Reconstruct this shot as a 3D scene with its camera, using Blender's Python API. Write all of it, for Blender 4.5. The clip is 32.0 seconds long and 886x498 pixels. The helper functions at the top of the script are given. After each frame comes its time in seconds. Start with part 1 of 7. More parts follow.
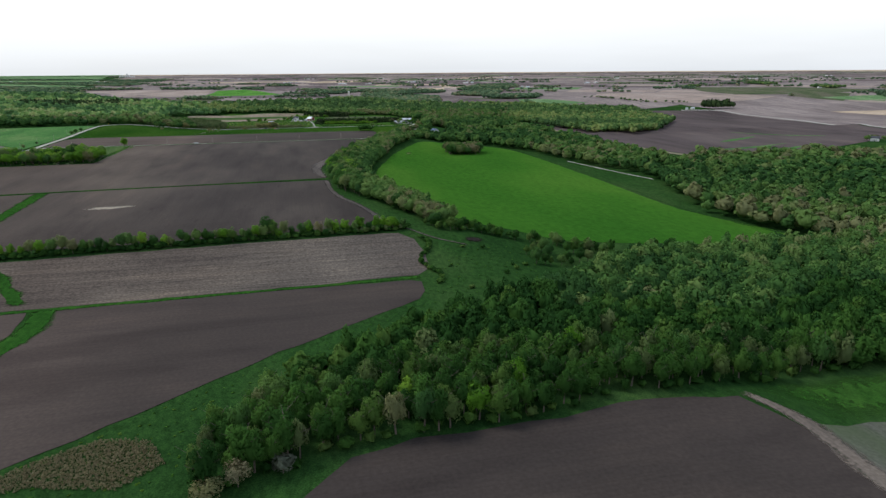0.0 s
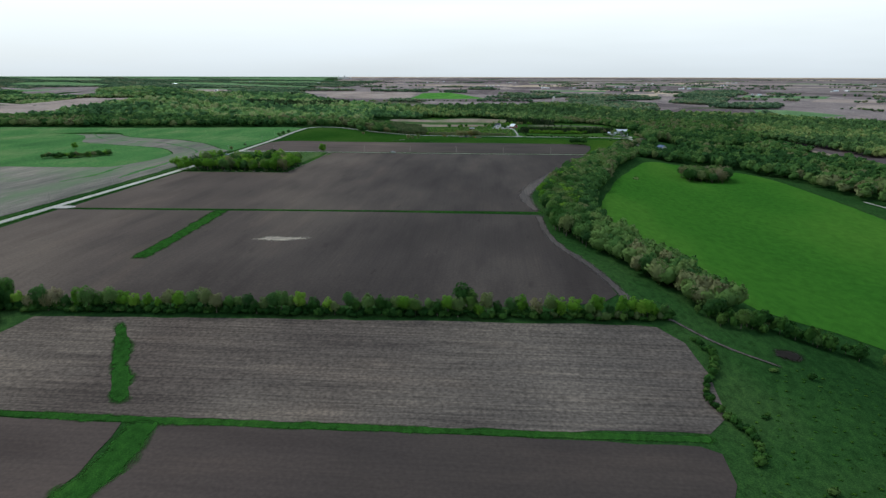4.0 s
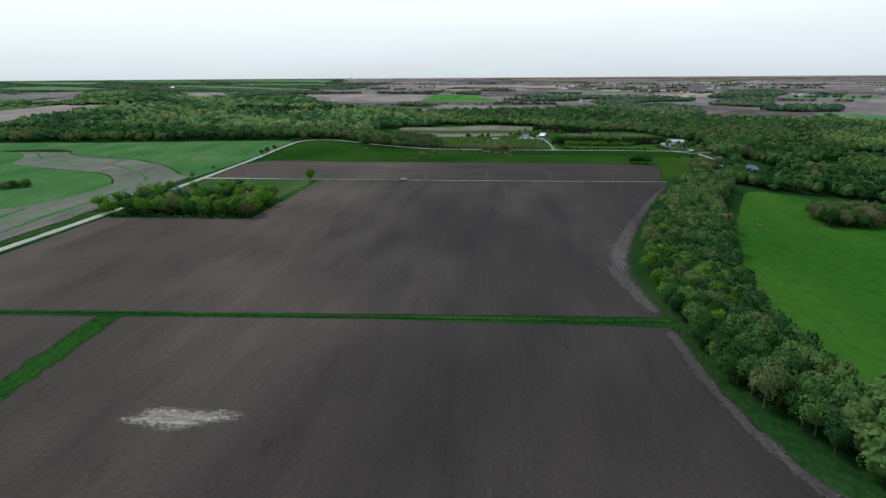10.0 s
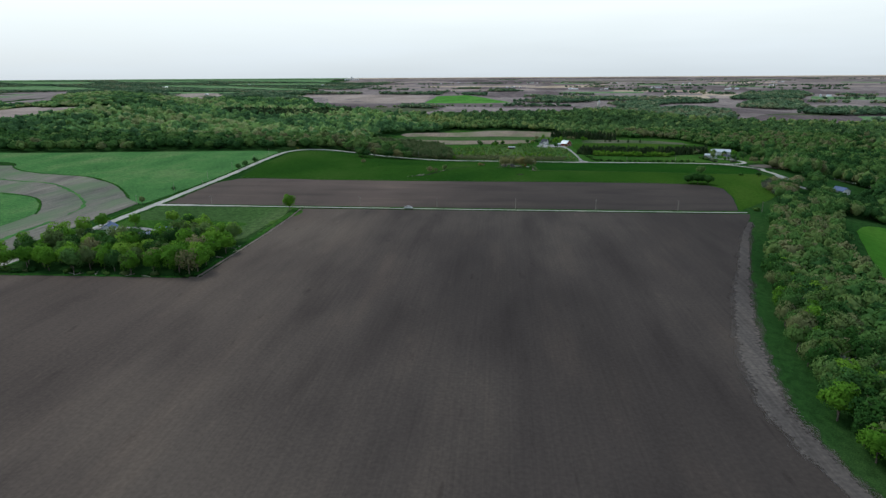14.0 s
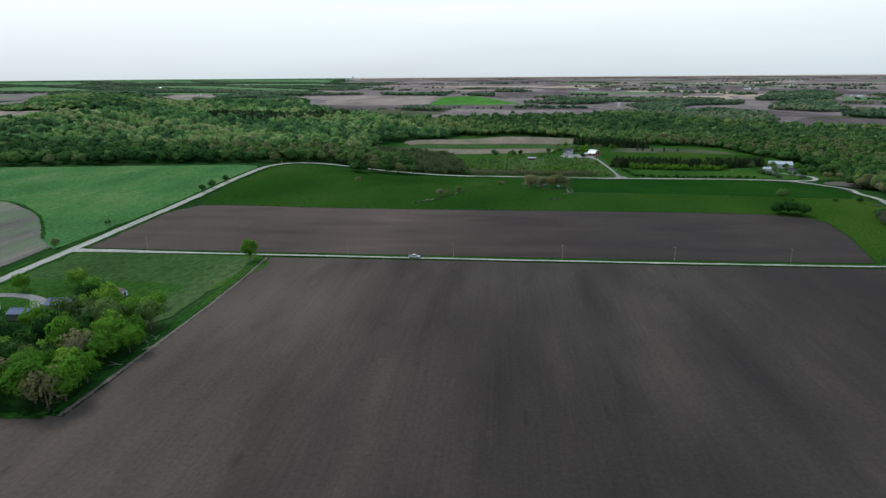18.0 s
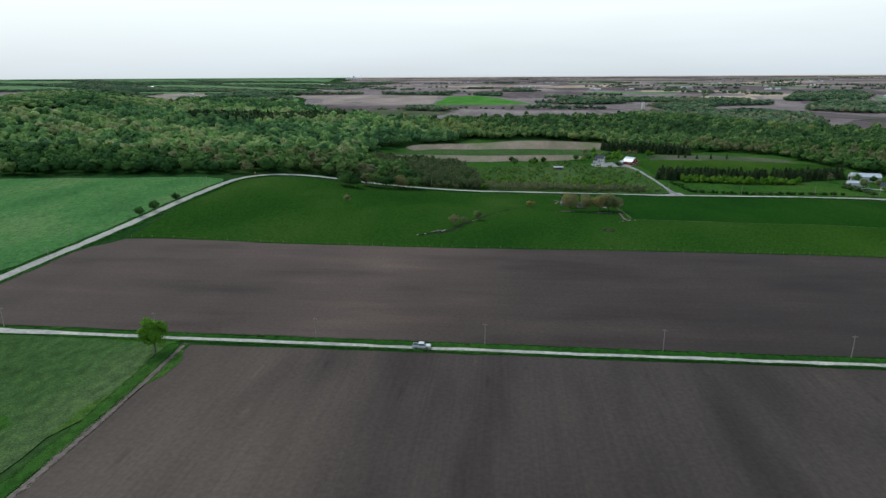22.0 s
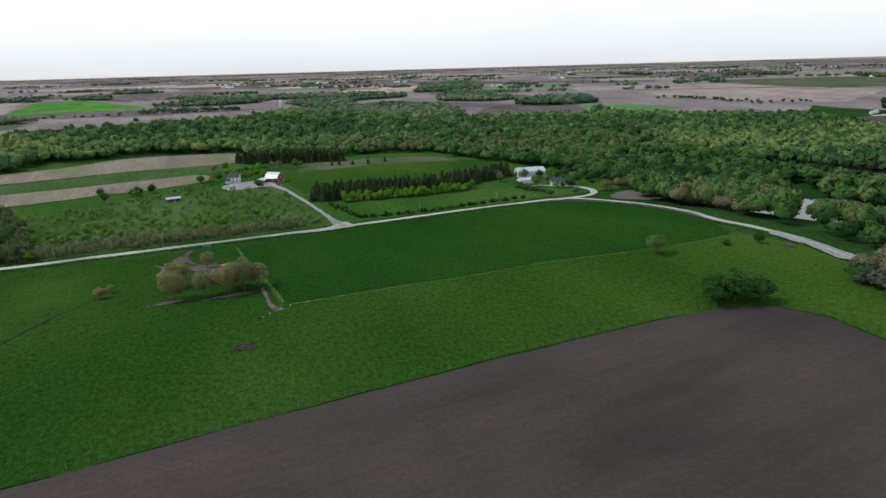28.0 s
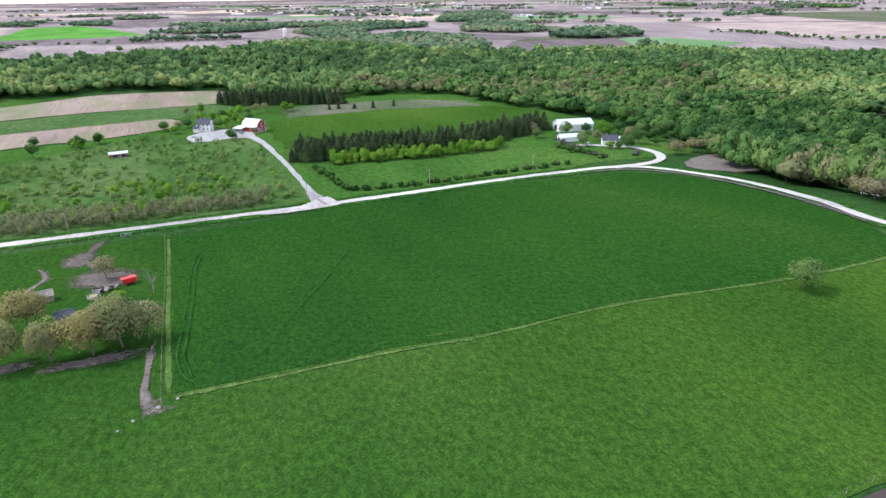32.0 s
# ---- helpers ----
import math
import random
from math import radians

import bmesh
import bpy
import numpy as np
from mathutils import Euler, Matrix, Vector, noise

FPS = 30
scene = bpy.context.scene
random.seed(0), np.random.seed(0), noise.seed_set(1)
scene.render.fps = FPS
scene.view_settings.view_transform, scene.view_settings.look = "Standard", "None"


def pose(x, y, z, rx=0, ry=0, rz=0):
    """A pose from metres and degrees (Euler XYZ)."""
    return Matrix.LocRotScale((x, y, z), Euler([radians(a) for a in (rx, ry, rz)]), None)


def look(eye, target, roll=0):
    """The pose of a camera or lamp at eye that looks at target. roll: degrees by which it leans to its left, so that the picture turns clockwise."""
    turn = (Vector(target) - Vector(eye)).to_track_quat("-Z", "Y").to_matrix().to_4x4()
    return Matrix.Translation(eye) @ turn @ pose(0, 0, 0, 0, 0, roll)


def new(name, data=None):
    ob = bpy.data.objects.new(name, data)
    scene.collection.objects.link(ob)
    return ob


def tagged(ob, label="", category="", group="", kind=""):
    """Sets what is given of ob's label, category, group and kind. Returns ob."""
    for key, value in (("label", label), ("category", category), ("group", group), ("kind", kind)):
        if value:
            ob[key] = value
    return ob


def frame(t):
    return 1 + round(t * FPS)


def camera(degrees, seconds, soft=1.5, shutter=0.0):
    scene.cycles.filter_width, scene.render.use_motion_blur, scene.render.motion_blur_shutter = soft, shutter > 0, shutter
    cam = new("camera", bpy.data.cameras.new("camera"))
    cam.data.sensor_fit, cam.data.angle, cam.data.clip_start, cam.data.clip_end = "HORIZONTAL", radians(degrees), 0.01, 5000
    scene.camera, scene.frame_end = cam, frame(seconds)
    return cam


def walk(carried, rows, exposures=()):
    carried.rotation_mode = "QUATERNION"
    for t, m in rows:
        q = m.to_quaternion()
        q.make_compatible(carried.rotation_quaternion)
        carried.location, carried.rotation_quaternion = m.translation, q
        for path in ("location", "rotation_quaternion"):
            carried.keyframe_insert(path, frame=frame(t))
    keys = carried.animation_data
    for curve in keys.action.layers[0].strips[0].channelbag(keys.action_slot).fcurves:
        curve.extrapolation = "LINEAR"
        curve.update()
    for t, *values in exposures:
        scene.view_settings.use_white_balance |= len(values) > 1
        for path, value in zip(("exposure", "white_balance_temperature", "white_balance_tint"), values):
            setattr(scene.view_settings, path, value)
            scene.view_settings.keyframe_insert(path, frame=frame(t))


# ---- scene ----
cam = camera(71.8, 32.0, soft=1.4)
METRES, EYE, TILT, LEAN, TURN = 1000.0, 92.0, 0.0, 0.0, -13.5
ROWS = [
    (0.0, 0.0, 0.0, 0.0, -0.11, -16.2, 0.39),
    (0.5, -0.0019, 0.0163, 0.0001, 2.29, -16.18, 0.26),
    (1.0, -0.0045, 0.0325, 0.0002, 8.57, -16.14, -0.03),
    (1.5, -0.0087, 0.0485, 0.0002, 14.19, -16.11, -0.3),
    (2.0, -0.0144, 0.064, 0.0003, 16.43, -16.01, -0.35),
    (2.5, -0.0206, 0.0789, 0.0006, 17.19, -15.95, -0.31),
    (3.0, -0.0269, 0.0938, 0.0008, 17.51, -15.88, -0.22),
    (3.5, -0.0335, 0.1086, 0.0009, 17.64, -15.86, -0.16),
    (5.5, -0.0594, 0.1691, 0.0011, 17.97, -15.78, 0.09),
    (6.0, -0.0657, 0.184, 0.001, 18.03, -15.79, 0.13),
    (6.5, -0.072, 0.1991, 0.0012, 18.08, -15.79, 0.18),
    (7.0, -0.0782, 0.214, 0.0013, 18.15, -15.8, 0.21),
    (7.5, -0.0845, 0.2289, 0.0014, 18.23, -15.8, 0.25),
    (8.0, -0.0906, 0.2438, 0.0015, 18.29, -15.81, 0.27),
    (8.5, -0.0968, 0.2586, 0.0015, 18.31, -15.81, 0.32),
    (9.0, -0.1031, 0.2738, 0.0018, 18.38, -15.8, 0.34),
    (9.5, -0.1095, 0.2886, 0.0019, 18.41, -15.78, 0.34),
    (10.0, -0.1157, 0.3034, 0.002, 18.43, -15.79, 0.37),
    (10.5, -0.122, 0.3182, 0.0019, 18.48, -15.8, 0.37),
    (11.0, -0.1283, 0.3331, 0.002, 18.5, -15.81, 0.36),
    (11.5, -0.1346, 0.3478, 0.002, 18.53, -15.8, 0.37),
    (12.0, -0.1408, 0.3627, 0.0022, 18.55, -15.82, 0.41),
    (12.5, -0.147, 0.3777, 0.0022, 18.59, -15.83, 0.39),
    (13.0, -0.1533, 0.3927, 0.0022, 18.62, -15.84, 0.37),
    (13.5, -0.1595, 0.4076, 0.0022, 18.64, -15.83, 0.35),
    (14.0, -0.1658, 0.4226, 0.0023, 18.65, -15.82, 0.33),
    (14.5, -0.1721, 0.4378, 0.0024, 18.66, -15.82, 0.33),
    (16.5, -0.1966, 0.4969, 0.003, 18.78, -15.84, 0.39),
    (17.0, -0.2029, 0.5118, 0.0027, 18.84, -15.84, 0.4),
    (17.5, -0.2089, 0.5266, 0.0022, 18.88, -15.81, 0.41),
    (18.0, -0.215, 0.5413, 0.0019, 18.89, -15.83, 0.42),
    (18.5, -0.2209, 0.5559, 0.0015, 18.93, -15.83, 0.45),
    (19.0, -0.2271, 0.5708, 0.001, 18.92, -15.84, 0.42),
    (19.5, -0.2333, 0.5858, 0.0002, 18.95, -15.85, 0.4),
    (20.0, -0.2394, 0.6005, -0.0009, 18.99, -15.81, 0.38),
    (20.5, -0.2455, 0.6154, -0.0019, 19.01, -15.78, 0.35),
    (21.0, -0.2517, 0.6302, -0.003, 19.03, -15.76, 0.34),
    (21.5, -0.2578, 0.645, -0.0043, 19.08, -15.76, 0.33),
    (22.0, -0.2638, 0.6599, -0.0056, 19.12, -15.77, 0.31),
    (22.5, -0.27, 0.6748, -0.007, 19.16, -15.78, 0.34),
    (23.0, -0.2759, 0.6897, -0.0082, 19.18, -15.75, 0.4),
    (23.5, -0.2807, 0.7051, -0.0092, 19.09, -15.71, 0.61),
    (24.0, -0.2833, 0.7209, -0.0097, 17.37, -15.76, 0.86),
    (24.5, -0.2854, 0.7362, -0.0099, 8.43, -16.0, 1.41),
    (25.0, -0.2855, 0.752, -0.0102, 3.44, -16.11, 1.81),
    (25.5, -0.2831, 0.7673, -0.0102, 2.02, -16.17, 1.94),
    (26.0, -0.2793, 0.7827, -0.0108, -5.06, -16.47, 2.26),
    (26.5, -0.2745, 0.7971, -0.0111, -12.24, -16.81, 2.45),
    (28.5, -0.2598, 0.8496, -0.0136, -12.86, -16.37, 1.43),
    (29.0, -0.2563, 0.862, -0.0147, -12.9, -16.32, 1.33),
    (29.5, -0.253, 0.8747, -0.0156, -12.71, -16.36, 1.21),
    (30.0, -0.25, 0.8875, -0.0167, -11.9, -20.08, 1.05),
    (30.5, -0.2473, 0.9005, -0.0172, -11.27, -22.75, 0.93),
    (31.0, -0.2445, 0.9132, -0.0177, -10.96, -22.54, 0.92),
    (31.5, -0.2415, 0.9259, -0.0185, -10.7, -22.39, 0.87),
    (32.0, -0.2388, 0.9379, -0.019, -10.6, -22.27, 0.82),
]
EXPOSURES = [(0.0, 0.32, 6400, 9), (2.0, 0.24, 6050, 4), (8.0, 0.12, 6050, 4), (23.5, 0.1, 6050, 4), (25.0, 0.18, 6400, 9), (26.5, 0.27, 6400, 9), (29.5, 0.27, 6300, 8), (30.0, 0.5, 6300, 11), (30.5, 0.98, 6250, 14), (31.0, 1.32, 6200, 16), (32.0, 1.46, 6100, 18)]
walk(cam, [(t, pose(0, 0, EYE, TILT, LEAN, TURN) @ pose(METRES * x, METRES * y, METRES * z, 90 + pitch, roll, yaw)) for t, x, y, z, yaw, pitch, roll in ROWS], EXPOSURES)

# ---- sky and sun: a high thin overcast near evening ----
SUN_HIGH, SUN_WEST = radians(50), radians(-55)
world = bpy.data.worlds.new("sky")
scene.world = world
world.use_nodes = True
wt = world.node_tree
wt.nodes.clear()
w_out = wt.nodes.new("ShaderNodeOutputWorld")
w_bg = wt.nodes.new("ShaderNodeBackground")
w_sky = wt.nodes.new("ShaderNodeTexSky")
w_sky.sky_type = "NISHITA"
w_sky.sun_disc = False
w_sky.sun_elevation, w_sky.sun_rotation = SUN_HIGH, SUN_WEST
w_sky.air_density, w_sky.dust_density = 1.0, 2.0
w_co = wt.nodes.new("ShaderNodeTexCoord")
w_sep = wt.nodes.new("ShaderNodeSeparateXYZ")
w_ramp = wt.nodes.new("ShaderNodeValToRGB")
w_ramp.color_ramp.elements[0].position, w_ramp.color_ramp.elements[0].color = 0.0, (7.1, 7.35, 7.7, 1)
w_ramp.color_ramp.elements[1].position, w_ramp.color_ramp.elements[1].color = 1.0, (4.0, 4.8, 6.1, 1)
for at, col in ((0.04, (8.2, 8.4, 8.7, 1)), (0.1, (10.0, 10.0, 9.8, 1)), (0.2, (7.0, 7.2, 7.5, 1)), (0.45, (4.0, 4.6, 5.5, 1))):
    w_ramp.color_ramp.elements.new(at).color = col
w_map = wt.nodes.new("ShaderNodeMapping")
w_map.inputs["Scale"].default_value = (1.2, 1.2, 9.0)
w_noise = wt.nodes.new("ShaderNodeTexNoise")
w_noise.inputs["Scale"].default_value, w_noise.inputs["Detail"].default_value = 2.0, 4.0
w_veil = wt.nodes.new("ShaderNodeMapRange")
w_veil.inputs["From Min"].default_value, w_veil.inputs["From Max"].default_value = 0.3, 0.7
w_veil.inputs["To Min"].default_value, w_veil.inputs["To Max"].default_value = 0.82, 0.95
w_mix = wt.nodes.new("ShaderNodeMix")
w_mix.data_type = "RGBA"
wl = wt.links.new
wl(w_co.outputs["Generated"], w_sep.inputs[0])
wl(w_sep.outputs["Z"], w_ramp.inputs[0])
wl(w_co.outputs["Generated"], w_map.inputs["Vector"])
wl(w_map.outputs[0], w_noise.inputs["Vector"])
wl(w_noise.outputs[0], w_veil.inputs["Value"])
wl(w_veil.outputs[0], w_mix.inputs["Factor"])
wl(w_sky.outputs[0], w_mix.inputs["A"])
wl(w_ramp.outputs[0], w_mix.inputs["B"])
wl(w_mix.outputs["Result"], w_bg.inputs["Color"])
w_bg.inputs["Strength"].default_value = 0.1
wl(w_bg.outputs[0], w_out.inputs[0])
sun = new("sun", bpy.data.lights.new("sun", "SUN"))
sun.data.energy, sun.data.angle, sun.data.color = 1.45, radians(20), (1.0, 0.95, 0.88)
sun.matrix_world = look((0, 0, 0), (-math.sin(SUN_WEST) * math.cos(SUN_HIGH), -math.cos(SUN_WEST) * math.cos(SUN_HIGH), -math.sin(SUN_HIGH)))


# ---- materials ----
def mat(name, rough=0.9, spec=0.2):
    m = bpy.data.materials.new(name)
    m.use_nodes = True
    b = m.node_tree.nodes["Principled BSDF"]
    b.inputs["Roughness"].default_value = rough
    b.inputs["Specular IOR Level"].default_value = spec
    return m, m.node_tree.nodes, m.node_tree.links.new, b


def noise_at(n, l, source, scale, stretch=(1, 1, 1), detail=4.0, turn=0.0):
    mp = n.new("ShaderNodeMapping")
    mp.inputs["Scale"].default_value = [scale * s for s in stretch]
    mp.inputs["Rotation"].default_value = (0, 0, radians(turn))
    t = n.new("ShaderNodeTexNoise")
    t.inputs["Scale"].default_value, t.inputs["Detail"].default_value = 1.0, detail
    l(source, mp.inputs["Vector"])
    l(mp.outputs[0], t.inputs["Vector"])
    return t.outputs[0]


def ramp(n, l, source, stops):
    r = n.new("ShaderNodeValToRGB")
    e = r.color_ramp.elements
    e[0].position, e[0].color = stops[0][0], (*stops[0][1], 1)
    e[1].position, e[1].color = stops[-1][0], (*stops[-1][1], 1)
    for at, col in stops[1:-1]:
        e.new(at).color = (*col, 1)
    l(source, r.inputs[0])
    return r.outputs[0]


def blend(n, l, fac, a, b, how="MIX"):
    m = n.new("ShaderNodeMix")
    m.data_type, m.blend_type = "RGBA", how
    for key, v in (("Factor", fac), ("A", a), ("B", b)):
        if isinstance(v, (int, float)):
            m.inputs[key].default_value = v
        elif isinstance(v, tuple):
            m.inputs[key].default_value = (*v, 1)
        else:
            l(v, m.inputs[key])
    return m.outputs["Result"]


def relief(n, l, b, height, strength=0.4, far=0.3):
    bump = n.new("ShaderNodeBump")
    bump.inputs["Strength"].default_value, bump.inputs["Distance"].default_value = strength, far
    l(height, bump.inputs["Height"])
    l(bump.outputs[0], b.inputs["Normal"])


def thin_out(n, l, b, at, grain):
    """Lets a patch thin out raggedly towards its rim, by the rim distance stored on its points."""
    rim = n.new("ShaderNodeAttribute")
    rim.attribute_name = "rim"
    wide = noise_at(n, l, at, 0.12, (1, 1, 1), 4.0)
    add = n.new("ShaderNodeMath")
    add.operation = "ADD"
    l(rim.outputs["Fac"], add.inputs[0])
    both = n.new("ShaderNodeMath")
    both.operation = "ADD"
    l(wide, both.inputs[0])
    l(grain, both.inputs[1])
    l(both.outputs[0], add.inputs[1])
    edge = n.new("ShaderNodeMapRange")
    edge.inputs["From Min"].default_value, edge.inputs["From Max"].default_value = 1.0, 1.72
    l(add.outputs[0], edge.inputs["Value"])
    l(edge.outputs[0], b.inputs["Alpha"])


def earth(name, dark, mid, pale, rows=(1.0, 0.02), turn=0.0, green=None, streak=0.5, rough=0.95, soft=False, fine=1.5, grit=0.6, smudge=0.6, paler=None, sheen=0.03, flecks=0.0):
    """Worked ground: large patches and damp smudges, drilled rows along one way, crumbs, and if wanted a flush of green."""
    m, n, l, b = mat(name, rough, sheen)
    at = n.new("ShaderNodeNewGeometry").outputs["Position"]
    upright = rows[0] >= rows[1]
    big = noise_at(n, l, at, 0.009, (1, 0.5, 1), 4.0, turn)
    col = ramp(n, l, big, [(0.34, dark), (0.5, mid), (0.66, pale)])
    patch = noise_at(n, l, at, 0.05, (1, 0.2, 1) if upright else (0.25, 1, 1), 6.0, turn - 12)
    col = blend(n, l, smudge, col, ramp(n, l, patch, [(0.3, (0.55, 0.54, 0.56)), (0.47, (0.97, 0.97, 0.97)), (0.57, (1.05, 1.04, 1.02)), (0.74, (1.5, 1.42, 1.32))]), "MULTIPLY")
    row = noise_at(n, l, at, fine, (rows[0], rows[1] * 0.5, 1) if upright else (rows[0] * 0.5, rows[1], 1), 2.0, turn)
    col = blend(n, l, streak, col, ramp(n, l, row, [(0.3, (0.6, 0.6, 0.6)), (0.5, (1, 1, 1)), (0.72, (1.42, 1.4, 1.34))]), "MULTIPLY")
    broad = noise_at(n, l, at, 0.25, (1, 0.03, 1) if upright else (0.03, 1, 1), 3.0, turn)
    col = blend(n, l, streak * 0.4, col, ramp(n, l, broad, [(0.3, (0.7, 0.7, 0.71)), (0.5, (1, 1, 1)), (0.7, (1.3, 1.27, 1.22))]), "MULTIPLY")
    crumb = noise_at(n, l, at, 0.8, (1, 1, 1), 7.0)
    col = blend(n, l, grit, col, ramp(n, l, crumb, [(0.3, (0.6, 0.6, 0.6)), (0.5, (1, 1, 1)), (0.7, (1.45, 1.43, 1.4))]), "MULTIPLY")
    if flecks:
        # damp clods and scrapes, drawn out along the rows
        clod = noise_at(n, l, at, 0.22, (1, 0.22, 1), 3.0, turn + 9)
        col = blend(n, l, flecks, col, ramp(n, l, clod, [(0.24, (0.5, 0.49, 0.5)), (0.34, (1, 1, 1)), (0.66, (1, 1, 1)), (0.76, (1.4, 1.36, 1.3))]), "MULTIPLY")
    if paler:
        # paler westward, partly painted sky glow: x at start and full, colour factor
        sep = n.new("ShaderNodeSeparateXYZ")
        l(at, sep.inputs[0])
        lie = n.new("ShaderNodeMapRange")
        lie.interpolation_type = "SMOOTHSTEP"
        lie.inputs["From Min"].default_value, lie.inputs["From Max"].default_value = paler[0], paler[1]
        l(sep.outputs["X"], lie.inputs["Value"])
        col = blend(n, l, lie.outputs[0], col, blend(n, l, 1.0, col, paler[2], "MULTIPLY"))
    if green:
        tuft = noise_at(n, l, at, 0.03, (1, 0.4, 1), 6.0, turn)
        col = blend(n, l, ramp(n, l, tuft, [(0.45, (0, 0, 0)), (0.7, (1, 1, 1))]), col, green)
    l(col, b.inputs["Base Color"])
    relief(n, l, b, crumb, 0.12, 0.15)
    if soft:
        thin_out(n, l, b, at, crumb)
    return m


def sward(name, dark, mid, pale, turn=0.0, stretch=(1, 0.5, 1), patch=0.02, tuft=0.45, gloss=0.8, soft=False, paler=None, grain=0.7):
    """Grass or young corn: wide drifts, mown or drilled lines, tufts."""
    m, n, l, b = mat(name, gloss, 0.0)
    at = n.new("ShaderNodeNewGeometry").outputs["Position"]
    big = noise_at(n, l, at, patch, stretch, 4.0, turn)
    col = ramp(n, l, big, [(0.3, dark), (0.5, mid), (0.72, pale)])
    if paler:
        sep = n.new("ShaderNodeSeparateXYZ")
        l(at, sep.inputs[0])
        lie = n.new("ShaderNodeMapRange")
        lie.interpolation_type = "SMOOTHSTEP"
        lie.inputs["From Min"].default_value, lie.inputs["From Max"].default_value = paler[0], paler[1]
        l(sep.outputs["X"], lie.inputs["Value"])
        col = blend(n, l, lie.outputs[0], col, blend(n, l, 1.0, col, paler[2], "MULTIPLY"))
    small = noise_at(n, l, at, tuft, (1, 0.6, 1), 5.0, turn + 20)
    fine = ramp(n, l, small, [(0.32, (0.6, 0.62, 0.6)), (0.5, (1, 1, 1)), (0.7, (1.4, 1.38, 1.2))])
    col = blend(n, l, grain, col, fine, "MULTIPLY")
    blade = noise_at(n, l, at, 2.4, (1, 1, 1), 5.0)
    col = blend(n, l, grain, col, ramp(n, l, blade, [(0.33, (0.5, 0.55, 0.5)), (0.5, (0.95, 0.96, 0.95)), (0.68, (1.65, 1.55, 1.3))]), "MULTIPLY")
    l(col, b.inputs["Base Color"])
    relief(n, l, b, blade, 0.5, 0.3)
    if soft:
        thin_out(n, l, b, at, small)
    return m


def plain(name, col, rough=0.6, vary=0.25, scale=0.8, metal=0.0, spec=0.4):
    m, n, l, b = mat(name, rough, spec)
    at = n.new("ShaderNodeTexCoord").outputs["Object"]
    d = noise_at(n, l, at, scale, (1, 1, 1), 5.0)
    lo, hi = tuple(c * (1 - vary) for c in col), tuple(min(1, c * (1 + vary)) for c in col)
    l(ramp(n, l, d, [(0.3, lo), (0.7, hi)]), b.inputs["Base Color"])
    b.inputs["Metallic"].default_value = metal
    relief(n, l, b, noise_at(n, l, at, scale * 6, (1, 1, 1), 3.0), 0.15, 0.05)
    return m


def leaf(name, stops, single, through_light=0.4):
    """Foliage whose colour differs from tree to tree (single: by object; else by the tint stored per tree) and from clump to clump."""
    m, n, l, b = mat(name, 0.8, 0.05)
    if single:
        pick = n.new("ShaderNodeObjectInfo").outputs["Random"]
    else:
        pick = n.new("ShaderNodeAttribute")
        pick.attribute_name = "tint"
        pick = pick.outputs["Fac"]
    col = ramp(n, l, pick, stops)
    isle = n.new("ShaderNodeNewGeometry").outputs["Random Per Island"]
    col = blend(n, l, 0.55, col, ramp(n, l, isle, [(0.0, (0.75, 0.76, 0.75)), (0.6, (1.02, 1.02, 1.0)), (1.0, (1.32, 1.3, 1.2))]), "MULTIPLY")
    l(col, b.inputs["Base Color"])
    tr = n.new("ShaderNodeBsdfTranslucent")
    l(col, tr.inputs["Color"])
    mx = n.new("ShaderNodeMixShader")
    mx.inputs[0].default_value = through_light
    l(b.outputs[0], mx.inputs[1])
    l(tr.outputs[0], mx.inputs[2])
    l(mx.outputs[0], n["Material Output"].inputs[0])
    return m


SOIL = earth("tilled_soil", (0.043, 0.036, 0.033), (0.060, 0.050, 0.045), (0.086, 0.072, 0.062), streak=0.16, grit=0.3, smudge=0.55, rough=0.85, sheen=0.05, paler=(-40, -300, (1.65, 1.55, 1.45)), flecks=0.5)
SOIL_EAST = earth("tilled_soil_east", (0.075, 0.061, 0.061), (0.097, 0.078, 0.078), (0.119, 0.097, 0.094), turn=60, streak=0.25)
SOIL_LANE = earth("tilled_soil_cross", (0.044, 0.037, 0.034), (0.056, 0.046, 0.042), (0.071, 0.058, 0.051), rows=(0.02, 1.0), turn=-14, streak=0.15, grit=0.3, smudge=0.6, rough=0.85, sheen=0.05, paler=(0, -190, (1.95, 1.8, 1.7)))
STUBBLE = earth("corn_stubble", (0.078, 0.066, 0.060), (0.108, 0.094, 0.083), (0.145, 0.125, 0.108), rows=(0.06, 1.3), streak=0.75, fine=0.9, grit=0.9, smudge=0.7, paler=(50, -220, (1.4, 1.33, 1.24)))
PALE_SOIL = earth("pale_field", (0.144, 0.144, 0.121), (0.190, 0.178, 0.152), (0.230, 0.213, 0.178), rows=(0.3, 0.05), green=(0.127, 0.190, 0.098))
THIN = earth("thin_green_soil", (0.088, 0.086, 0.078), (0.111, 0.111, 0.097), (0.137, 0.130, 0.115), green=(0.078, 0.111, 0.054))
SAND = earth("sandy_subsoil", (0.17, 0.15, 0.125), (0.27, 0.24, 0.2), (0.36, 0.32, 0.26), rows=(0.3, 1.0), streak=0.8, fine=0.8, grit=0.9, soft=True)
PATH = earth("worn_track", (0.1, 0.085, 0.07), (0.16, 0.135, 0.115), (0.22, 0.19, 0.16), rows=(1, 0.05), soft=True)
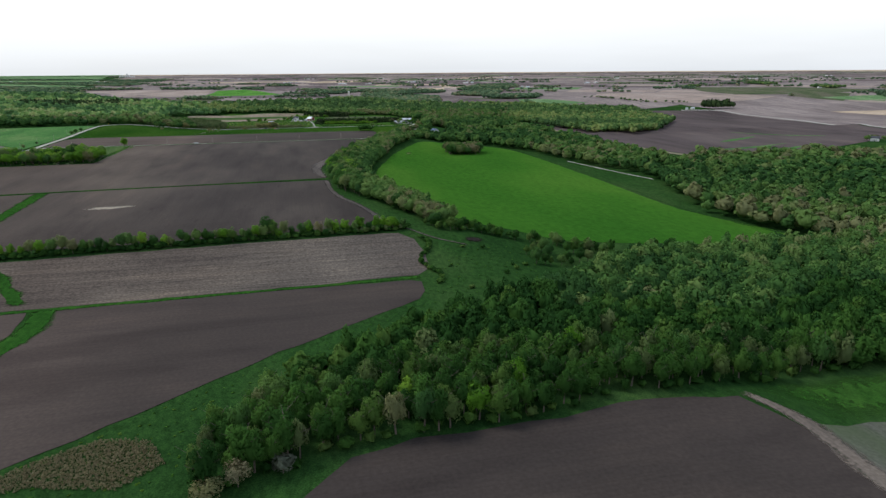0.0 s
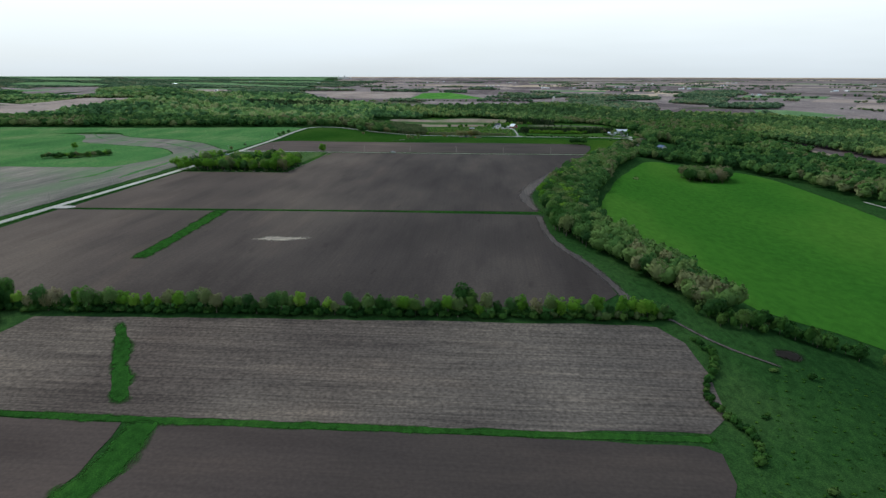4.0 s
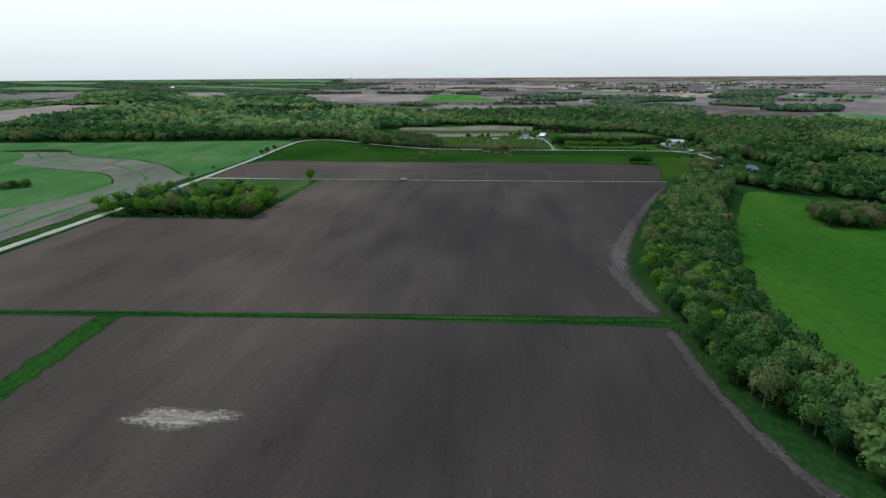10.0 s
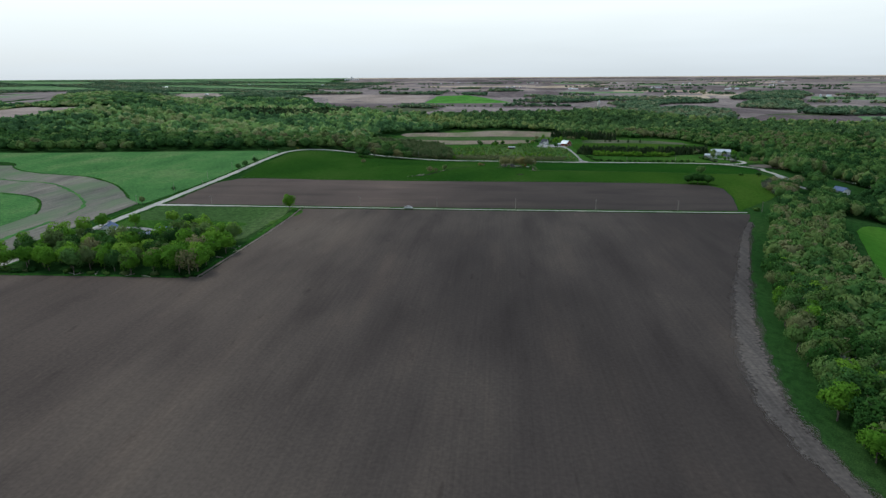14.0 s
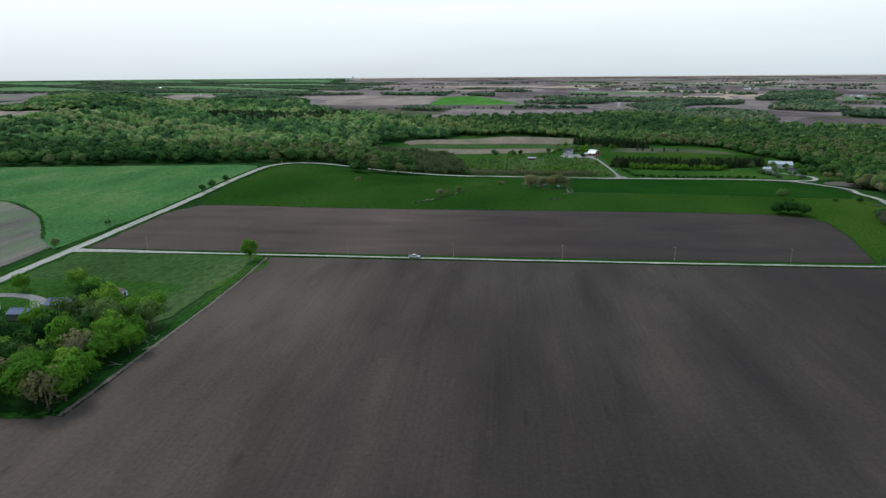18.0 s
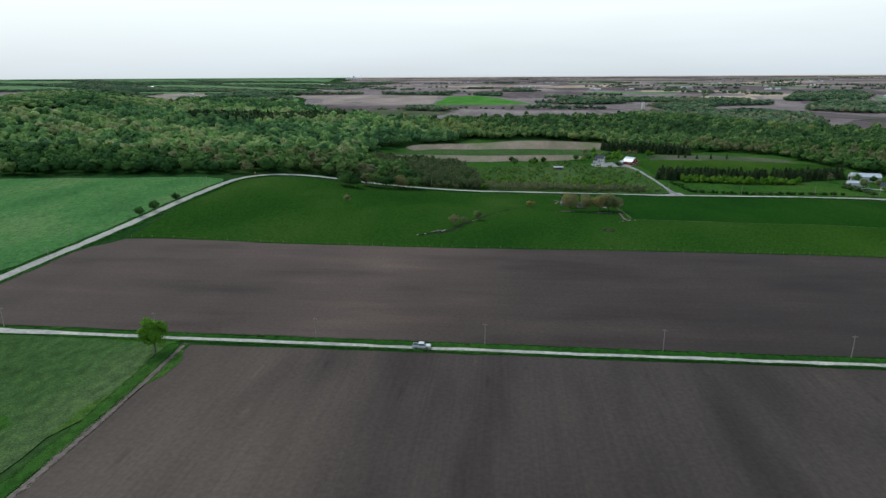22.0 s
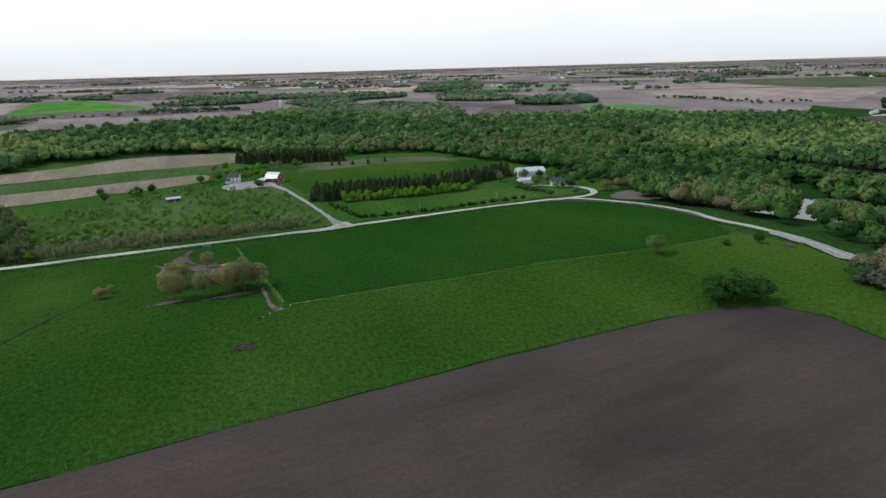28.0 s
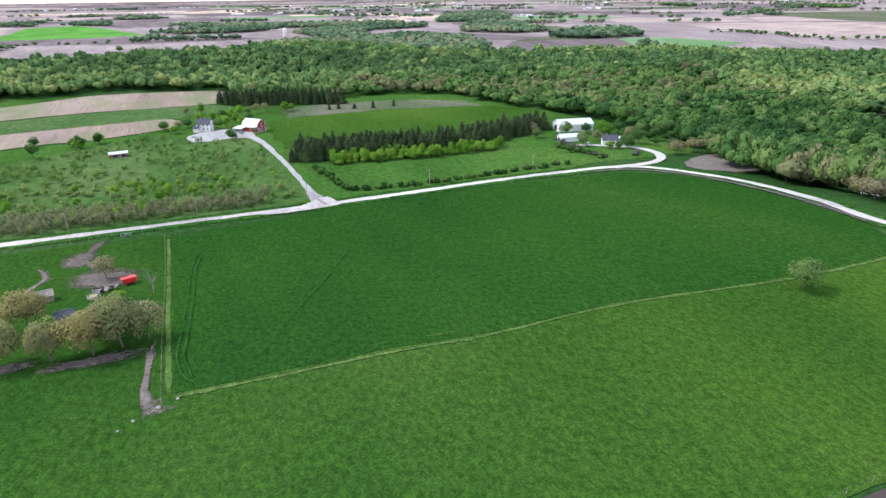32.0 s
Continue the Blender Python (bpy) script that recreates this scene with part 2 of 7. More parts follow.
WASH = earth("washed_soil", (0.072, 0.064, 0.06), (0.097, 0.086, 0.08), (0.126, 0.112, 0.103), rows=(1, 0.05), soft=True)
BARE = earth("bare_grey_ground", (0.105, 0.092, 0.08), (0.135, 0.12, 0.105), (0.165, 0.15, 0.13), rows=(0.6, 0.6), streak=0.2)
DAMP = earth("damp_black_mud", (0.02, 0.018, 0.016), (0.035, 0.031, 0.027), (0.07, 0.06, 0.05), rows=(0.6, 0.6), soft=True)
MUD = earth("trampled_mud", (0.085, 0.073, 0.062), (0.14, 0.122, 0.104), (0.21, 0.185, 0.16), rows=(0.6, 0.6), soft=True)
GRAVEL = earth("limestone_gravel", (0.370, 0.352, 0.326), (0.440, 0.422, 0.387), (0.510, 0.493, 0.458), rows=(0.6, 0.6), streak=0.25)
YARD = earth("grey_yard_gravel", (0.22, 0.22, 0.215), (0.3, 0.295, 0.285), (0.36, 0.355, 0.34), rows=(0.6, 0.6), streak=0.25)
GRASS = sward("rough_grass", (0.017, 0.050, 0.014), (0.025, 0.067, 0.018), (0.043, 0.086, 0.027))
VERGE = sward("bright_verge", (0.020, 0.064, 0.013), (0.025, 0.082, 0.015), (0.044, 0.103, 0.022), soft=True)
PASTURE = sward("pasture_grass", (0.018, 0.058, 0.010), (0.027, 0.074, 0.012), (0.043, 0.091, 0.018), tuft=0.8, patch=0.014, paler=(0, 140, (1.55, 1.26, 1.15)))
EDGE = sward("pale_edge_grass", (0.05, 0.1, 0.025), (0.07, 0.125, 0.033), (0.1, 0.14, 0.05), soft=True)
TRACKED = sward("pressed_crop", (0.019, 0.069, 0.016), (0.022, 0.081, 0.019), (0.026, 0.088, 0.021))
CROP = sward("young_crop", (0.014, 0.052, 0.010), (0.017, 0.061, 0.010), (0.026, 0.073, 0.012), stretch=(1, 0.2, 1), tuft=0.9)
LUSH = sward("lush_hayfield", (0.030, 0.108, 0.014), (0.043, 0.134, 0.017), (0.080, 0.178, 0.026), turn=25, stretch=(1, 0.35, 1), patch=0.008, tuft=0.25, grain=0.35)
HAY_WEST = sward("pale_hayfield", (0.058, 0.142, 0.050), (0.079, 0.189, 0.062), (0.143, 0.219, 0.092))
MEADOW = sward("sapling_meadow", (0.040, 0.084, 0.023), (0.055, 0.110, 0.031), (0.09, 0.138, 0.05), tuft=0.3)
TANMEADOW = sward("tan_meadow", (0.066, 0.095, 0.048), (0.099, 0.121, 0.072), (0.154, 0.137, 0.112))
LAWN = sward("lawn", (0.032, 0.084, 0.016), (0.044, 0.110, 0.021), (0.069, 0.131, 0.029))
THIN_MEADOW = sward("thin_meadow", (0.043, 0.086, 0.028), (0.058, 0.112, 0.037), (0.085, 0.132, 0.053), tuft=0.35)
TAN_STRIP = earth("tan_fallow", (0.2, 0.158, 0.125), (0.255, 0.205, 0.163), (0.3, 0.25, 0.2), rows=(1.0, 0.05), turn=-60, green=(0.16, 0.18, 0.09))
# far fields coloured paler and greyer, haze painted into soil and grass
HAZED_TAN = earth("hazed_tan_field", (0.266, 0.217, 0.191), (0.334, 0.271, 0.238), (0.386, 0.323, 0.286), rows=(0.05, 0.3))
HAZED_BROWN = earth("hazed_brown_field", (0.188, 0.157, 0.152), (0.237, 0.2, 0.192), (0.29, 0.247, 0.235), rows=(0.3, 0.05))
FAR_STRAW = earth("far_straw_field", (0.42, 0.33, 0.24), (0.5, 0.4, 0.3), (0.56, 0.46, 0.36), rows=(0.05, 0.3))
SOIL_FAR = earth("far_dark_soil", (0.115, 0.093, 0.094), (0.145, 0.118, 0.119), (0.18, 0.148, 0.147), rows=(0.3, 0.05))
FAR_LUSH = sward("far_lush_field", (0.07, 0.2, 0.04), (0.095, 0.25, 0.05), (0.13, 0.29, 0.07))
HAZED_GREEN = sward("hazed_green_field", (0.109, 0.198, 0.093), (0.140, 0.243, 0.114), (0.203, 0.289, 0.165))
SPRING = [(0.0, (0.026, 0.08, 0.018)), (0.3, (0.042, 0.115, 0.024)), (0.6, (0.066, 0.162, 0.031)), (0.85, (0.108, 0.2, 0.044)), (1.0, (0.13, 0.18, 0.07))]
# leaf stops lightened, the haze of distance mixed into them
HAZED_FOREST = [(0.0, (0.085, 0.185, 0.075)), (0.4, (0.165, 0.32, 0.11)), (0.75, (0.3, 0.46, 0.15)), (1.0, (0.38, 0.44, 0.2))]
OLIVE = [(0.0, (0.043, 0.112, 0.033)), (0.3, (0.074, 0.172, 0.045)), (0.55, (0.122, 0.233, 0.062)), (0.85, (0.172, 0.262, 0.081)), (1.0, (0.212, 0.230, 0.108))]
BUDDING = [(0.0, (0.211, 0.216, 0.101)), (0.5, (0.276, 0.267, 0.134)), (1.0, (0.259, 0.233, 0.160))]
PINE_STOPS = [(0.0, (0.028, 0.057, 0.022)), (1.0, (0.055, 0.089, 0.032))]
PALE_STOPS = [(0.0, (0.11, 0.135, 0.1)), (1.0, (0.16, 0.175, 0.13))]
LEAF, LEAF_MANY = leaf("spring_leaves", SPRING, True), leaf("spring_leaves_wood", SPRING, False)
# these three far-wood leaves are paler: distance haze painted into their colour
LEAF_HAZED_FOREST = leaf("hazed_forest_leaves", HAZED_FOREST, False)
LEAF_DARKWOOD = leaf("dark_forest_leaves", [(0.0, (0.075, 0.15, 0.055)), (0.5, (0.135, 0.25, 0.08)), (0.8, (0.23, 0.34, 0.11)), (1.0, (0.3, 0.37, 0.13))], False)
LEAF_HAZED_WOOD = leaf("hazed_wood_leaves", [(0.0, (0.105, 0.185, 0.105)), (0.5, (0.17, 0.27, 0.15)), (0.85, (0.24, 0.33, 0.18)), (1.0, (0.32, 0.33, 0.2))], False)
LEAF_OLIVE, LEAF_OLIVE_MANY = leaf("olive_leaves", OLIVE, True), leaf("olive_leaves_wood", OLIVE, False)
LEAF_BUD = leaf("budding_leaves", BUDDING, True)
LEAF_WILLOW = leaf("willow_leaves", [(0.0, (0.21, 0.235, 0.1)), (0.6, (0.27, 0.275, 0.12)), (1.0, (0.33, 0.275, 0.1))], True, 0.5)
BRIGHT = [(0.0, (0.095, 0.232, 0.024)), (0.5, (0.157, 0.333, 0.034)), (1.0, (0.237, 0.404, 0.054))]
LEAF_BRIGHT = leaf("bright_maple_leaves", BRIGHT, True, 0.45)
LEAF_PALE = leaf("silvery_leaves", PALE_STOPS, True)
NEEDLE, NEEDLE_MANY = leaf("pine_needles", PINE_STOPS, True, 0.05), leaf("pine_needles_wood", PINE_STOPS, False, 0.05)
LEAF_SAPLING = leaf("sapling_leaves", [(0.0, (0.15, 0.28, 0.065)), (0.5, (0.2, 0.33, 0.085)), (1.0, (0.26, 0.34, 0.11))], False, 0.5)
LEAF_BRUSH = leaf("bare_brush_twigs", [(0.0, (0.13, 0.19, 0.07)), (0.5, (0.19, 0.22, 0.11)), (1.0, (0.23, 0.25, 0.13))], False, 0.5)
LEAF_THICKET = leaf("thicket_leaves", [(0.0, (0.06, 0.11, 0.04)), (0.5, (0.1, 0.155, 0.06)), (1.0, (0.15, 0.185, 0.085))], False)
LEAF_TUSSOCK = leaf("tussock_blades", [(0.0, (0.037, 0.116, 0.014)), (0.5, (0.055, 0.149, 0.019)), (1.0, (0.092, 0.183, 0.025))], False)
DRYHAY = plain("dry_hay", (0.3, 0.24, 0.12), 0.95, 0.3, 3.0)
BARK = plain("grey_bark", (0.12, 0.1, 0.08), 0.95, 0.4, 2.0)
DRY = leaf("dry_reed", [(0.0, (0.208, 0.171, 0.105)), (1.0, (0.286, 0.246, 0.149))], False)
WHITE = plain("white_siding", (0.74, 0.74, 0.72), 0.6, 0.06, 0.5)
TIN = plain("pale_metal_roof", (0.62, 0.66, 0.7), 0.35, 0.08, 0.4, 0.3)
SLATE = plain("dark_shingle_roof", (0.06, 0.066, 0.08), 0.85, 0.25, 0.9)
BLUE_ROOF = plain("blue_grey_roof", (0.078, 0.119, 0.231), 0.6, 0.12, 0.7)
RED = plain("red_barn_boards", (0.26, 0.028, 0.02), 0.75, 0.2, 0.7)
RED_PAINT = plain("red_paint", (0.5, 0.02, 0.015), 0.4, 0.1, 1.0)
GREYWOOD = plain("weathered_boards", (0.22, 0.19, 0.16), 0.9, 0.3, 1.2)
POLE = plain("pole_timber", (0.3, 0.27, 0.23), 0.9, 0.25, 1.0)
CONCRETE = plain("concrete_staves", (0.5, 0.47, 0.42), 0.9, 0.12, 0.3)
DARK = plain("dark_opening", (0.03, 0.03, 0.033), 0.8, 0.2, 1.0)
BLACK = plain("black_rubber", (0.02, 0.02, 0.02), 0.8, 0.2, 3.0)
CHROME = plain("dull_chrome", (0.5, 0.5, 0.52), 0.3, 0.1, 3.0, 0.9)
PAINT_WHITE = plain("white_car_paint", (0.72, 0.74, 0.76), 0.25, 0.03, 1.0)
PAINT_GREY = plain("grey_car_paint", (0.2, 0.22, 0.25), 0.3, 0.05, 1.0)
STONE = plain("field_stone", (0.252, 0.231, 0.210), 0.9, 0.3, 1.5)
SIGN = plain("yellow_sign", (0.75, 0.42, 0.02), 0.5, 0.05, 1.0)
GLASS, gn, gl, gb = mat("window_glass", 0.08, 0.6)
gb.inputs["Base Color"].default_value = (0.05, 0.06, 0.07, 1)
WATER, wn, wlk, wb = mat("river_water", 0.06, 0.5)
wb.inputs["Base Color"].default_value = (0.05, 0.055, 0.045, 1)
relief(wn, wlk, wb, noise_at(wn, wlk, wn.new("ShaderNodeNewGeometry").outputs["Position"], 0.6), 0.05, 0.05)


# ---- terrain ----
from mathutils.geometry import delaunay_2d_cdt


def ss(v):
    v = np.clip(v, 0, 1)
    return v * v * (3 - 2 * v)


def height(x, y):
    """The lie of the land: an upland, a river bottom to the east and north, a draw to the south, and a far plain raised
    to the skyline to fit the camera's view.
    """
    south = 9 * ss((420 - y) / 130)
    bottom = 13 * ss((x - 50 - 0.3 * np.clip(y - 620, 0, 400)) / 120) * ss((1030 - y) / 90)
    north = 11 * ss((y - 1080) / 130) * ss((x + 300) / 190) * (1 - ss((y - 1600) / 250))
    river = 20 * ss((x - 215) / 140) * ss((y - 900) / 150) * (1 - ss((y - 1350) / 250))
    up = 10 * ss((y - 1600) / 300) + 4 * ss((-x - 200) / 130) * ss((y - 1000) / 200) * (1 - ss((y - 1600) / 300))
    hills = (24 + 9 * np.sin(x / 120 + y / 190) + 6 * np.sin(x / 70 - y / 110)) * ss((-x - 420) / 500) * ss((y - 1250) / 350) * (1 - ss((y - 2300) / 500))
    far = 68 * np.clip((np.hypot(x, y - 450) - 1900) / 2600, 0, 1) ** 1.5
    along = np.clip(((x - 285) * 105 + (y - 1135) * 8) / (105 ** 2 + 8 ** 2), 0, 1)
    channel = 9 * np.exp(-(((x - 285 - 105 * along) ** 2 + (y - 1135 - 8 * along) ** 2) / 32 ** 2))
    return up + hills + far - channel - (south ** 3 + bottom ** 3 + north ** 3 + river ** 3) ** (1 / 3)


def ground_z(x, y):
    return float(height(np.float64(x), np.float64(y)))


LINES = np.concatenate([np.arange(-4500, -1200, 150), np.arange(-1200, -500, 50), np.arange(-500, 700, 15), np.arange(700, 1300, 50), np.arange(1300, 4501, 150)]).astype(float)
ROWS_Y = np.concatenate([np.arange(-4050, -300, 250), np.arange(-300, 0, 50), np.arange(0, 1500, 15), np.arange(1500, 2400, 50), np.arange(2400, 5001, 150)]).astype(float)


def mesh_of(name, verts, faces, material, smooth=False, normals=None, tint=None, rim=None):
    me = bpy.data.meshes.new(name)
    me.from_pydata([tuple(v) for v in verts] if not isinstance(verts, np.ndarray) else verts.tolist(), [], faces if isinstance(faces, list) else faces.tolist())
    me.materials.append(material)
    if smooth or normals is not None:
        me.shade_smooth()
    if tint is not None:
        me.attributes.new("tint", "FLOAT", "POINT").data.foreach_set("value", np.asarray(tint, np.float32))
    if rim is not None:
        me.attributes.new("rim", "FLOAT", "POINT").data.foreach_set("value", np.asarray(rim, np.float32))
    if normals is not None:
        me.normals_split_custom_set_from_vertices(np.asarray(normals, float).tolist())
    return me


gx, gy = np.meshgrid(LINES, ROWS_Y)
gv = np.stack([gx, gy, height(gx, gy)], -1).reshape(-1, 3)
nx = len(LINES)
gi = (np.arange(len(ROWS_Y) - 1)[:, None] * nx + np.arange(nx - 1)[None]).ravel()
tagged(new("ground", mesh_of("ground", gv, np.stack([gi, gi + 1, gi + nx + 1, gi + nx], 1), GRASS, True)), "rolling farmland covered in rough spring grass", "ground", kind="structure")


def curve(points, closed=False, step=6.0, smooth=True):
    """A smooth line through a few corners of the plan."""
    p = np.array(points, float)
    n = len(p)
    out = []
    for i in range(n if closed else n - 1):
        if closed:
            a, b, c, d = p[i - 1], p[i], p[(i + 1) % n], p[(i + 2) % n]
        else:
            a, b, c, d = p[max(i - 1, 0)], p[i], p[i + 1], p[min(i + 2, n - 1)]
        k = max(1, int(np.hypot(*(c - b)) / step))
        for u in np.arange(k) / k:
            if smooth:
                out.append(0.5 * (2 * b + (c - a) * u + (2 * a - 5 * b + 4 * c - d) * u * u + (3 * b - a - 3 * c + d) * u ** 3))
            else:
                out.append(b + (c - b) * u)
    if not closed:
        out.append(p[-1])
    return np.array(out)


SOFT = (SAND, PATH, WASH, MUD, VERGE, EDGE, DAMP)
LAID = [0]


def laid(lift):
    """Each sheet a hair above the last, so that no two lie in one plane."""
    LAID[0] += 1
    return lift + 0.0015 * LAID[0]


def drape(name, outline, material, lift, label, category="field", ragged=0.6, kind="structure"):
    """A patch of ground of its own, laid a little above the sheet beneath it and cut along the same lines."""
    bm, lift = bmesh.new(), laid(lift)
    rng = np.random.default_rng(len(outline) * 7 + int(abs(outline[0][0])))
    pts = np.array(outline, float) + rng.normal(0, ragged, (len(outline), 2))
    n = len(pts)
    flat, _, tris, *_ = delaunay_2d_cdt([Vector(q) for q in pts], [(i, (i + 1) % n) for i in range(n)], [], 1, 1e-4)
    made = [bm.verts.new((q.x, q.y, 0)) for q in flat]
    for t in tris:
        f = bm.faces.new([made[i] for i in t])
        f.normal_update()
        if f.normal.z < 0:
            f.normal_flip()
    lo, hi = pts.min(0), pts.max(0)
    for axis, lines in ((0, LINES), (1, ROWS_Y)):
        for c in lines[(lines > lo[axis]) & (lines < hi[axis])]:
            co, no = [0, 0, 0], [0, 0, 0]
            co[axis], no[axis] = c, 1
            bmesh.ops.bisect_plane(bm, geom=bm.verts[:] + bm.edges[:] + bm.faces[:], plane_co=co, plane_no=no)
    for v in bm.verts:
        v.co.z = ground_z(v.co.x, v.co.y) + lift
    me = bpy.data.meshes.new(name)
    bm.to_mesh(me)
    bm.free()
    me.materials.append(material)
    return tagged(new(name, me), label, category, kind=kind)


def ribbon(name, line, width, material, lift, label, category="road", ragged=0.25, crown=0.06, kind="structure"):
    """A road, track or strip along a line of the plan, six lanes of faces across with a slight crown and a thin rim."""
    p, lift = curve(line, step=2.5), laid(lift)
    d = np.gradient(p, axis=0)
    d /= np.linalg.norm(d, axis=1)[:, None]
    side = np.stack([-d[:, 1], d[:, 0]], 1)
    rng = np.random.default_rng(int(abs(p[0, 0] * 3 + p[0, 1])))
    n = len(p)
    w = np.broadcast_to(np.interp(np.linspace(0, 1, n), np.linspace(0, 1, len(np.atleast_1d(width))), np.atleast_1d(width)), n)
    verts, faces, rim = [], [], []
    for s in (-0.62, -0.4, -0.2, 0, 0.2, 0.4, 0.62):
        jit = np.convolve(rng.normal(0, ragged, n + 2), (0.5, 0.5, 0.5), "valid")[:n] if abs(s) > 0.5 else 0
        q = p + side * (w * (s if material in SOFT else s * 0.81) + jit)[:, None]
        z = height(q[:, 0], q[:, 1]) + lift + crown * (1 - 2.5 * abs(s))
        verts += list(np.column_stack([q, z]))
        rim += list(np.full(n, 0.0 if abs(s) > 0.5 else 1.0 if s == 0 else (0.45, 0.85)[abs(s) < 0.3] if material in SOFT[:4] else 0.75 if abs(s) > 0.3 else 1.0) * np.clip(np.minimum(np.arange(n), np.arange(n)[::-1]) / 3 + 0.1, 0, 1))
    for k in range(6):
        faces += [(k * n + i, (k + 1) * n + i, (k + 1) * n + i + 1, k * n + i + 1)[::-1] for i in range(n - 1)]
    return tagged(new(name, mesh_of(name, np.array(verts), faces, material, True, tint=None, rim=rim)), label, category, kind=kind)


def blot(name, outline, material, lift, label, category="bare patch"):
    """A small bare or worn patch whose rim thins out into its surroundings."""
    o, lift = curve(outline, True, 2.0), laid(lift)
    c = o.mean(0)
    verts, rim, faces = [], [], []
    rings = (1.15, 0.9, 0.7, 0.45, 0.2)
    n = len(o)
    for k, r in enumerate(rings):
        q = c + (o - c) * r
        verts += list(np.column_stack([q, height(q[:, 0], q[:, 1]) + lift]))
        rim += [(0.0, 0.25, 0.55, 0.85, 1.0)[k]] * n
    for k in range(4):
        faces += [(k * n + i, k * n + (i + 1) % n, (k + 1) * n + (i + 1) % n, (k + 1) * n + i) for i in range(n)]
    faces.append(tuple(range(4 * n, 5 * n)))
    me = mesh_of(name, np.array(verts), faces, material, True, rim=rim)
    if me.polygons[0].normal.z < 0:
        me.flip_normals()
    return tagged(new(name, me), label, category, kind="structure")


def inside(px, py, poly):
    poly = np.array(poly, float)
    hit = np.zeros(len(px), bool)
    j = len(poly) - 1
    for i in range(len(poly)):
        xi, yi, xj, yj = *poly[i], *poly[j]
        if yi != yj:
            hit ^= ((yi > py) != (yj > py)) & (px < (xj - xi) * (py - yi) / (yj - yi) + xi)
        j = i
    return hit


# ---- fields, roads and strips of the plan ----
drape("field_south", curve([(-30, 60), (-20, 110), (-4, 133), (9, 146), (28, 151), (52, 150), (73, 151), (95, 155), (138, 154), (146, 134), (141, 101), (132, 20), (40, 10), (-30, 20)], True, 8, False), SOIL_LANE, 0.15, "freshly tilled dark brown soil below the wood", ragged=0.5)
ribbon("sandy_track", [(141, 156), (148, 137), (145, 105), (140, 60), (135, 20)], (4, 8, 9, 9), PATH, 0.3, "pale sandy washed track beside tilled soil", "track", 0.6)
drape("field_south_east", curve([(152, 134), (176, 131), (220, 128), (330, 120), (330, 20), (139, 20), (145, 100)], True, 8, False), THIN, 0.16, "grey soil with a thin flush of green", ragged=0.6)
blot("grass_margin", [(152, 156), (157, 143), (178, 134), (240, 134), (240, 152), (200, 156)], VERGE, 0.22, "bright green grass along the wood edge", "grass")
drape("field_waterway_east", curve([(-108, 287), (-35, 288), (52, 287.5), (57, 284), (56, 270), (51, 260), (32, 248), (-4, 223), (-32, 202), (-46, 190), (-82, 164), (-150, 115), (-210, 80), (-230, 110), (-160, 155), (-131, 185), (-119, 206), (-113, 238), (-106, 262)], True, 8, False), SOIL_LANE, 0.15, "tilled dark soil bounded by a grassed waterway", ragged=0.4)
drape("field_waterway_west", curve([(-119, 287), (-117, 262), (-121, 238), (-129, 210), (-142, 192), (-172, 165), (-330, 60), (-330, 287)], True, 8, False), SOIL_LANE, 0.15, "tilled dark soil west of the grassed waterway", ragged=0.4)
ribbon("grassed_waterway", [(-113, 289), (-111, 262), (-117, 238), (-125, 208), (-140, 185), (-180, 155), (-240, 120)], (10, 8, 8, 8), VERGE, 0.22, "curved bright green grassed waterway through tilled soil", "grass strip", 0.9)
drape("field_stubble", curve([(-235, 292), (-212, 312), (-198, 355), (-150, 357.5), (-70, 360), (40, 363), (58, 362), (66, 350), (68, 328), (65, 304), (57, 294), (-35, 291), (-120, 290.5)], True, 8, False), STUBBLE, 0.15, "tan corn stubble in fine rows", ragged=0.4)
ribbon("grass_strip", [(-330, 290), (-170, 288.7), (-35, 289.5), (58, 291)], 3.5, VERGE, 0.2, "narrow green strip between two fields", "grass strip", 0.5)
ribbon("stubble_waterway", [(-160, 353), (-150, 338), (-140, 320), (-132, 306), (-126, 297)], (3.5, 5.5, 6, 6), VERGE, 0.22, "ragged green grass strip across corn stubble", "grass strip", 1.2)
drape("field_upland", curve([(-316, 385), (-225, 374), (-100, 372), (0, 376), (40, 382), (49, 392), (46, 413), (37, 442), (29, 470), (25.5, 507), (26, 547), (-90, 547.8), (-316, 538)], True, 10, False), SOIL, 0.15, "wide tilled dark soil with faint drill rows", ragged=0.3)
drape("field_upland_north", curve([(-314, 544), (-90, 553.2), (26, 557.5), (24, 590), (23, 616), (32, 665), (48, 717), (72, 790), (98, 850), (113, 884), (-60, 883.5), (-206, 883), (-205, 825), (-207, 722), (-260, 721), (-314, 718)], True, 10, False), SOIL, 0.15, "wide tilled dark soil running up to a gravel lane", ragged=0.3)
ribbon("field_lane", [(-320, 541), (-200, 548), (-90, 550.5), (0, 553), (30, 555)], (1.4, 2.4, 2.6, 4), VERGE, 0.2, "narrow green grass lane between tilled fields", "grass strip", 0.5)
ribbon("field_waterway", [(-193, 424), (-195, 480), (-199, 545)], (9, 9, 10), VERGE, 0.22, "straight bright green grassed waterway in soil", "grass strip", 0.5)
blot("sand_patch", [(-130 + (17 + 2.5 * math.sin(5 * t)) * math.cos(t * 0.2618), 471 + 0.1 * 17 * math.cos(t * 0.2618) + (5.2 + 1.2 * math.cos(7 * t)) * math.sin(t * 0.2618)) for t in range(24)], SAND, 0.2, "pale sandy patch showing through dark soil")
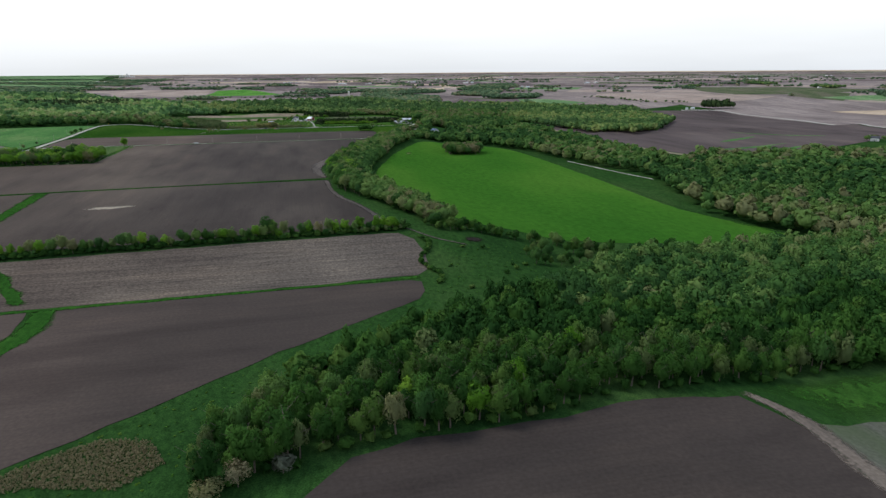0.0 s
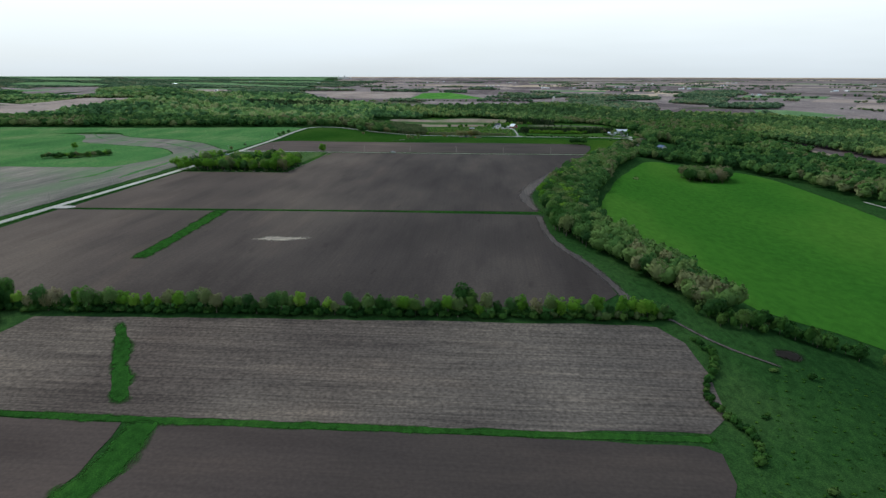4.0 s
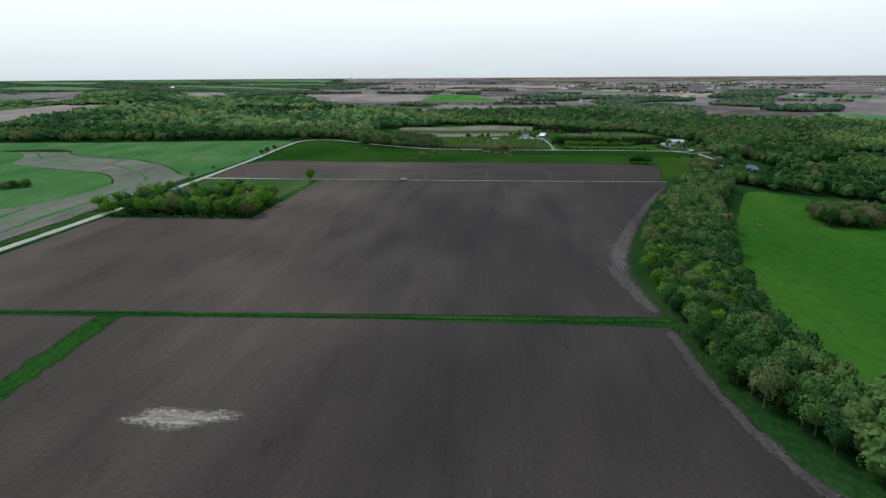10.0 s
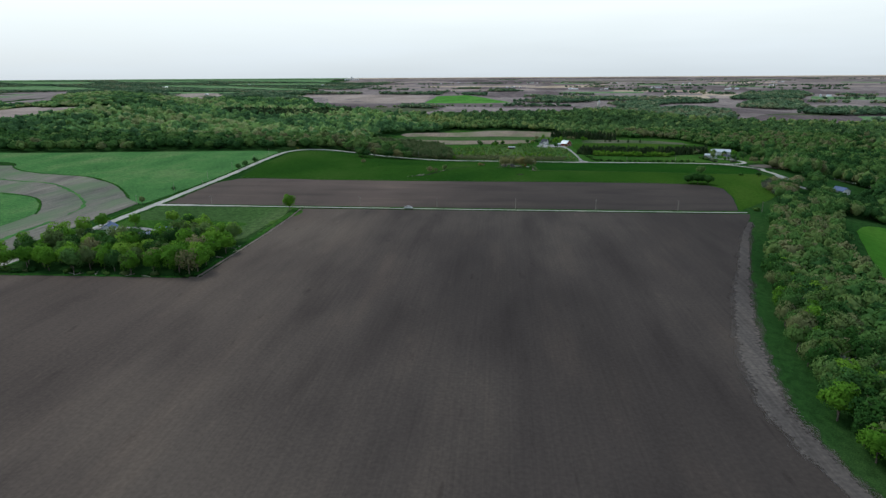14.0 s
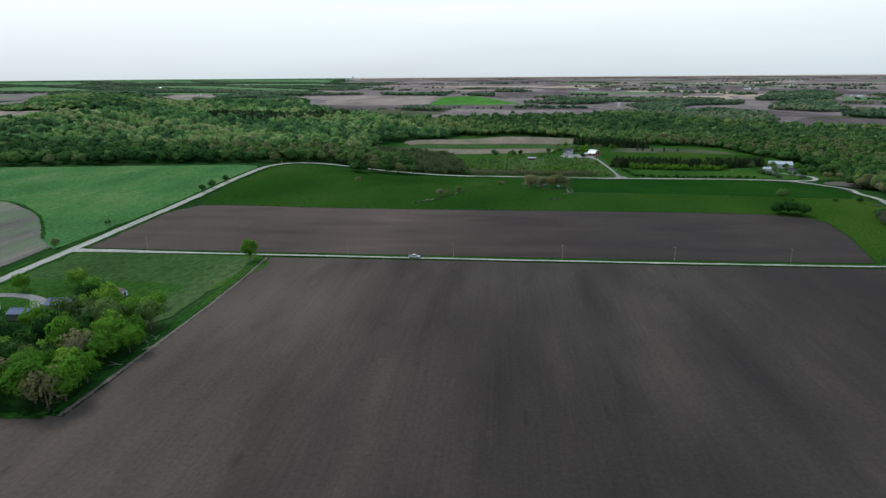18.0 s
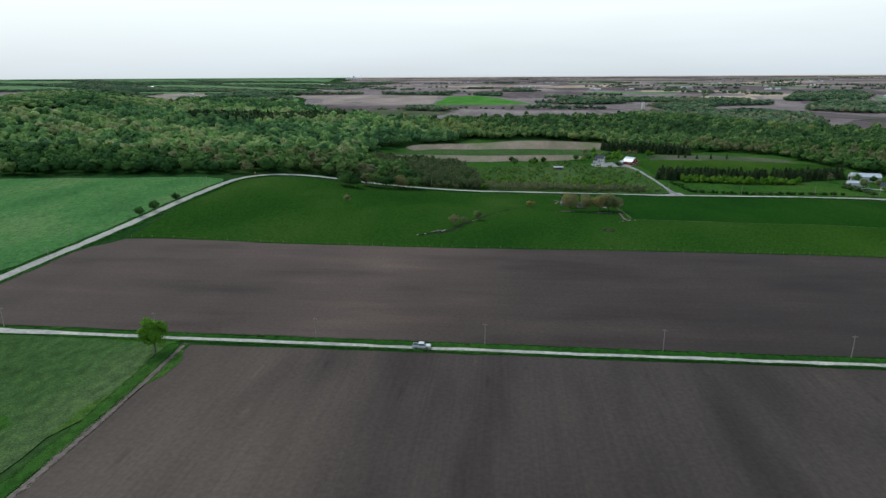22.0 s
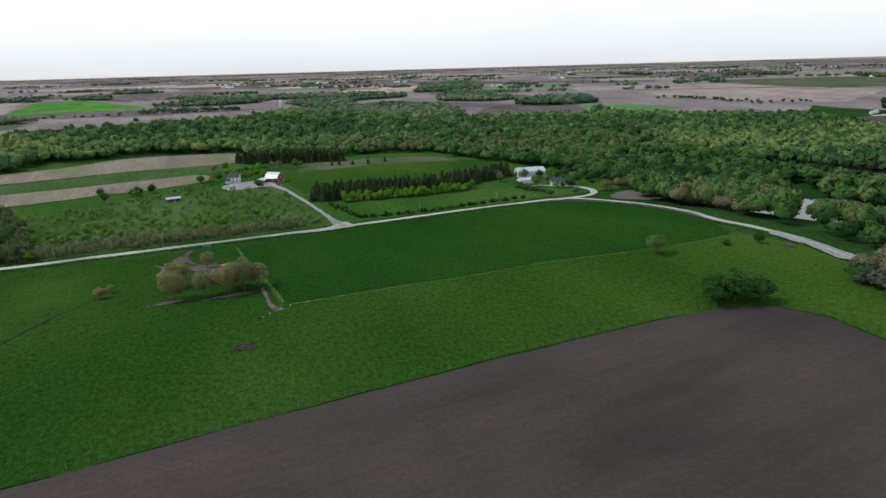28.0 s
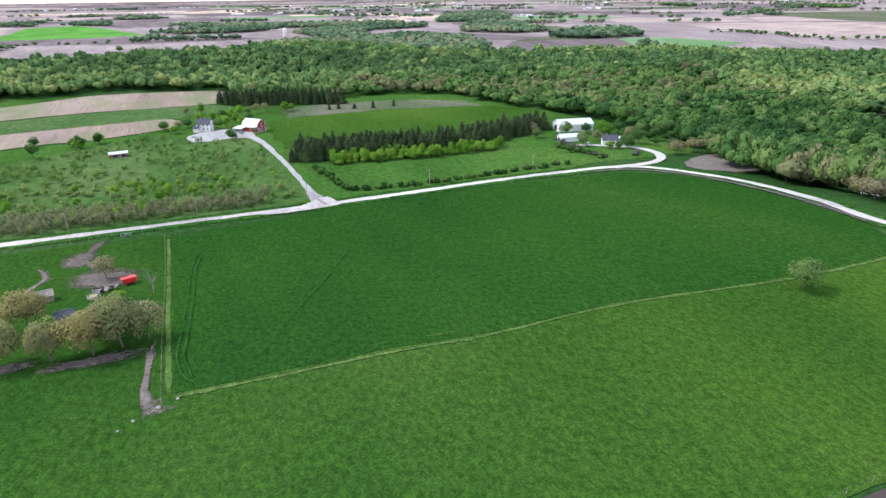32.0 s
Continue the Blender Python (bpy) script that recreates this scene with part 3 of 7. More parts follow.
ribbon("headland_track", [(52, 386), (44, 425), (32, 465), (26.5, 500), (25, 545)], (4, 4.5, 4.5, 5), WASH, 0.24, "pale worn headland along a tilled field", "track", 0.7)
ribbon("headland_wash", [(25, 560), (21, 590), (20, 620), (29, 662), (46, 715), (60, 752), (84, 815), (104, 860)], (5, 10, 11, 9, 7, 6, 4), WASH, 0.24, "pale washed soil along a field edge", "track", 0.8)
ribbon("farm_track", [(56, 378), (66, 368), (74, 356), (84, 345), (96, 336)], 1.3, WASH, 0.22, "faint pale farm track over grass", "track", 0.3)
drape("field_lane_north", curve([(-320, 895), (-324, 940), (-326, 985), (-310, 1014), (-287, 1016), (-220, 1011), (-128, 1009), (-41, 1010.5), (25, 1010.5), (80, 1008.5), (103, 1006), (121, 999.5), (128, 984), (122, 944), (108, 894), (0, 892), (-160, 892), (-260, 893.5)], True, 10, False), SOIL_LANE, 0.15, "tilled dark soil between gravel lane and pasture", ragged=0.3)
drape("pasture", curve([(-312, 1016.5), (-285, 1016.8), (-220, 1011.5), (-128, 1009.5), (-41, 1011.1), (25, 1011.1), (80, 1009.1), (104, 1006.4), (122, 999.9), (129, 984), (123, 944), (109, 894), (150, 940), (185, 1000), (196, 1040), (192, 1068), (169, 1070), (134, 1073), (83, 1081), (50, 1081.5), (23, 1085), (-19, 1088), (-18, 1214), (-100, 1224), (-190, 1216), (-250, 1216), (-300, 1212), (-318, 1195), (-321, 1100)], True, 10, False), PASTURE, 0.15, "grazed bright green pasture with tussocks", ragged=0.3)
drape("field_crop", curve([(-21.5, 1084.5), (-20, 1212), (49, 1219), (120, 1217.5), (193, 1211), (213, 1193), (217, 1165), (208, 1125), (198, 1090), (186, 1068), (168, 1067.5), (134, 1070), (83, 1078), (50, 1078.5), (23, 1081.5)], True, 10, False), CROP, 0.2, "deep green young crop", ragged=0.25)
ribbon("crop_edge", [(-22.5, 1084), (-21.2, 1213)], 1.3, EDGE, 0.25, "pale grass under a fence line", "grass strip", 0.3, 0.02)
ribbon("crop_edge_south", [(-22, 1082.8), (23, 1080), (50, 1077.3), (83, 1076.7), (134, 1068.8), (169, 1066.3), (186, 1066)], 1.1, EDGE, 0.25, "pale grass between pasture and crop", "grass strip", 0.5, 0.02)
ribbon("cattle_track", [(-25, 1078), (-27, 1086), (-26.5, 1096), (-26, 1106), (-25, 1112)], (5, 2.4, 1.8, 1.8, 1.4), MUD, 0.24, "trampled muddy cattle track along a fence", "track", 0.8)
blot("feed_ground", [(-51, 1176), (-48, 1186), (-40, 1187), (-32, 1181), (-30, 1172), (-35, 1163), (-42, 1164), (-48, 1170)], MUD, 0.24, "trampled bare ground round cattle feeders")
blot("feed_ground", [(-56, 1204), (-51, 1210), (-46, 1208), (-45.5, 1197), (-50, 1193), (-55, 1196)], MUD, 0.24, "trampled bare ground at a gate")
ribbon("cattle_track", [(-43, 1220), (-47, 1211), (-48, 1200), (-44, 1186)], (4, 2.4, 2, 3), MUD, 0.25, "muddy track from a gate", "track", 0.8)
ribbon("cattle_track", [(-63, 1200), (-60, 1192), (-59, 1185), (-62, 1176), (-60, 1168)], (1.2, 2.2, 2.2, 2), MUD, 0.24, "trampled cattle track round sheds", "track", 0.8)
blot("bare_under_willows", [(-48, 1106.5), (-46, 1110.5), (-40, 1109.5), (-35, 1110), (-28, 1109), (-29, 1104.5), (-36, 1104), (-42, 1105.5)], MUD, 0.23, "bare shaded soil under old willows", "bare patch")
blot("bare_under_willows", [(-66, 1110), (-57, 1110), (-50, 1111), (-51, 1115), (-57, 1115.5), (-66, 1114)], MUD, 0.23, "bare shaded soil under old willows", "bare patch")
blot("flower_patch", [(131, 735), (135, 733), (139, 742), (141, 752), (137, 753), (133, 744)], EDGE, 0.3, "patch of yellow flowers in a hayfield", "flowers")
blot("bare_patch", [(97, 344), (102, 341), (108, 345), (106, 350), (99, 350)], DAMP, 0.22, "dark bare patch in rough pasture")
blot("wallow", [(-45, 1053), (-41, 1051), (-37, 1053), (-38, 1056.5), (-43, 1057)], DAMP, 0.22, "small muddy wallow in pasture", "bare patch")
ribbon("creek", [(-150, 1034), (-141, 1040), (-133, 1046), (-129, 1056), (-121, 1072), (-113, 1088), (-100, 1115), (-84, 1145)], (2.8, 2.4, 1.6, 0.9, 0.6, 0.5), DAMP, 0.2, "eroded dark muddy creek bed through pasture", "creek", 0.6)
drape("field_bottom_hay", curve([(170, 856), (114, 722), (97, 668), (80, 611), (70, 545), (73, 497), (87, 458), (99, 427), (110, 392), (137, 378), (165, 350), (229, 326), (312, 323), (289, 414), (293, 564), (289, 800), (240, 870), (200, 884)], True, 12), LUSH, 0.15, "lush bright green hayfield in the river bottom", ragged=0.5)
drape("field_river_strip", curve([(295, 800), (300, 640), (345, 560), (300, 385), (318, 328), (313, 330), (293, 414), (297, 564)], True, 12), GRASS, 0.17, "grey green rough grass beside river woods")
ribbon("river_track", [(318, 680), (328, 620), (338, 570), (346, 540)], 2.2, GRAVEL, 0.25, "narrow pale gravel track along river woods", "road")
drape("field_roadside_west", curve([(-338, 560), (-338, 740), (-341, 920), (-366, 927), (-391, 959), (-456, 1009), (-589, 1078), (-720, 1075), (-1000, 1020), (-1000, 420), (-345, 380)], True, 14, False), PALE_SOIL, 0.15, "pale worked contour field beside a gravel road")
drape("field_west_hay", curve([(-336, 890), (-356, 908), (-406, 968), (-465, 1014), (-526, 1031), (-574, 1055), (-604, 1092), (-640, 1104), (-700, 1090), (-1000, 1030), (-1000, 1150), (-631, 1172), (-450, 1192), (-340, 1196), (-336, 1100)], True, 14), HAY_WEST, 0.18, "light green hayfield below the forest")
drape("field_contour_green", curve([(-690, 1080), (-590, 974), (-544, 952), (-495, 934), (-448, 917), (-418, 889), (-395, 851), (-390, 814), (-394, 775), (-405, 742), (-432, 738), (-486, 735), (-620, 740), (-1000, 760), (-1000, 1022)], True, 12), HAY_WEST, 0.22, "rounded light green contour field")
ribbon("contour_strip", [(-648, 1088), (-589, 1022), (-525, 991), (-477, 978), (-423, 935), (-379, 884), (-368, 850)], (1, 2.4, 3, 3, 2.4, 1), HAY_WEST, 0.24, "thin green contour strip in worked soil", "grass strip", 0.6)
ribbon("contour_strip", [(-610, 1096), (-574, 1057), (-526, 1033), (-467, 1017), (-408, 971), (-358, 910)], (1, 2, 2, 1.5), VERGE, 0.26, "dark green edge strip of a contour hayfield", "grass strip", 0.6)
ribbon("contour_strip", [(-590, 972), (-495, 932), (-446, 914), (-416, 886), (-392, 850)], (1, 2, 2.4, 1.5), VERGE, 0.27, "dark green edge strip of a contour field", "grass strip", 0.6)
ribbon("contour_strip_south", [(-366, 830), (-360, 760), (-358, 712), (-354, 673)], (2, 5, 6, 2), HAY_WEST, 0.24, "thin green contour strip in worked soil", "grass strip", 0.8)
ribbon("contour_strip_south", [(-394, 745), (-389, 709), (-388, 686), (-395, 650)], (2, 5, 4, 2), HAY_WEST, 0.25, "thin green contour strip in worked soil", "grass strip", 0.8)
drape("lawn", curve([(-322, 884), (-212, 884), (-212, 835), (-228, 812), (-262, 800), (-320, 800)], True, 8), LAWN, 0.17, "mown green lawn beside a farm grove", "lawn")
drape("thin_meadow", curve([(-318, 881), (-216, 881), (-214.5, 840), (-216, 795), (-228, 790), (-240, 806), (-228, 832), (-250, 838), (-318, 842)], True, 6), THIN_MEADOW, 0.19, "pale unmown meadow beside a lawn", "meadow")
ribbon("field_verge", [(-316, 719), (-260, 720.5), (-212, 721.5)], 3.0, VERGE, 0.22, "green grass verge below a grove", "grass strip", 0.5)
ribbon("field_verge", [(-211, 884), (-209, 825), (-210.5, 722)], 4.5, VERGE, 0.22, "tall green grass verge along tilled soil", "grass strip", 0.5)
ribbon("dry_verge", [(-207.6, 884), (-205.6, 825), (-208.3, 721.5)], 1.8, PATH, 0.27, "dry tan grass edge of a tilled field", "grass strip", 0.4)

ribbon("road_west", [(-340, -200), (-335, 200), (-329, 400), (-325, 540), (-322, 654), (-321, 740), (-324, 875), (-328, 1000), (-329, 1090), (-327, 1170), (-322, 1202), (-305, 1222), (-275, 1229), (-245, 1230)], 6.0, GRAVEL, 0.35, "pale limestone gravel county road", "road")
ribbon("road_west_verge", [(-340, -200), (-335, 200), (-329, 400), (-325, 540), (-322, 654), (-321, 740), (-324, 875), (-328, 1000), (-329, 1090), (-327, 1170), (-322, 1202), (-305, 1222), (-275, 1229), (-245, 1230)], 11.5, VERGE, 0.26, "green verge along a gravel road", "verge", 0.8)
ribbon("road_north", [(-248, 1230), (-195, 1230), (-118, 1233), (-49, 1230), (-10, 1228), (40, 1225.5), (90, 1225), (134, 1225), (170, 1223), (202, 1218), (219, 1202), (226, 1172), (221, 1143), (212, 1115), (204, 1090), (206, 1065), (202, 1037), (196, 1020), (197, 1004), (204, 985), (206, 965)], (5.2, 4.4, 4.2, 4, 4, 4, 5.5), GRAVEL, 0.33, "pale gravel road curving past pasture and crop", "road")
ribbon("road_north_verge", [(-250, 1230), (-195, 1230), (-118, 1233), (-49, 1230), (40, 1225.5), (134, 1225), (202, 1218), (219, 1202), (226, 1172), (212, 1115), (204, 1090), (206, 1065), (202, 1037), (196, 1020)], 11.0, VERGE, 0.24, "mown green verge of a gravel road", "verge", 0.5)
drape("bare_ground", curve([(232, 1206), (256, 1217), (279, 1216), (278, 1193), (252, 1176), (236, 1188)], True, 4), BARE, 0.24, "bare grey brown ground beside a house drive", "bare patch")
drape("road_turnout", curve([(207, 1062), (207, 1046), (201, 1024), (198, 1012), (191, 1018), (194, 1028), (198, 1040), (201, 1058)], True, 3), YARD, 0.37, "wide grey gravel turnout of a road", "road", 0.4)
ribbon("dirt_shoulder", [(178, 1218), (200, 1212.5), (213, 1200), (219.5, 1180), (217.5, 1155), (208, 1118), (199, 1088)], (1.5, 3, 3, 3, 3, 2), WASH, 0.31, "bare dirt shoulder inside a gravel road bend", "shoulder", 0.5)
ribbon("lane_gravel", [(-327, 888), (-300, 888.5), (-214, 887.5), (-156, 887), (-100, 886.5), (0, 886.5), (80, 887), (112, 888)], (7, 2.1, 2.0, 2.0, 2.0, 2.0), GRAVEL, 0.35, "narrow pale gravel farm lane", "road", 0.2)
ribbon("lane_gravel_verge", [(-324, 889), (-214, 888.5), (-100, 888), (0, 888), (80, 888), (114, 890)], 7.0, VERGE, 0.25, "green verge along a narrow gravel lane", "verge", 0.4)
ribbon("driveway", [(44, 1224), (42, 1240), (42, 1289), (41, 1330), (38, 1375), (30, 1398), (12, 1405)], (9, 2.8, 2.8, 3, 3.6, 6, 9), YARD, 0.34, "pale gravel farm driveway", "driveway")
drape("driveway_apron", curve([(14, 1224.5), (36, 1229), (42, 1236), (47, 1236), (50, 1227.5), (49, 1222.5), (30, 1221)], True, 4), GRAVEL, 0.38, "wide gravel apron at a driveway mouth", "driveway", 0.3)
drape("farmyard", curve([(-2, 1392), (8, 1389), (24, 1392), (36, 1388), (38, 1402), (34, 1418), (18, 1427), (6, 1423), (-4, 1410)], True, 4), YARD, 0.36, "grey gravel farmyard", "yard", 0.4)
ribbon("loop_drive", [(196, 1219), (222, 1218), (236, 1228), (238, 1246), (224, 1262), (208, 1272)], 4.5, GRAVEL, 0.36, "curved pale gravel house drive", "driveway")
drape("field_approach", curve([(-323, 548), (-312, 549), (-308, 544), (-312, 540), (-323, 540)], True, 3), GRAVEL, 0.4, "small gravel field approach", "driveway", 0.2)
ribbon("home_drive", [(-322, 812), (-300, 816), (-285, 812), (-276, 800)], (5, 4.5, 5, 8), YARD, 0.34, "pale concrete drive to a farmhouse", "driveway")
drape("farm_grass", [(-200, 1232), (200, 1232), (262, 1225), (285, 1290), (262, 1400), (232, 1520), (190, 1545), (60, 1560), (40, 1640), (-150, 1660), (-262, 1420), (-262, 1345), (-200, 1290)], LAWN, 0.08, "green farm grassland between road and woods", "grass")
drape("meadow_saplings", curve([(-186, 1240), (-100, 1239), (-17, 1235), (36, 1234), (38, 1289), (37, 1350), (28, 1388), (0, 1394), (-30, 1425), (-85, 1390), (-163, 1345), (-200, 1290)], True, 10), MEADOW, 0.16, "light green meadow planted with young saplings")
drape("field_tan_south", curve([(-256, 1372), (-210, 1436), (-137, 1474), (-54, 1488), (-11, 1487), (-10, 1452), (-60, 1428), (-97, 1428), (-170, 1402), (-215, 1378)], True, 10), TAN_STRIP, 0.55, "pale tan unplanted field strip")
drape("field_green_mid", curve([(-272, 1368), (-245, 1410), (-217, 1472), (-181, 1514), (-95, 1550), (12, 1549), (40, 1520), (0, 1490), (-54, 1489), (-137, 1475), (-210, 1437), (-256, 1373)], True, 10), THIN_MEADOW, 0.45, "green grass between tan strips")
drape("field_tan_north", curve([(-228, 1490), (-222, 1530), (-187, 1580), (-120, 1630), (-60, 1650), (45, 1625), (30, 1560), (12, 1550), (-95, 1552), (-181, 1516), (-217, 1474)], True, 10), TAN_STRIP, 0.65, "pale tan unplanted field strip below woods")
drape("hay_meadow", curve([(48, 1345), (52, 1440), (90, 1452), (160, 1448), (236, 1425), (262, 1395), (240, 1350), (160, 1335)], True, 10, False), PASTURE, 0.17, "bright green hay meadow behind a pine plantation", ragged=1.5)
drape("meadow_back", curve([(70, 1452), (76, 1500), (130, 1505), (190, 1490), (225, 1462), (232, 1430), (160, 1451)], True, 10, False), TANMEADOW, 0.18, "dull green and tan meadow below woods", ragged=2.0)
drape("meadow_front", curve([(46, 1232), (60, 1230), (176, 1229), (200, 1240), (206, 1270), (190, 1300), (120, 1292), (48, 1300)], True, 10), LAWN, 0.17, "green meadow between road and pine plantation")
water = drape("river", curve([(278, 1112), (290, 1150), (310, 1168), (350, 1164), (392, 1142), (388, 1116), (350, 1104), (310, 1098)], True, 8), WATER, 0.25, "still grey river between wooded banks", "river")
for v in water.data.vertices:
    v.co.z = -19.5
drape("field_east", curve([(510, 1270), (500, 1147), (495, 1050), (463, 950), (462, 880), (471, 810), (481, 740), (491, 690), (540, 632), (700, 690), (897, 774), (1035, 880), (1110, 1300), (1110, 1460), (900, 1490), (600, 1500)], True, 30, False), SOIL_EAST, 0.2, "wide brown tilled plain beyond the river")
ribbon("field_east_edge", [(505, 1262), (495, 1147), (489, 1050), (457, 955), (456, 875), (465, 806), (474, 738), (484, 688), (500, 655)], 11, TAN_STRIP, 0.4, "tan grass edge between tilled plain and woods", "grass strip", 1.0)
for line in ([(528, 715), (617, 732), (700, 760)], [(560, 660), (690, 722), (740, 735)], [(731, 924), (785, 856), (840, 830)], [(620, 800), (720, 850)]):
    ribbon("green_swale", line, (4, 12, 3), HAY_WEST, 0.36, "thin green swale in tilled soil", "grass strip", 1.2)
ribbon("road_east", [(1010, 1475), (1095, 1462), (1123, 1408), (1113, 1200), (1086, 1095), (1050, 911), (1000, 640)], 11, GRAVEL, 0.9, "far pale gravel road", "road")
drape("field_east_pale", curve([(1130, 1640), (1090, 1168), (1050, 902), (1010, 640), (1700, 700), (1900, 1500), (1500, 1800)], True, 60, False), HAZED_BROWN, 0.25, "wide brown field on the far plain")
# the plain above the river woods, field by field
FIELD_EDGES = {
    "stubble_far": [(-871, 2906), (-631, 3000), (-335, 2926), (-311, 2542), (-309, 2440), (-478, 2400), (-570, 2285), (-669, 2631)],
    "green_far": [(-300, 2405), (-305, 2887), (-194, 2962), (-120, 2772), (-25, 2450), (-162, 2388)],
    "brown_long": [(-585, 2262), (-306, 2418), (-32, 2384), (178, 2165), (-22, 2142), (-225, 2220), (-428, 2172), (-530, 2075)],
    "grass_slope": [(-545, 2040), (-422, 2160), (-273, 2160), (-186, 2070), (-229, 1960), (-300, 1830), (-440, 1850), (-540, 1960)],
    "brown_near": [(-217, 2135), (-10, 2132), (203, 2120), (190, 2000), (60, 1850), (-88, 1800), (-212, 1800), (-304, 1815), (-225, 1960)],
    "brown_dark": [(-144, 2990), (-81, 3167), (149, 3285), (260, 3056), (30, 2800), (-90, 2800)],
    "straw_strip": [(60, 3640), (197, 3805), (500, 3884), (470, 3655), (177, 3572)],
    "brown_silo": [(371, 2050), (420, 2230), (470, 2240), (530, 2090), (560, 1990), (600, 1870), (520, 1850)],
    "brown_east": [(405, 1740), (500, 1842), (680, 1818), (640, 1700), (539, 1700)],
    "grass_east": [(676, 1818), (650, 1715), (740, 1700), (865, 1725), (756, 1808)],
    "pale_edge": [(560, 1690), (614, 1735), (703, 1712), (800, 1600), (870, 1500), (820, 1510), (720, 1620), (640, 1690)],
    "grass_draw": [(487, 1835), (588, 1890), (673, 1946), (709, 2066), (800, 2240), (830, 2220), (760, 2000), (745, 1870), (650, 1830)],
    "tan_east": [(940, 1850), (1064, 1730), (1240, 1660), (1560, 1760), (1480, 1850), (1300, 2000), (1100, 2120)],
    "green_band": [(1660, 2382), (1490, 2060), (1454, 1834), (1656, 1800), (2077, 1829), (1969, 2155)],
    "green_corner": [(1695, 1728), (1976, 1737), (1818, 1594)],
    "pale_corner": [(1409, 1392), (1587, 1386), (1430, 1246)],
}
arc = [(min(5200 * math.sin(a), 4490), min(450 + 5200 * math.cos(a), 4990)) for a in np.radians(np.arange(72, -16, -4.0))]
drape("plain_soil", [(-560, 2080), (-330, 1815), (-90, 1800), (60, 1850), (160, 1885), (345, 1740), (560, 1690), (700, 1680), (890, 1505), (1130, 1660), (1140, 1300), (1060, 880), (1020, 640), (1700, 300)] + arc + [(-900, 3100), (-680, 2500)], HAZED_BROWN, 0.3, "wide brown tilled plain reaching the skyline", ragged=2.0)
for key, material, label in (("stubble_far", HAZED_TAN, "wide pale stubble field on the plain"), ("green_far", FAR_LUSH, "far bright green field"), ("brown_long", SOIL_FAR, "long brown tilled field on the plain"), ("grass_slope", TANMEADOW, "dull green meadow above the forest"), ("brown_near", HAZED_BROWN, "brown tilled field above the forest"), ("brown_dark", SOIL_FAR, "dark brown tilled field on the plain"), ("straw_strip", FAR_STRAW, "bright straw coloured field strip"), ("brown_silo", SOIL_FAR, "brown tilled field behind a silo wood"), ("brown_east", SOIL_FAR, "brown tilled field above the river woods"), ("grass_east", HAZED_GREEN, "light green grass corner on the plain"), ("pale_edge", HAZED_GREEN, "pale green edge along river woods"), ("grass_draw", TANMEADOW, "green grassed draw across the plain"), ("tan_east", HAZED_TAN, "wide tan field on the plain"), ("green_band", TANMEADOW, "thin green field on the far plain"), ("green_corner", HAZED_GREEN, "far light green field"), ("pale_corner", FAR_STRAW, "far pale bare field")):
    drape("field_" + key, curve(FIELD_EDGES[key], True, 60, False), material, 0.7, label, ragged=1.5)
# far grass and skyline rims, coloured pale to stand for haze
drape("far_west_land", [(-3500, 2300), (-1500, 2240), (-986, 2230), (-640, 2310), (-700, 2500), (-920, 3100), (-1230, 4985), (-3000, 4985), (-4490, 3600), (-4490, 2600)], HAZED_GREEN, 0.35, "rough grassland between far woods", "grass", 3.0)
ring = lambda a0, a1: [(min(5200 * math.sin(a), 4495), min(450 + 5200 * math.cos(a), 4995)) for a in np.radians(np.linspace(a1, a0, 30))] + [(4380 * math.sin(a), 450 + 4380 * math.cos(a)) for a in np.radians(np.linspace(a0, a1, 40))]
drape("plain_rim", ring(-14, 66), FAR_STRAW, 2.6, "pale haze-coloured fields along the skyline", ragged=0.0)
drape("plain_rim_west", [(max(x, -4495), y) for x, y in ring(-55, -14)], HAZED_GREEN, 2.6, "haze-coloured green land along the skyline", "grass", 0.0)
CLEARINGS = [[(-1010, 1300), (-940, 1400), (-880, 1530), (-810, 1640), (-790, 1740), (-850, 1730), (-960, 1640), (-1300, 1720), (-1450, 1500), (-1150, 1330)], [(-1500, 2060), (-1264, 1880), (-1160, 1900), (-1380, 2263), (-1900, 3100), (-2104, 2897), (-1830, 2353)], [(-1390, 2860), (-1310, 3065), (-1150, 2880), (-960, 2300), (-900, 2180), (-1100, 2300)], [(-600, 2285), (-530, 2060), (-300, 1800), (60, 1840), (200, 2000), (200, 2130), (-30, 2470), (-310, 2480)], [(-880, 2781), (-630, 3000), (-120, 2980), (-30, 2440), (-620, 2240)]]
for k, material, label in ((0, HAZED_TAN, "pale clearing among wooded hills"), (1, HAZED_BROWN, "brown clearing among wooded hills"), (2, HAZED_TAN, "pale clearing among wooded hills")):
    drape("field_clearing", curve(CLEARINGS[k], True, 50), material, 0.6, label)
ribbon("far_road", [(170, 2060), (205, 2100), (120, 2280), (44, 2532)], 6, GRAVEL, 1.0, "far pale gravel road", "road")
ribbon("far_road", [(240, 1985), (262, 1900), (280, 1840)], 6, GRAVEL, 1.0, "far pale gravel road", "road")


def shrink(x, y):
    """How much smaller things are made towards the skyline to look right from the camera, where the plain tilts up and
    the miles are drawn together.
    """
    return np.clip(1 - 0.82 * np.clip((np.hypot(x, np.subtract(y, 450)) - 1900) / 2600, 0, 1) ** 1.5, 0.2, 1)


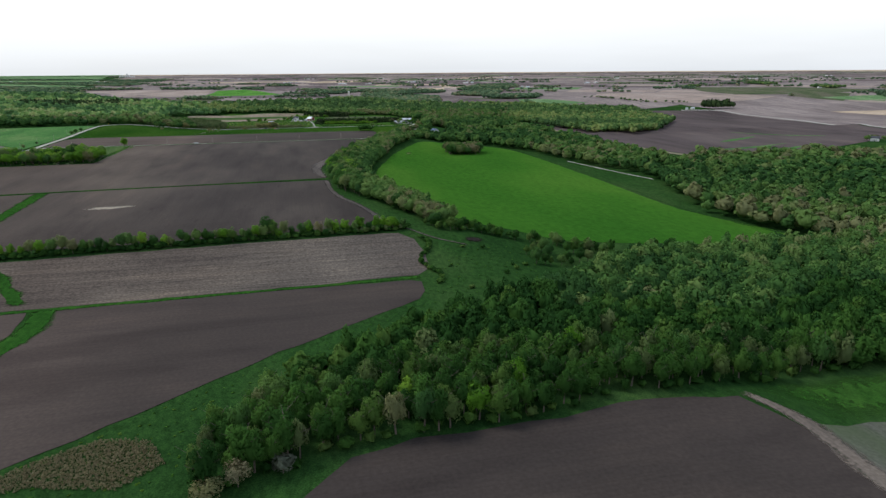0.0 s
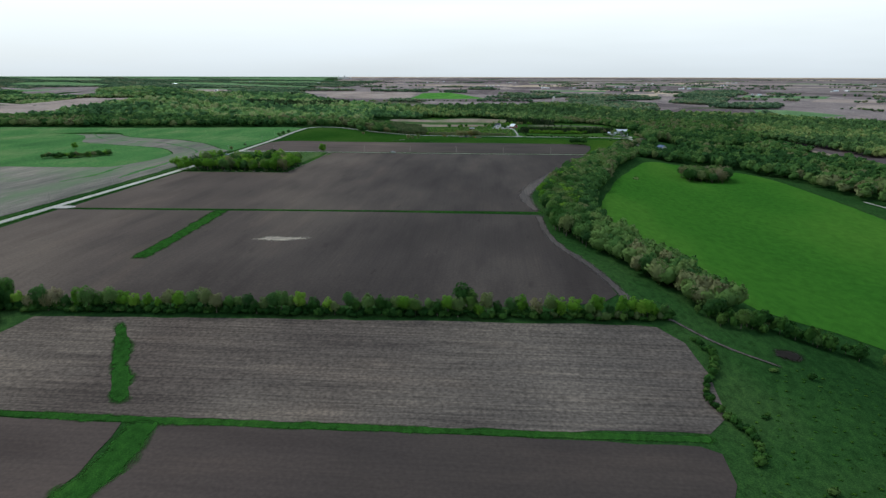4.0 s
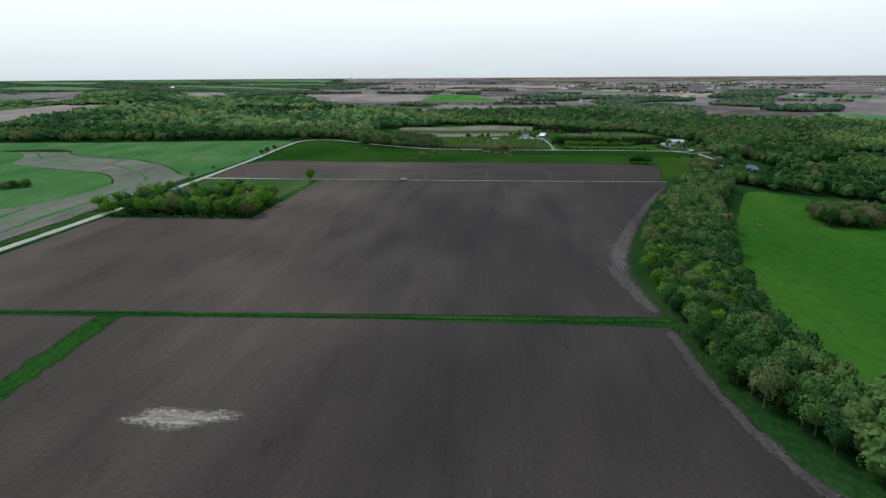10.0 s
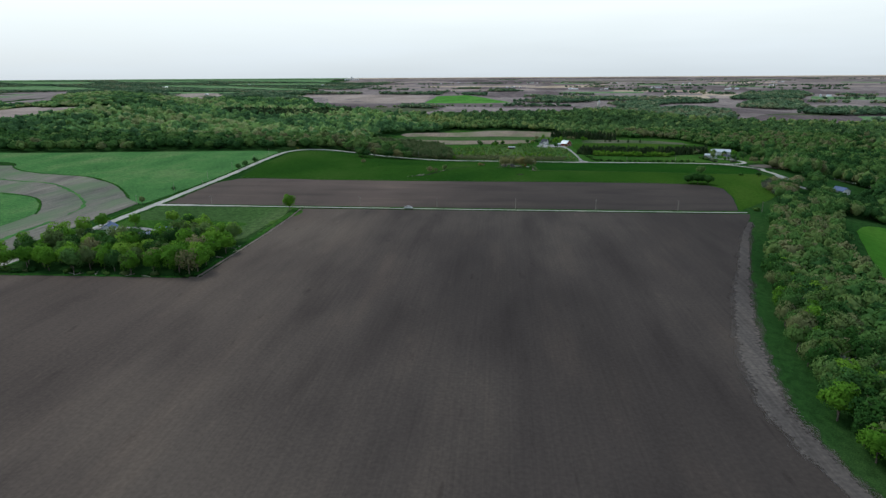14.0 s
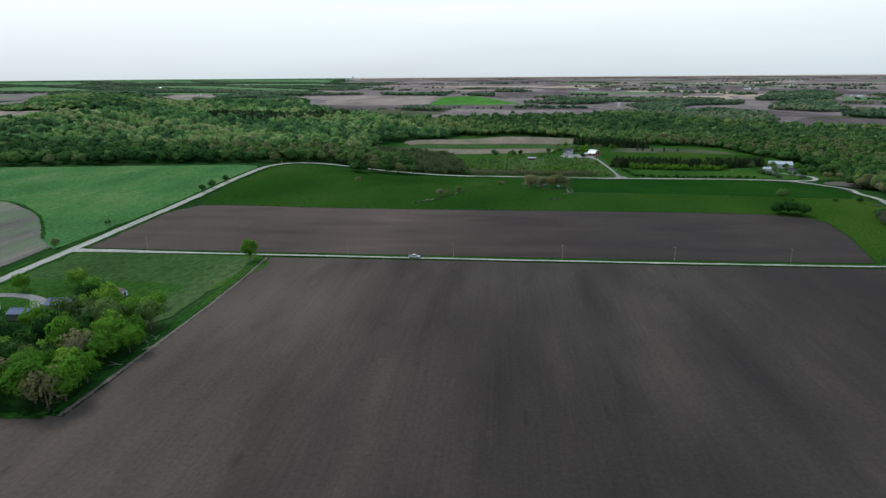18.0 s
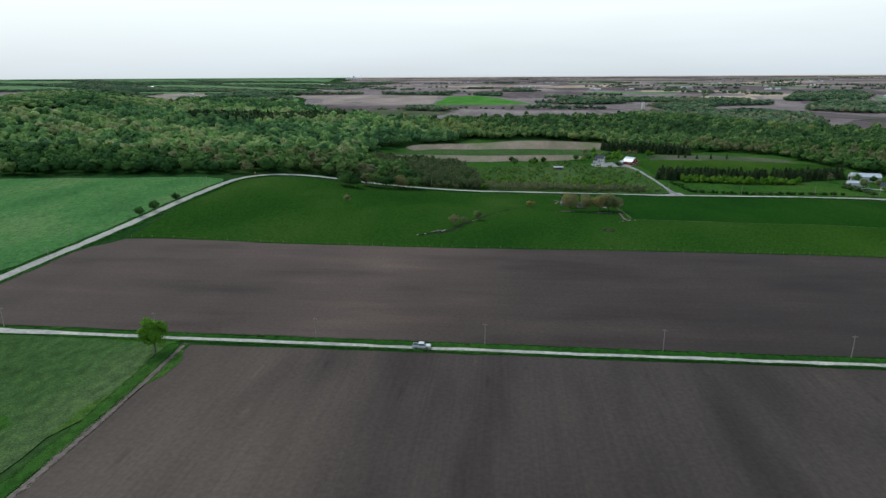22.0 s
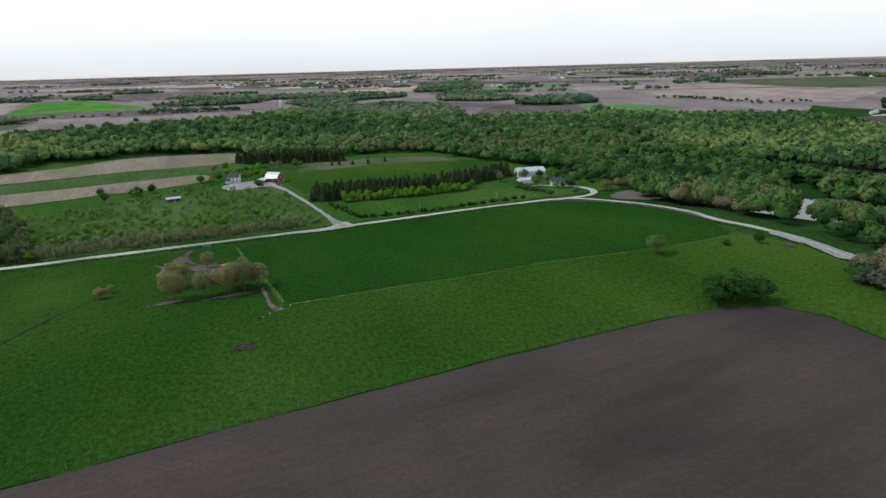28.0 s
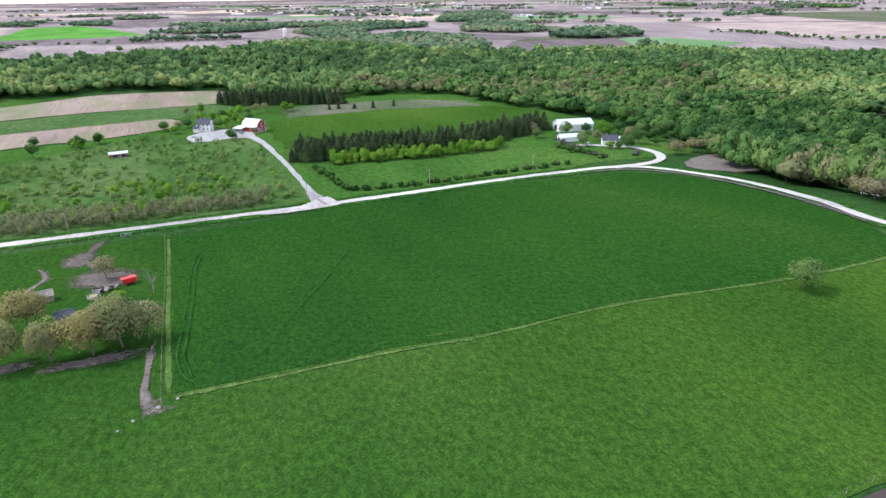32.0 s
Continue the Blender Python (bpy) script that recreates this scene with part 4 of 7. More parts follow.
# beyond it a patchwork of fields, narrowed ring by ring to fit the camera's view, out to the skyline
rng = np.random.default_rng(5)
KINDS = ((HAZED_BROWN, "far brown tilled field"), (SOIL_FAR, "far dark tilled field"), (HAZED_TAN, "far pale tan field"), (FAR_STRAW, "far straw coloured field"), (HAZED_GREEN, "far green field"), (TANMEADOW, "far dull green field"))
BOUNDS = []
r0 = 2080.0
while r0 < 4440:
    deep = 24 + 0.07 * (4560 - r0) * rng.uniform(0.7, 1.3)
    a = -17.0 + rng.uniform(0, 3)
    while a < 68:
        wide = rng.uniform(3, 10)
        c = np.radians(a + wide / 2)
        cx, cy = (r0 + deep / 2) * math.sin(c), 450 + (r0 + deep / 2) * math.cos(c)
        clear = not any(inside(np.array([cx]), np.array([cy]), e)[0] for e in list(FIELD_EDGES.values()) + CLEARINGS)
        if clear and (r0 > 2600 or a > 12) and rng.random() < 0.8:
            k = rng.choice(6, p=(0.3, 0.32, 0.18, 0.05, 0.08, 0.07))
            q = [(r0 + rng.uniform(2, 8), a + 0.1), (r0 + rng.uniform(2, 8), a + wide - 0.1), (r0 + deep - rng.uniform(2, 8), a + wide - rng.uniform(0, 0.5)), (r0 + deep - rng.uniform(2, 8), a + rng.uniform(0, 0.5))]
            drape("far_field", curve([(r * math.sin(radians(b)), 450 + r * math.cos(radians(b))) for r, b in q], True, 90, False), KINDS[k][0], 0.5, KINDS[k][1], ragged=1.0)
        BOUNDS.append((r0, a, wide, deep))
        a += wide
    r0 += deep


# ---- trees ----
def crown_of(seed, lobes, cards, wide, tall, size, core=0.62, ragged=0.25):
    """A crown of leaf clumps on many rounded sprays about an inner mass: points, quads, normals. Its foot is at 0."""
    g = np.random.default_rng(seed)
    d = g.normal(size=(lobes, 3))
    d[:, 2] = np.abs(d[:, 2]) * 0.95 - 0.5
    d /= np.linalg.norm(d, axis=1)[:, None]
    rad = np.array([wide / 2, wide / 2, tall / 2])
    spray = 0.40 * wide / 2 * g.uniform(0.75, 1.3, lobes)
    c = d * (rad - spray[:, None] * 0.8) * g.uniform(0.8 - ragged, 1.08, (lobes, 1)) + (0, 0, tall / 2)
    who = np.repeat(np.arange(lobes), cards)
    n = len(who)
    e = g.normal(size=(n, 3)) + d[who] * 0.7 + (0, 0, 0.35)
    e /= np.linalg.norm(e, axis=1)[:, None]
    p = c[who] + e * (spray[who] * g.uniform(0.75, 1.12, n))[:, None]
    face = e + g.normal(0, 0.45, (n, 3))
    face /= np.linalg.norm(face, axis=1)[:, None]
    a = np.cross(face, g.normal(size=(n, 3)))
    a /= np.linalg.norm(a, axis=1)[:, None]
    b = np.cross(face, a)
    s = size * g.uniform(0.55, 1.2, n)[:, None]
    q = np.stack([p - a * s * 0.6, p - b * s * 0.45 + face * s * 0.1, p + a * s * 0.6, p + b * s * 0.5 - face * s * 0.15], 1)
    out = p - (0, 0, tall * 0.42)
    out /= np.linalg.norm(out, axis=1)[:, None]
    nor = e * 0.45 + out * 0.95 + (0, 0, 0.22) + face * 0.15
    nor /= np.linalg.norm(nor, axis=1)[:, None]
    verts = q.reshape(-1, 3)
    quads = np.arange(4 * n).reshape(n, 4)
    flip = np.einsum("ij,ij->i", np.cross(q[:, 1] - q[:, 0], q[:, 2] - q[:, 0]), nor) < 0
    quads[flip] = quads[flip][:, ::-1]
    normals = np.repeat(nor, 4, 0)
    # inner mass: a rough eight-sided lump
    ring = np.array([(math.cos(i * math.pi / 3), math.sin(i * math.pi / 3), 0) for i in range(6)])
    lump = np.concatenate([[(0, 0, -1)], ring * 0.85 + (0, 0, -0.5), ring + (0, 0, 0.2), [(0, 0, 0.95)]]) * g.uniform(0.85, 1.1, (14, 1)) * rad * core + (0, 0, tall * 0.48)
    f = []
    for i in range(6):
        j = (i + 1) % 6
        f += [(0, 1 + j, 1 + i, 1 + i), (1 + i, 1 + j, 7 + j, 7 + i), (7 + i, 7 + j, 13, 13)]
    ln = lump - (0, 0, tall * 0.45)
    ln /= np.linalg.norm(ln, axis=1)[:, None]
    return np.concatenate([verts, lump]), quads, [tuple(4 * n + k for k in dict.fromkeys(t)) for t in f], np.concatenate([normals, ln])


def crown_mesh(name, material, arrays):
    v, q, f, nor = arrays
    return mesh_of(name, v, q.tolist() + f, material, True, nor)


def tube(p, q, r0, r1, sides=6):
    p, q = Vector(p), Vector(q)
    m = (q - p).to_track_quat("Z", "Y").to_matrix()
    v = [tuple(o + m @ Vector((math.cos(6.2832 * i / sides) * r, math.sin(6.2832 * i / sides) * r, 0))) for o, r in ((p, r0), (q, r1)) for i in range(sides)]
    f = [(i, (i + 1) % sides, sides + (i + 1) % sides, sides + i) for i in range(sides)] + [tuple(range(sides))[::-1], tuple(range(sides, 2 * sides))]
    return v, f


class Shape:
    """Points and faces of one mesh, gathered from boxes, tubes and slabs."""

    def __init__(self):
        self.v, self.f = [], []

    def add(self, v, f):
        k = len(self.v)
        self.v += [tuple(p) for p in v]
        self.f += [tuple(i + k for i in g) for g in f]
        return self

    def tube(self, *a):
        return self.add(*tube(*a))

    def box(self, x0, y0, z0, x1, y1, z1):
        v = [(x, y, z) for x in (x0, x1) for y in (y0, y1) for z in (z0, z1)]
        return self.add(v, [(0, 1, 3, 2), (4, 6, 7, 5), (0, 4, 5, 1), (2, 3, 7, 6), (0, 2, 6, 4), (1, 5, 7, 3)])

    def prism(self, outline, y0, y1):
        """An outline in x and z, drawn out along y."""
        n = len(outline)
        v = [(x, y, z) for y in (y0, y1) for x, z in outline]
        return self.add(v, [tuple(range(n)), tuple(range(2 * n - 1, n - 1, -1))] + [(i, i + n, (i + 1) % n + n, (i + 1) % n) for i in range(n)])


def part(name, shape, material, parent=None, label="", smooth=False):
    me = shape if isinstance(shape, bpy.types.Mesh) else mesh_of(name, np.array(shape.v, float), shape.f, material, smooth)
    ob = new(name, me)
    ob.parent = parent
    return tagged(ob, label) if label else ob


def trunk_mesh(name, seed, tall, r, fork=0.4, limbs=5, spread=0.35, material=BARK):
    g = random.Random(seed)
    s = Shape()
    lean = Vector((g.uniform(-0.06, 0.06), g.uniform(-0.06, 0.06), 1)) * tall
    s.tube((0, 0, -0.6), lean * fork, r, r * 0.7).tube(lean * fork, lean * 0.85, r * 0.7, r * 0.2)
    for i in range(limbs):
        u = fork + (0.75 - fork) * i / max(1, limbs - 1)
        a = 2.4 * i + g.uniform(-0.4, 0.4)
        foot = lean * u
        tip = foot + Vector((math.cos(a), math.sin(a), g.uniform(0.6, 1.1))) * tall * spread * g.uniform(0.7, 1.1)
        s.tube(foot, tip, r * 0.4, r * 0.1, 5)
        s.tube(foot.lerp(tip, 0.6), foot.lerp(tip, 0.6) + Vector((g.uniform(-1, 1), g.uniform(-1, 1), 1)) * tall * 0.12, r * 0.16, r * 0.05, 4)
    return mesh_of(name, np.array(s.v), s.f, material)


def pine_of(seed, tiers=9, cards=44):
    """A pine's crown of drooping sprays in tiers, ragged at the edge, 7 m across and 11 m tall."""
    g = np.random.default_rng(seed)
    n = tiers * cards
    u = np.repeat(np.linspace(0.04, 0.97, tiers), cards) + g.normal(0, 0.025, n)
    a = g.uniform(0, 6.283, n)
    r = 3.5 * np.clip(1.02 - u, 0.05, 1) ** 0.75 * g.uniform(0.45, 1.12, n)
    p = np.stack([np.cos(a) * r, np.sin(a) * r, u * 11 - r * 0.22], 1)
    o = np.stack([np.cos(a), np.sin(a), np.full(n, 0.45)], 1)
    o /= np.linalg.norm(o, axis=1)[:, None]
    t = np.stack([-np.sin(a), np.cos(a), np.zeros(n)], 1)
    w = np.stack([np.cos(a), np.sin(a), np.full(n, -0.35)], 1)
    s = g.uniform(0.5, 1.15, n)[:, None]
    q = np.stack([p - t * s * 0.45, p - w * s * 0.4, p + t * s * 0.45, p + w * s * 0.8], 1)
    f = np.arange(4 * n).reshape(n, 4)
    flip = np.einsum("ij,ij->i", np.cross(q[:, 1] - q[:, 0], q[:, 2] - q[:, 0]), o) < 0
    f[flip] = f[flip][:, ::-1]
    ring = [(math.cos(i * 1.0472) * 2.3, math.sin(i * 1.0472) * 2.3, 0.4) for i in range(6)]
    core = np.array(ring + [(0, 0, 9.5)])
    return np.concatenate([q.reshape(-1, 3), core]), f, [(4 * n + i, 4 * n + (i + 1) % 6, 4 * n + 6) for i in range(6)], np.concatenate([np.repeat(o, 4, 0), core / np.linalg.norm(core, axis=1)[:, None]])


# crowns 8 m across and 10 m tall, trunks 12 m tall; trees scale them
def stock(tag, material, seeds, lobes, cards, wide, tall, size, core=0.62, ragged=0.25):
    return [crown_mesh(tag, material, crown_of(s, lobes, cards, wide, tall, size, core, ragged)) for s in seeds]


CROWNS = {
    "spring": stock("crown", LEAF, range(1, 7), 26, 46, 8.0, 10.0, 0.6),
    "olive": stock("crown", LEAF_OLIVE, range(11, 15), 26, 46, 9.0, 8.5, 0.6),
    "bright": stock("crown", LEAF_BRIGHT, range(71, 75), 28, 50, 8.0, 10.0, 0.6, 0.55),
    "bud": stock("crown", LEAF_BUD, range(21, 24), 26, 36, 9.0, 8.0, 0.58, 0.3, 0.3),
    "pale": stock("crown", LEAF_PALE, range(31, 33), 22, 30, 7.5, 6.5, 0.8),
    "willow": stock("crown", LEAF_WILLOW, range(51, 54), 44, 80, 9.0, 8.0, 0.36, 0.5, 0.3),
    "fine": stock("crown", LEAF_OLIVE, range(91, 93), 40, 70, 9.0, 8.5, 0.42, 0.55, 0.3),
    "pine": [crown_mesh("crown", NEEDLE, pine_of(s)) for s in (61, 62, 63)],
    "greyshrub": stock("crown", LEAF_PALE, range(81, 83), 9, 26, 4.0, 3.4, 0.6, 0.7),
    "shrub": stock("crown", LEAF, range(41, 44), 8, 18, 4.0, 3.4, 0.7, 0.7),
}
TRUNKS = [trunk_mesh("trunk", s, 12.0, 0.28, 0.4, 4) for s in range(4)]
LABELS = {"bright": "tall maple in bright green leaf", "spring": "broadleaf tree in fresh green leaf", "olive": "broad tree in olive green leaf", "bud": "spreading tree in tan bud", "pale": "rounded tree in silvery leaf", "willow": "old willow in yellowish leaf", "fine": "rounded tree in soft olive leaf", "shrub": "low green bushy shrub", "greyshrub": "low silvery grey shrub", "pine": "dark green dense pine"}
NAMES = {"bright": "maple_tree", "spring": "broadleaf_tree", "olive": "spreading_tree", "bud": "budding_tree", "pale": "silver_tree", "willow": "willow_tree", "fine": "spreading_tree", "shrub": "shrub", "greyshrub": "shrub", "pine": "pine_tree"}


def tree(kind, x, y, tall, wide=None, group="", where="", g=random):
    """One tree of a kind with trunk and crown; a later one of the same make shares its meshes."""
    wide = wide or tall * 0.62
    root = new("young_tree" if kind == "spring" and tall < 8 else NAMES[kind])
    root.location = (x, y, ground_z(x, y))
    root.rotation_euler = (0, 0, g.uniform(0, 6.28))
    me = g.choice(CROWNS[kind])
    if kind.endswith("shrub"):
        c = part("foliage", me, None, root)
        c.scale, c.location = (wide / 4.0, wide / 4.0, tall / 3.4), (0, 0, -0.15)
    else:
        t = part("trunk", g.choice(TRUNKS), None, root)
        t.scale = (tall / 12 * 1.0, tall / 12 * 1.0, tall * 0.86 / 12)
        c = part("crown", me, None, root)
        c.scale, c.location = (wide / 8.4, wide / 8.4, tall * 0.93 / 10), (0, 0, tall * 0.07)
        if kind == "pine":
            c.scale, c.location = (wide / 7, wide / 7, tall * 0.93 / 11), (0, 0, tall * 0.06)
        if kind in ("olive", "bud", "willow", "fine"):
            c.scale, c.location = (wide / 9, wide / 9, tall * 0.88 / 8.2), (0, 0, tall * 0.12)
    return tagged(root, LABELS[kind] + (" " + where if where else ""), "shrub" if kind.endswith("shrub") else "tree", group)


def spots(poly, gap, seed, holes=()):
    """Jittered places inside an outline of the plan, about gap apart."""
    g = np.random.default_rng(seed)
    lo, hi = np.min(poly, 0), np.max(poly, 0)
    xs, ys = np.meshgrid(np.arange(lo[0], hi[0], gap), np.arange(lo[1], hi[1], gap * 0.87))
    xs = xs + (np.arange(xs.shape[0]) % 2)[:, None] * gap / 2
    p = np.stack([xs.ravel(), ys.ravel()], 1) + g.uniform(-0.36, 0.36, (xs.size, 2)) * gap
    ok = inside(p[:, 0], p[:, 1], poly)
    for h in holes:
        ok &= ~inside(p[:, 0], p[:, 1], h)
    return p[ok]


def woods(name, places, material, label, lod, tall=(10, 15), wide=(8, 12), seed=0, base=0.15, core=0.8):
    """Many crowns of a wood that nobody could count, as one mesh with a tint for each tree."""
    g = np.random.default_rng(seed)
    lobes, cards, size = lod
    kinds = [crown_of(100 + seed * 7 + k, lobes, cards, 1.0, 1.0, size, core) for k in range(5)]
    V, Q, T, N, C = [], [], [], [], []
    k = 0
    pick = g.integers(0, 5, len(places))
    for j in range(5):
        p = places[pick == j]
        m = len(p)
        if not m:
            continue
        v, q, f, nor = kinds[j]
        w, h, a = g.uniform(*wide, m), g.uniform(*tall, m), g.uniform(0, 6.283, m)
        ca, sa = np.cos(a)[:, None], np.sin(a)[:, None]
        x = (v[None, :, 0] * ca - v[None, :, 1] * sa) * w[:, None] + p[:, 0, None]
        y = (v[None, :, 0] * sa + v[None, :, 1] * ca) * w[:, None] + p[:, 1, None]
        z = v[None, :, 2] * (h * (1 - base))[:, None] + (height(p[:, 0], p[:, 1]) + h * base)[:, None]
        V.append(np.stack([x, y, z], -1).reshape(-1, 3))
        N.append(np.stack([nor[None, :, 0] * ca - nor[None, :, 1] * sa, nor[None, :, 0] * sa + nor[None, :, 1] * ca, np.broadcast_to(nor[None, :, 2], (m, len(v)))], -1).reshape(-1, 3))
        off = k + np.arange(m)[:, None, None] * len(v)
        Q.append((q[None] + off).reshape(-1, 4))
        for t in (3, 4):
            ff = np.array([u for u in f if len(u) == t])
            if len(ff):
                (T if t == 3 else Q).append((ff[None] + off).reshape(-1, t))
        # each tree differs; the broad waves also paint light ridges and dark valleys
        tint = np.clip(g.normal(0.45, 0.3, m) + 0.18 * np.sin(p[:, 0] / 40) * np.cos(p[:, 1] / 55) + 0.28 * np.sin(p[:, 0] / 150 + p[:, 1] / 60), 0, 1)
        C.append(np.repeat(tint, len(v)))
        k += m * len(v)
    if not V:
        return
    V, Q, T = np.concatenate(V), np.concatenate(Q), np.concatenate(T)
    me = bpy.data.meshes.new(name)
    me.vertices.add(len(V))
    me.vertices.foreach_set("co", V.ravel())
    me.loops.add(len(Q) * 4 + len(T) * 3)
    me.loops.foreach_set("vertex_index", np.concatenate([Q.ravel(), T.ravel()]).astype(np.int32))
    me.polygons.add(len(Q) + len(T))
    me.polygons.foreach_set("loop_start", np.concatenate([np.arange(len(Q)) * 4, len(Q) * 4 + np.arange(len(T)) * 3]).astype(np.int32))
    me.update(calc_edges=True)
    me.attributes.new("tint", "FLOAT", "POINT").data.foreach_set("value", np.concatenate(C).astype(np.float32))
    me.materials.append(material)
    me.shade_smooth()
    me.normals_split_custom_set_from_vertices(np.concatenate(N).tolist())
    return tagged(new(name, me), label, "woods", kind="stuff")


CLOSE, MID, FAR, DIM = (13, 22, 0.125), (8, 13, 0.23), (6, 8, 0.36), (4, 6, 0.5)
g = random.Random(3)

# the wood at the start: its front trees one by one, the rest as a mass
WOOD_A = [(-32, 140), (-12, 143), (9, 151), (29, 153), (52, 153), (75, 155), (97, 161), (140, 162), (178, 163), (260, 160), (340, 160), (340, 300), (250, 300), (178, 300), (150, 280), (114, 256), (85, 239), (56, 227), (26, 214), (8, 200), (-8, 187), (-27, 170)]
p = spots(WOOD_A, 5.8, 1)
front = (p[:, 1] < 208) & (p[:, 0] < 185)
order = np.argsort(p[:, 1] + 0.15 * np.abs(p[:, 0] - 60))
near = [i for i in order if front[i]][:210]
for i in near:
    kind = g.choices(("spring", "bright", "olive"), (12, 0.5, 0.8))[0]
    tall = g.uniform(9.5, 14.5)
    tree(kind, p[i, 0], p[i, 1], tall, tall * g.uniform(0.46, 0.68), "trees of the near wood", "in a dense wood", g)
rest = np.ones(len(p), bool)
rest[near] = False
back = (p[:, 0] > 105) & (p[:, 1] > 215 + 12 * np.sin(p[:, 0] / 17))
woods("wood_south_back", p[rest & back], LEAF_OLIVE_MANY, "wood edge in yellowish young leaf", CLOSE, (8, 15.5), (7, 14), 31, 0.06)
woods("wood_south", p[rest & ~back], LEAF_MANY, "dense broadleaf wood in fresh spring green", CLOSE, (7.5, 16), (6, 12), 1, 0.06)

for k in range(34):
    u = k / 33
    c = curve(WOOD_A[:11], step=2.0)
    q = c[int(u * 0.62 * len(c))]
    tree("shrub", q[0] + g.uniform(-2, 2), q[1] + g.uniform(-1, 4), g.uniform(2, 5), g.uniform(3, 5.5), "wood edge shrubs", "at a wood edge", g)

# the belt of trees between upland and river bottom
BELT = [(33, 500), (30, 560), (33, 610), (40, 650), (52, 698), (74, 755), (90, 792), (112, 845), (140, 900), (150, 925), (168, 905), (160, 868), (128, 790), (108, 728), (90, 668), (72, 611), (63, 545), (66, 497), (80, 452), (92, 422), (102, 392), (96, 376), (80, 382), (66, 415), (50, 455)]
p = spots(BELT, 6.0, 2)
near = np.argsort(p[:, 0] - 0.1 * p[:, 1])[: 180]
for i in near:
    kind = g.choices(("spring", "bright", "olive", "bud", "pale"), (5, 2, 7, 0.15, 0.3))[0]
    tall = g.uniform(9, 14)
    tree(kind, p[i, 0], p[i, 1], tall, tall * g.uniform(0.7, 0.95), "trees of the field belt", "in a belt along a field", g)
rest = np.ones(len(p), bool)
rest[near] = False
woods("belt_woods", p[rest], LEAF_OLIVE_MANY, "tree belt in yellowish young leaf", CLOSE, (9, 14), (8, 12), 2, 0.06)

# the hedgerow between stubble and upland
x = -222.0
while x < 66:
    yy = 364.5 + 0.028 * (x + 100) + g.uniform(-1.2, 1.8)
    tall = g.uniform(6.5, 10.5) + (1.5 if x < -110 and g.random() < 0.4 else 0)
    tree(g.choices(("spring", "bright", "olive", "bud"), (3, 4, 5, 0.5))[0], x, yy, tall, tall * g.uniform(0.5, 0.78), "hedgerow trees", "in a hedgerow", g)
    x += g.uniform(2.6, 6.2)
tree("spring", -19, 372, 12.5, 11, "hedgerow trees", "in a hedgerow", g)
x = np.linspace(-225, 66, 230)
r = np.random.default_rng(77)
woods("hedge_undergrowth", np.stack([x + r.uniform(-1, 1, 230), 363.5 + 0.028 * (x + 100) + r.uniform(-1.5, 3.5, 230)], 1), LEAF_MANY, "dense dark green undergrowth of a hedgerow", (7, 16, 0.22), (2, 4.6), (3, 5), 41, 0.0)
for k in range(26):
    tree(g.choice(("spring", "olive")), g.uniform(-262, -212), g.uniform(335, 372), g.uniform(7, 12), None, "hedgerow trees", "at a field corner", g)

# shrubs of the rough pasture and the thin hedge along the hayfield
for k in range(26):
    u = k / 25
    tree("shrub", 70 + 4 * math.sin(9 * u) - 6 * u, 352 - 72 * u, g.uniform(1.6, 4), g.uniform(2.5, 5), "fence shrubs", "along an old fence", g)
for k in range(60):
    u = g.random()
    x, yy = (78 + 80 * u, 372 - 16 * u) if u < 0.5 else (118 + 130 * (u - 0.5), 364 - 84 * (u - 0.5))
    tall = g.uniform(4, 9)
    tree(g.choice(("spring", "olive", "shrub")), x + g.uniform(-5, 5), yy + g.uniform(-5, 5), tall, tall * 0.8, "hayfield hedge", "in a loose hedge", g)
for k in range(46):
    x, yy = g.uniform(125, 225), g.uniform(296, 330)
    tall = g.uniform(5, 10)
    tree(g.choice(("spring", "olive")), x, yy - 0.15 * (x - 170), tall, tall * 0.7, "hayfield hedge", "in a loose thicket", g)
for k in range(12):
    tree("shrub", g.uniform(72, 130), g.uniform(262, 345), g.uniform(1, 3), g.uniform(1.5, 4), "pasture shrubs", "scattered over rough pasture", g)

# the copse on the hayfield, the river woods and the far woods
p = spots([(194, 770), (238, 770), (244, 802), (218, 816), (194, 802)], 6.0, 4)
for q in p:
    tree(g.choice(("olive", "spring", "bud")), q[0], q[1], g.uniform(11, 15), g.uniform(9, 12), "hayfield copse", "in a hayfield copse", g)
RIVER_A = [(320, 320), (300, 388), (348, 545), (352, 570), (420, 600), (480, 660), (540, 628), (640, 640), (700, 600), (760, 480), (740, 330), (600, 220), (345, 170), (345, 290)]
p = spots(RIVER_A, 10.5, 5)
close = p[:, 0] < 470
woods("woods_river_south", p[close], LEAF_OLIVE_MANY, "broad river woods in olive and fresh green", MID, (9, 17), (9, 16), 3)
woods("woods_river_back", p[~close], LEAF_OLIVE_MANY, "river woods in olive spring leaf", FAR, (9, 17), (10, 17), 13)
RIVER_GAP = [(320, 1010), (390, 1010), (408, 1112), (395, 1160), (310, 1172), (280, 1130), (256, 1060), (275, 1050), (310, 1080)]
HOUSE_GAP = [(212, 972), (234, 972), (285, 1075), (258, 1075), (218, 1000)]
RIVER_B = [(215, 905), (250, 892), (300, 810), (328, 640), (352, 570), (420, 630), (440, 690), (438, 800), (452, 936), (440, 1080), (452, 1240), (430, 1230), (425, 1200), (380, 1110), (330, 1090), (290, 1055), (256, 1030), (240, 960)]
